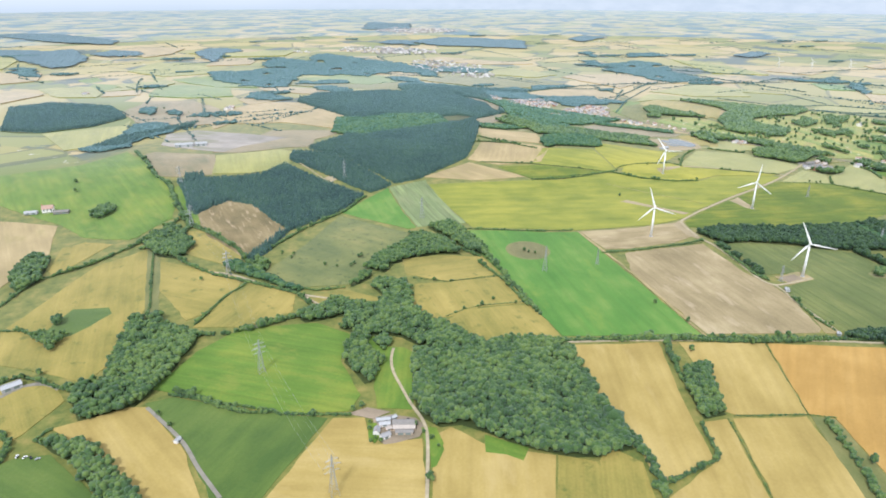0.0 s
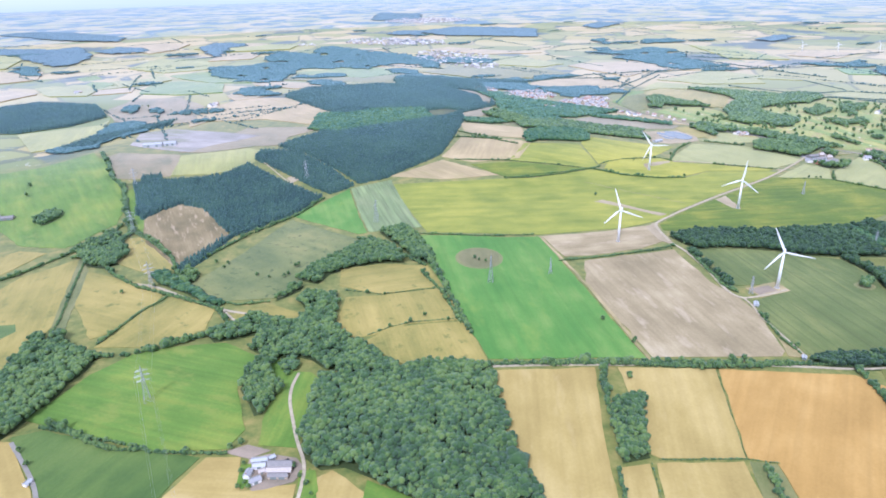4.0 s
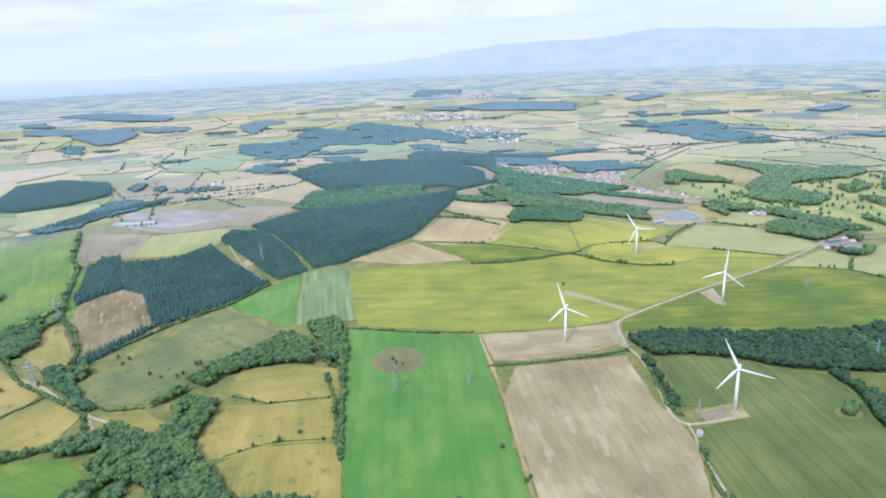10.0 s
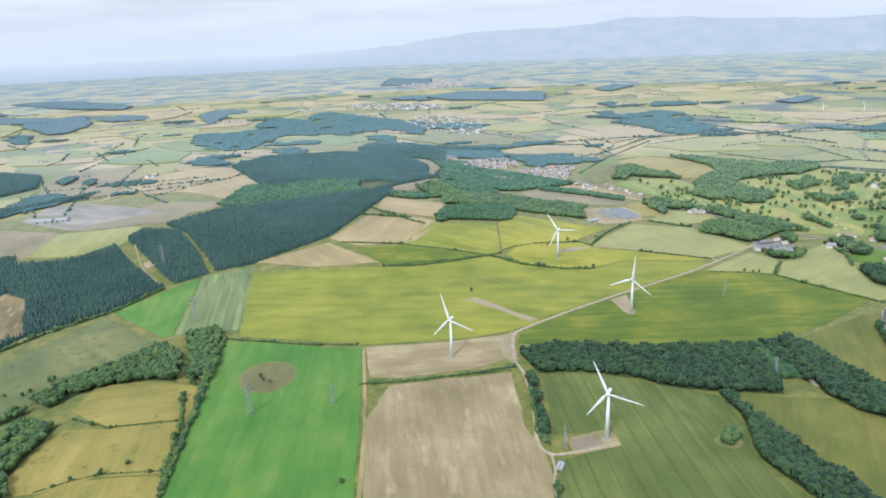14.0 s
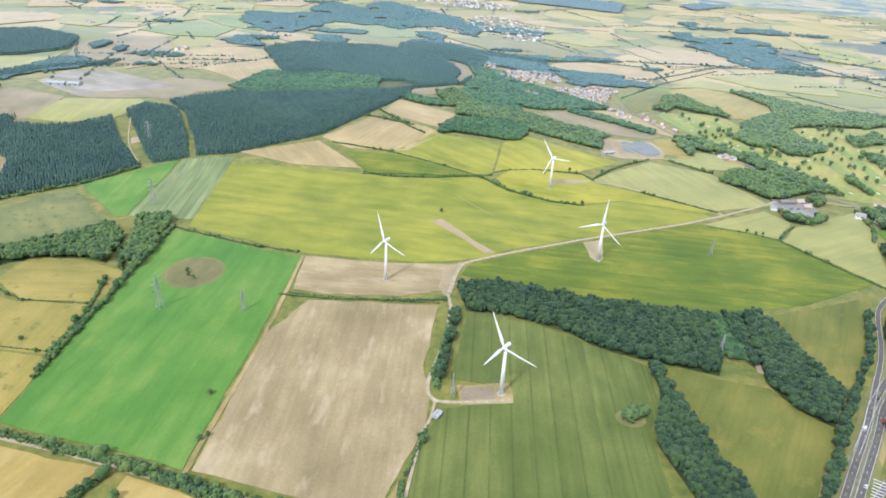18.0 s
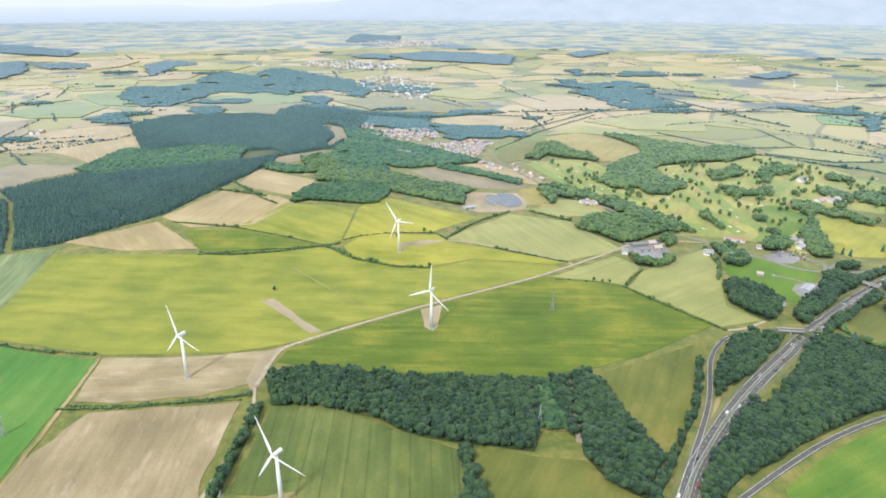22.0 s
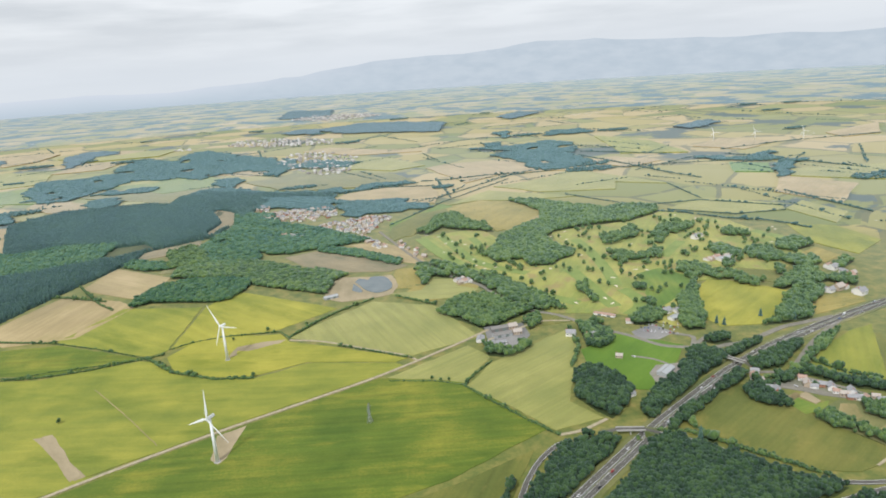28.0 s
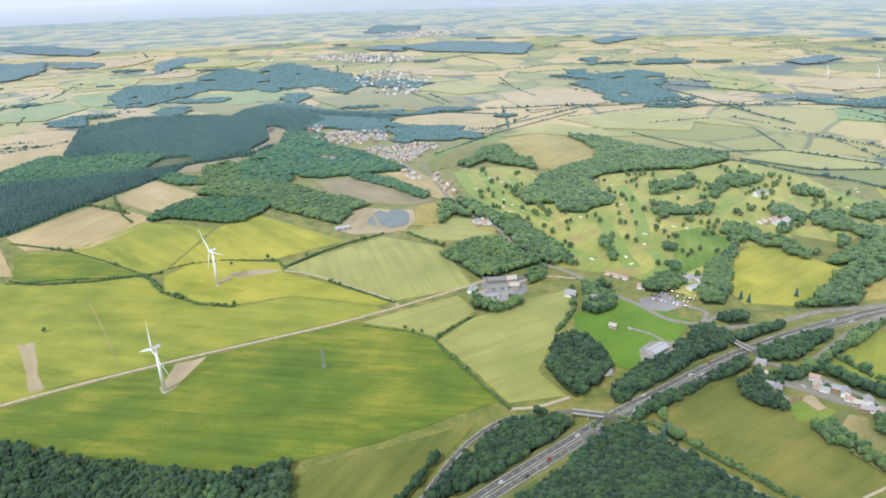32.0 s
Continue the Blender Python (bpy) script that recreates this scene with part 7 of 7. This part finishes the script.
for x, y in [(657, 323)]:
    put(shed(24, 12, 4.5, 2.0, M_SHEET, M_SHEET, "grey-roofed barn standing in a stone yard"), x, y, 38)
put(shed(26, 11, 5, 2.0, M_GREYSHEET, M_GREYSHEET, "large grey-roofed farm shed in the farmyard"), 498, 508, 5)
put(shed(27, 11, 4.5, 2.0, M_GREYSHEET, M_SHEET, "long grey-roofed farm shed with pale walls"), 497, 487, 5)
put(shed(16, 10, 4, 1.8, M_SLATE, M_RENDER, "slate-roofed farm outbuilding with white walls"), 464, 481, 70)
put(shed(16, 9, 4, 1.8, M_SLATE, M_RENDER, "white farm outbuilding with a slate roof"), 488, 462, 5)
put(shed(32, 7, 3.2, 1.6, M_TILE, M_RENDER, "long low building with a red tiled roof"), 660, 512, -42)
put(shed(8, 5, 2.8, 1.2, M_SHEET, M_SHEET, "small white substation hut beside the track", 1), -56, -33, 60, 0.7)
put(shed(6, 4, 2.6, 1.0, M_SHEET, M_TIMBER, "small hut at the field gate", 1), -86, -147, 50)
put(shed(20, 6.5, 3.6, 1.8, M_GREYSHEET, M_GREYSHEET, "grey cement-roofed farm shed beside a yard"), -617, -173, -14)
put(shed(20, 6.0, 3.4, 1.7, M_BROWN, M_STONEWALL, "brown-roofed stone byre beside a yard"), -618, -180, -14)
put(shed(16, 4.5, 3, 1.2, M_GREYSHEET, M_STONEWALL, "grey-roofed stone byre along the field edge"), -619, -186, -14)
put(shed(13, 5, 3, 1.2, M_SHEET, M_SHEET, "white-roofed farm shed beside a yard"), -634, -163, -5)
put(shed(5, 4, 2.8, 1.1, M_SHEET, M_SHEET, "small white shed by the yard"), -624, -162, 20)
put(shed(10, 5, 3.2, 1.4, M_SHEET, M_RENDER, "pale farm building at a yard", 1), -634, -170, -8)
put(shed(9, 5.5, 3.6, 1.8, M_SLATE, M_RENDER, "white farmhouse wing with a slate roof", 1), -637, -187, 20)
put(shed(5, 4, 2.8, 1.2, M_BROWN, M_STONEWALL, "small brown-roofed outhouse at a yard", 1), -632, -177, 8)
put(shed(6, 4, 2.8, 1.2, M_SHEET, M_RENDER, "small white hut beside the lane", 1), -817, -143, 60)
put(shed(18, 10, 4, 1.8, M_SHEET, M_RENDER, "white building beside the golf course"), 748, 470, 25)
put(shed(18, 12, 4, 1.8, M_SLATE, M_RENDER, "white club building with a slate roof"), 768, 494, 20)
put(shed(30, 16, 5, 2.4, M_SHEET, M_RENDER, "white clubhouse among trees"), 967, 691, 10)
put(shed(26, 12, 4, 2.0, M_TILE, M_RENDER, "red-roofed clubhouse among golf trees"), 944, 700, 20)
put(shed(24, 10, 4, 1.8, M_SHEET, M_SHEET, "white shed beside the ponds"), 258, 729, 20)
put(shed(40, 20, 6, 2.4, M_SHEET, M_SHEET, "white industrial shed at the stone yard"), -955, 1046, 0)
put(shed(26, 20, 6, 2.4, M_SHEET, M_SHEET, "short white industrial shed at the stone yard"), -915, 1048, 0)
put(shed(18, 10, 4, 1.8, M_SHEET, M_SHEET, "white barn at the field edge"), -986, -11, 30)
put(shed(20, 10, 4, 2.0, M_SHEET, M_SHEET, "white farm shed among green fields"), -1137, 576, 0)
put(shed(24, 12, 4, 2.0, M_GREYSHEET, M_GREYSHEET, "grey farm shed among green fields"), -1086, 568, 0)

# ---- vehicles ----
M_TYRE = plain("black_rubber", (0.02, 0.02, 0.02), 0.8)
PAINTS = [plain("white_car_paint", (0.8, 0.8, 0.8), 0.25, 0, 0.02), plain("silver_car_paint", (0.5, 0.52, 0.54), 0.3, 0.3, 0.02), plain("red_car_paint", (0.42, 0.03, 0.03), 0.3, 0, 0.02),
          plain("black_car_paint", (0.03, 0.03, 0.035), 0.25, 0, 0.02), plain("blue_car_paint", (0.05, 0.12, 0.33), 0.3, 0, 0.02)]
NAMES = ["white", "silver", "red", "black", "blue"]


def car(paint, van=False):
    top = new("van" if van else "car")
    tagged(top, NAMES[paint] + (" van on tarmac" if van else " car on tarmac"), "van" if van else "car", "cars")
    long, high = (5.6, 2.2) if van else (4.3, 0.95)
    bm = bmesh.new()
    box(bm, (long, 1.85, high - 0.3), pose(0, 0, 0.3 + (high - 0.3) / 2))
    bmesh.ops.bevel(bm, geom=bm.edges[:], offset=0.15, segments=2, affect="EDGES")
    part("body", bm, PAINTS[paint], top)
    bm = bmesh.new()
    vs = box(bm, (2.4, 1.6, 0.55), pose(-0.2, 0, high + 0.22)) if not van else box(bm, (0.5, 1.7, 0.7), pose(long / 2 - 0.1, 0, 1.7))
    for v in vs:
        if v.co.z > high + 0.2 and not van:
            v.co.x, v.co.y = v.co.x * 0.7, v.co.y * 0.85
    part("windows", bm, M_GLASS, top)
    if not van:
        bm = bmesh.new()
        box(bm, (1.5, 1.3, 0.06), pose(-0.17, 0, high + 0.52))
        part("roof", bm, PAINTS[paint], top)
    for x in (-1, 1):
        for y in (-1, 1):
            bm = bmesh.new()
            tube(bm, 0.33, 0.33, (x * long * 0.31, y * 0.78, 0.33), (x * long * 0.31, y * 0.96, 0.33), 12)
            part("wheel", bm, M_TYRE, top)
    return top


fleet = {}


def park(paint, x, y, turn, van=False, z=0.85):
    m = pose(x, y, z, 0, 0, turn)
    if (paint, van) in fleet:
        copy_thing(fleet[paint, van], m)
    else:
        fleet[paint, van] = car(paint, van)
        fleet[paint, van].matrix_world = m


g = np.random.RandomState(5)
step = np.hypot(*np.diff(MWAY, axis=0).T)
run = np.r_[0, np.cumsum(step)]
for s in (-1, 1):
    at = 2300.0
    while at < run[-1] - 900:
        k = int(np.searchsorted(run, at)) - 1
        d = (MWAY[k + 1] - MWAY[k]) / step[k]
        p = MWAY[k] + d * (at - run[k]) + np.array([-d[1], d[0]]) * (s * 4.4 + g.choice([-1.5, 1.5]))
        park(int(g.choice([0, 0, 0, 1, 2, 3, 4])), p[0], p[1], math.degrees(math.atan2(d[1], d[0])) + (0 if s < 0 else 180), bool(g.uniform() > 0.75))
        at += g.uniform(28, 110)
for k in range(44):
    u, v = k % 11, k // 11
    if g.uniform() > 0.18:
        park(int(g.choice([0, 0, 1, 1, 2, 3, 4])), 684 + u * 4.2 + v * 5.5, 455 - u * 2.4 + v * 9.5 - 10, 60 + g.uniform(-3, 3))
for x, y in [(752, 480), (760, 474), (795, 262), (800, 256), (776, 252), (828, 216), (832, 213), (836, 211), (840, 209), (845, 205), (-612, -168), (-640, -172), (-941, -131), (-936, -133), (-948, -128), (-930, -136), (640, 372)]:
    park(int(g.choice([0, 0, 1, 3])), x, y, g.uniform(0, 180))


# ---- power line pylons ----
def pylon(high):
    top = new("pylon")
    tagged(top, "grey steel lattice power pylon with three cross-arms", "pylon", "power pylons")
    k = high / 40

    def half(z):
        return k * (3.6 - 2.9 * min(1, z / (30 * k)) ** 0.8) if z < 30 * k else 0.7 * k - 0.55 * k * (z - 30 * k) / (10 * k)
    levels = [0, 6 * k, 11 * k, 15.5 * k, 19 * k, 22 * k, 25 * k, 28 * k, 31 * k, 34 * k, 37 * k, 40 * k]
    for sx, sy in ((1, 1), (1, -1), (-1, 1), (-1, -1)):
        bm = bmesh.new()
        rings = [[bm.verts.new((sx * half(z) + 0.18 * c, sy * half(z) + 0.18 * s, z)) for c, s in ((1, 0), (0, 1), (-1, 0), (0, -1))] for z in levels]
        for a, b in zip(rings, rings[1:]):
            for j in range(4):
                bm.faces.new((a[j], a[(j + 1) % 4], b[(j + 1) % 4], b[j]))
        part("leg", bm, M_STEEL, top)
    bm = bmesh.new()
    for a, b in zip(levels, levels[1:]):
        p, q = half(a), half(b)
        for s in (-1, 1):
            for c, d in (((p, s * p), (-q, s * q)), ((-p, s * p), (q, s * q)), ((s * p, p), (s * q, -q)), ((s * p, -p), (s * q, q))):
                tube(bm, 0.1, 0.1, (*c, a), (*d, b), 3)
    part("bracing", bm, M_STEEL, top)
    for z, w in ((24, 6.2), (29.5, 7.6), (35, 5.4)):
        for s in (-1, 1):
            bm = bmesh.new()
            for y in (-0.6, 0.6):
                tube(bm, 0.14, 0.12, (0, y * k, z * k), (s * w * k, 0, z * k), 4)
                tube(bm, 0.12, 0.1, (0, y * k, (z + 2) * k), (s * w * k, 0, z * k), 4)
            arm = part("cross_arm", bm, M_STEEL, top)
            bm = bmesh.new()
            tube(bm, 0.14, 0.14, (s * w * k, 0, z * k), (s * w * k, 0, (z - 2.2) * k), 6)
            part("insulator", bm, M_GLASS, arm)
    return top


tall = pylon(40)
tall.matrix_world = pose(-345, 114, 0, 0, 0, 65)
for x, y, r in [(-847, 438, 15), (-742, -48, 15), (-690, -245, 15), (-579, 656, 40), (-781, 213, 15), (-912, 693, 15), (-460, 380, 50)]:
    copy_thing(tall, pose(x, y, 0, 0, 0, r))
low = pylon(25)
low.matrix_world = pose(-43, -6, 0.5, 0, 0, 80)
for x, y, r in [(-260, 117, 70), (224, 76, 80), (300, 306, 60)]:
    copy_thing(low, pose(x, y, 0, 0, 0, r))


def wires(ends, label):
    for (x0, y0), (x1, y1) in zip(ends, ends[1:]):
        a, b = np.array([x0, y0], float), np.array([x1, y1], float)
        d = (b - a) / np.hypot(*(b - a))
        top = tagged(new("power_line"), label, "power line")
        for z, w in ((21.8, 6.2), (27.3, 7.6), (32.8, 5.4)):
            for s in (-1, 1):
                o = np.array([-d[1], d[0]]) * w * s
                bm = bmesh.new()
                pts = risen([(*(a + (b - a) * t + o), z - 4 * 7 * t * (1 - t)) for t in np.linspace(0, 1, 13)])
                rings = [[bm.verts.new((p[0] + 0.03 * u, p[1] + 0.03 * u, p[2] + 0.03 * v)) for u, v in ((0, 1), (0.8, -0.6), (-0.8, -0.6))] for p in pts]
                for p, q in zip(rings, rings[1:]):
                    for j in range(3):
                        bm.faces.new((p[j], p[(j + 1) % 3], q[(j + 1) % 3], q[j]))
                part("cable", bm, M_STEEL, top)


wires([(-690, -245), (-742, -48), (-781, 213), (-847, 438), (-912, 693)], "sagging power cables between steel pylons")
# blue direction sign beside the slip road
sign = tagged(new("road_sign"), "blue direction sign on two posts beside the carriageway", "sign")
sign.matrix_world = pose(274, -64, 0.5, 0, 0, 40)
bm = bmesh.new()
box(bm, (4.2, 0.14, 3.0), pose(0, 0, 3.4))
panel = part("panel", bm, plain("blue_sign_face", (0.02, 0.16, 0.55), 0.4, 0, 0.03), sign)
for z, w in ((4.2, 2.6), (3.4, 3.0), (2.7, 2.2)):
    bm = bmesh.new()
    box(bm, (w, 0.04, 0.3), pose(0, -0.1, z))
    part("lettering_bar", bm, M_LINE, panel, "white bar of lettering")
for x in (-1.4, 1.4):
    bm = bmesh.new()
    tube(bm, 0.09, 0.09, (x, 0.12, 0), (x, 0.12, 4.6), 8)
    part("post", bm, M_STEEL, sign)


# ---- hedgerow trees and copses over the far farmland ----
def far_trees():
    g = np.random.RandomState(11)
    at = []
    for k in range(240):
        a, r = radians(g.uniform(-32, 62)), 1400 * (5200 / 1400) ** g.uniform()
        x, y = MID[0] + r * math.sin(a) * 1.05, MID[1] + r * math.cos(a)
        if math.hypot(x - 0, y - 250) < 1350 and not (math.hypot(x, y - 250) > 1150 and g.uniform() > 0.6):
            continue
        if math.hypot(x - 750, y - 750) < 620:
            continue
        turn, long = radians(g.choice([20, 110]) + g.normal(0, 14)), g.uniform(80, 460)
        n = int(long / 5)
        for j in range(n):
            if g.uniform() > 0.25:
                u = (j / n - 0.5) * long
                at.append((x + u * math.cos(turn) + g.normal(0, 2), y + u * math.sin(turn) + g.normal(0, 2), g.uniform(1.6, 3.2) * (1 + (g.uniform() > 0.93))))
        if g.uniform() > 0.75:
            w = g.uniform(15, 45)
            for j in range(int(w * 3)):
                q, e = g.uniform(0, 6.28), g.uniform() ** 0.5 * w
                at.append((x + e * 2.2 * math.cos(q), y + e * math.sin(q), g.uniform(4, 6.5)))
    at = np.array(at)
    size = np.c_[at[:, 2], at[:, 2], at[:, 2] * 0.85]
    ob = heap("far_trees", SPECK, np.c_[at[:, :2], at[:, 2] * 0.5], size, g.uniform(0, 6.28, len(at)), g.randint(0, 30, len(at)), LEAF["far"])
    tagged(ob, "hedgerow trees and copses over distant fields", "trees", kind="stuff")


far_trees()

# ---- what stands on the rise ----
for ob in [o for o in scene.objects if o.parent is None and o.type in {"EMPTY", "MESH"} and o.location.length > 0]:
    m = ob.matrix_basis.copy()
    m.translation = Vector(risen([m.translation])[0])
    ob.matrix_basis = m
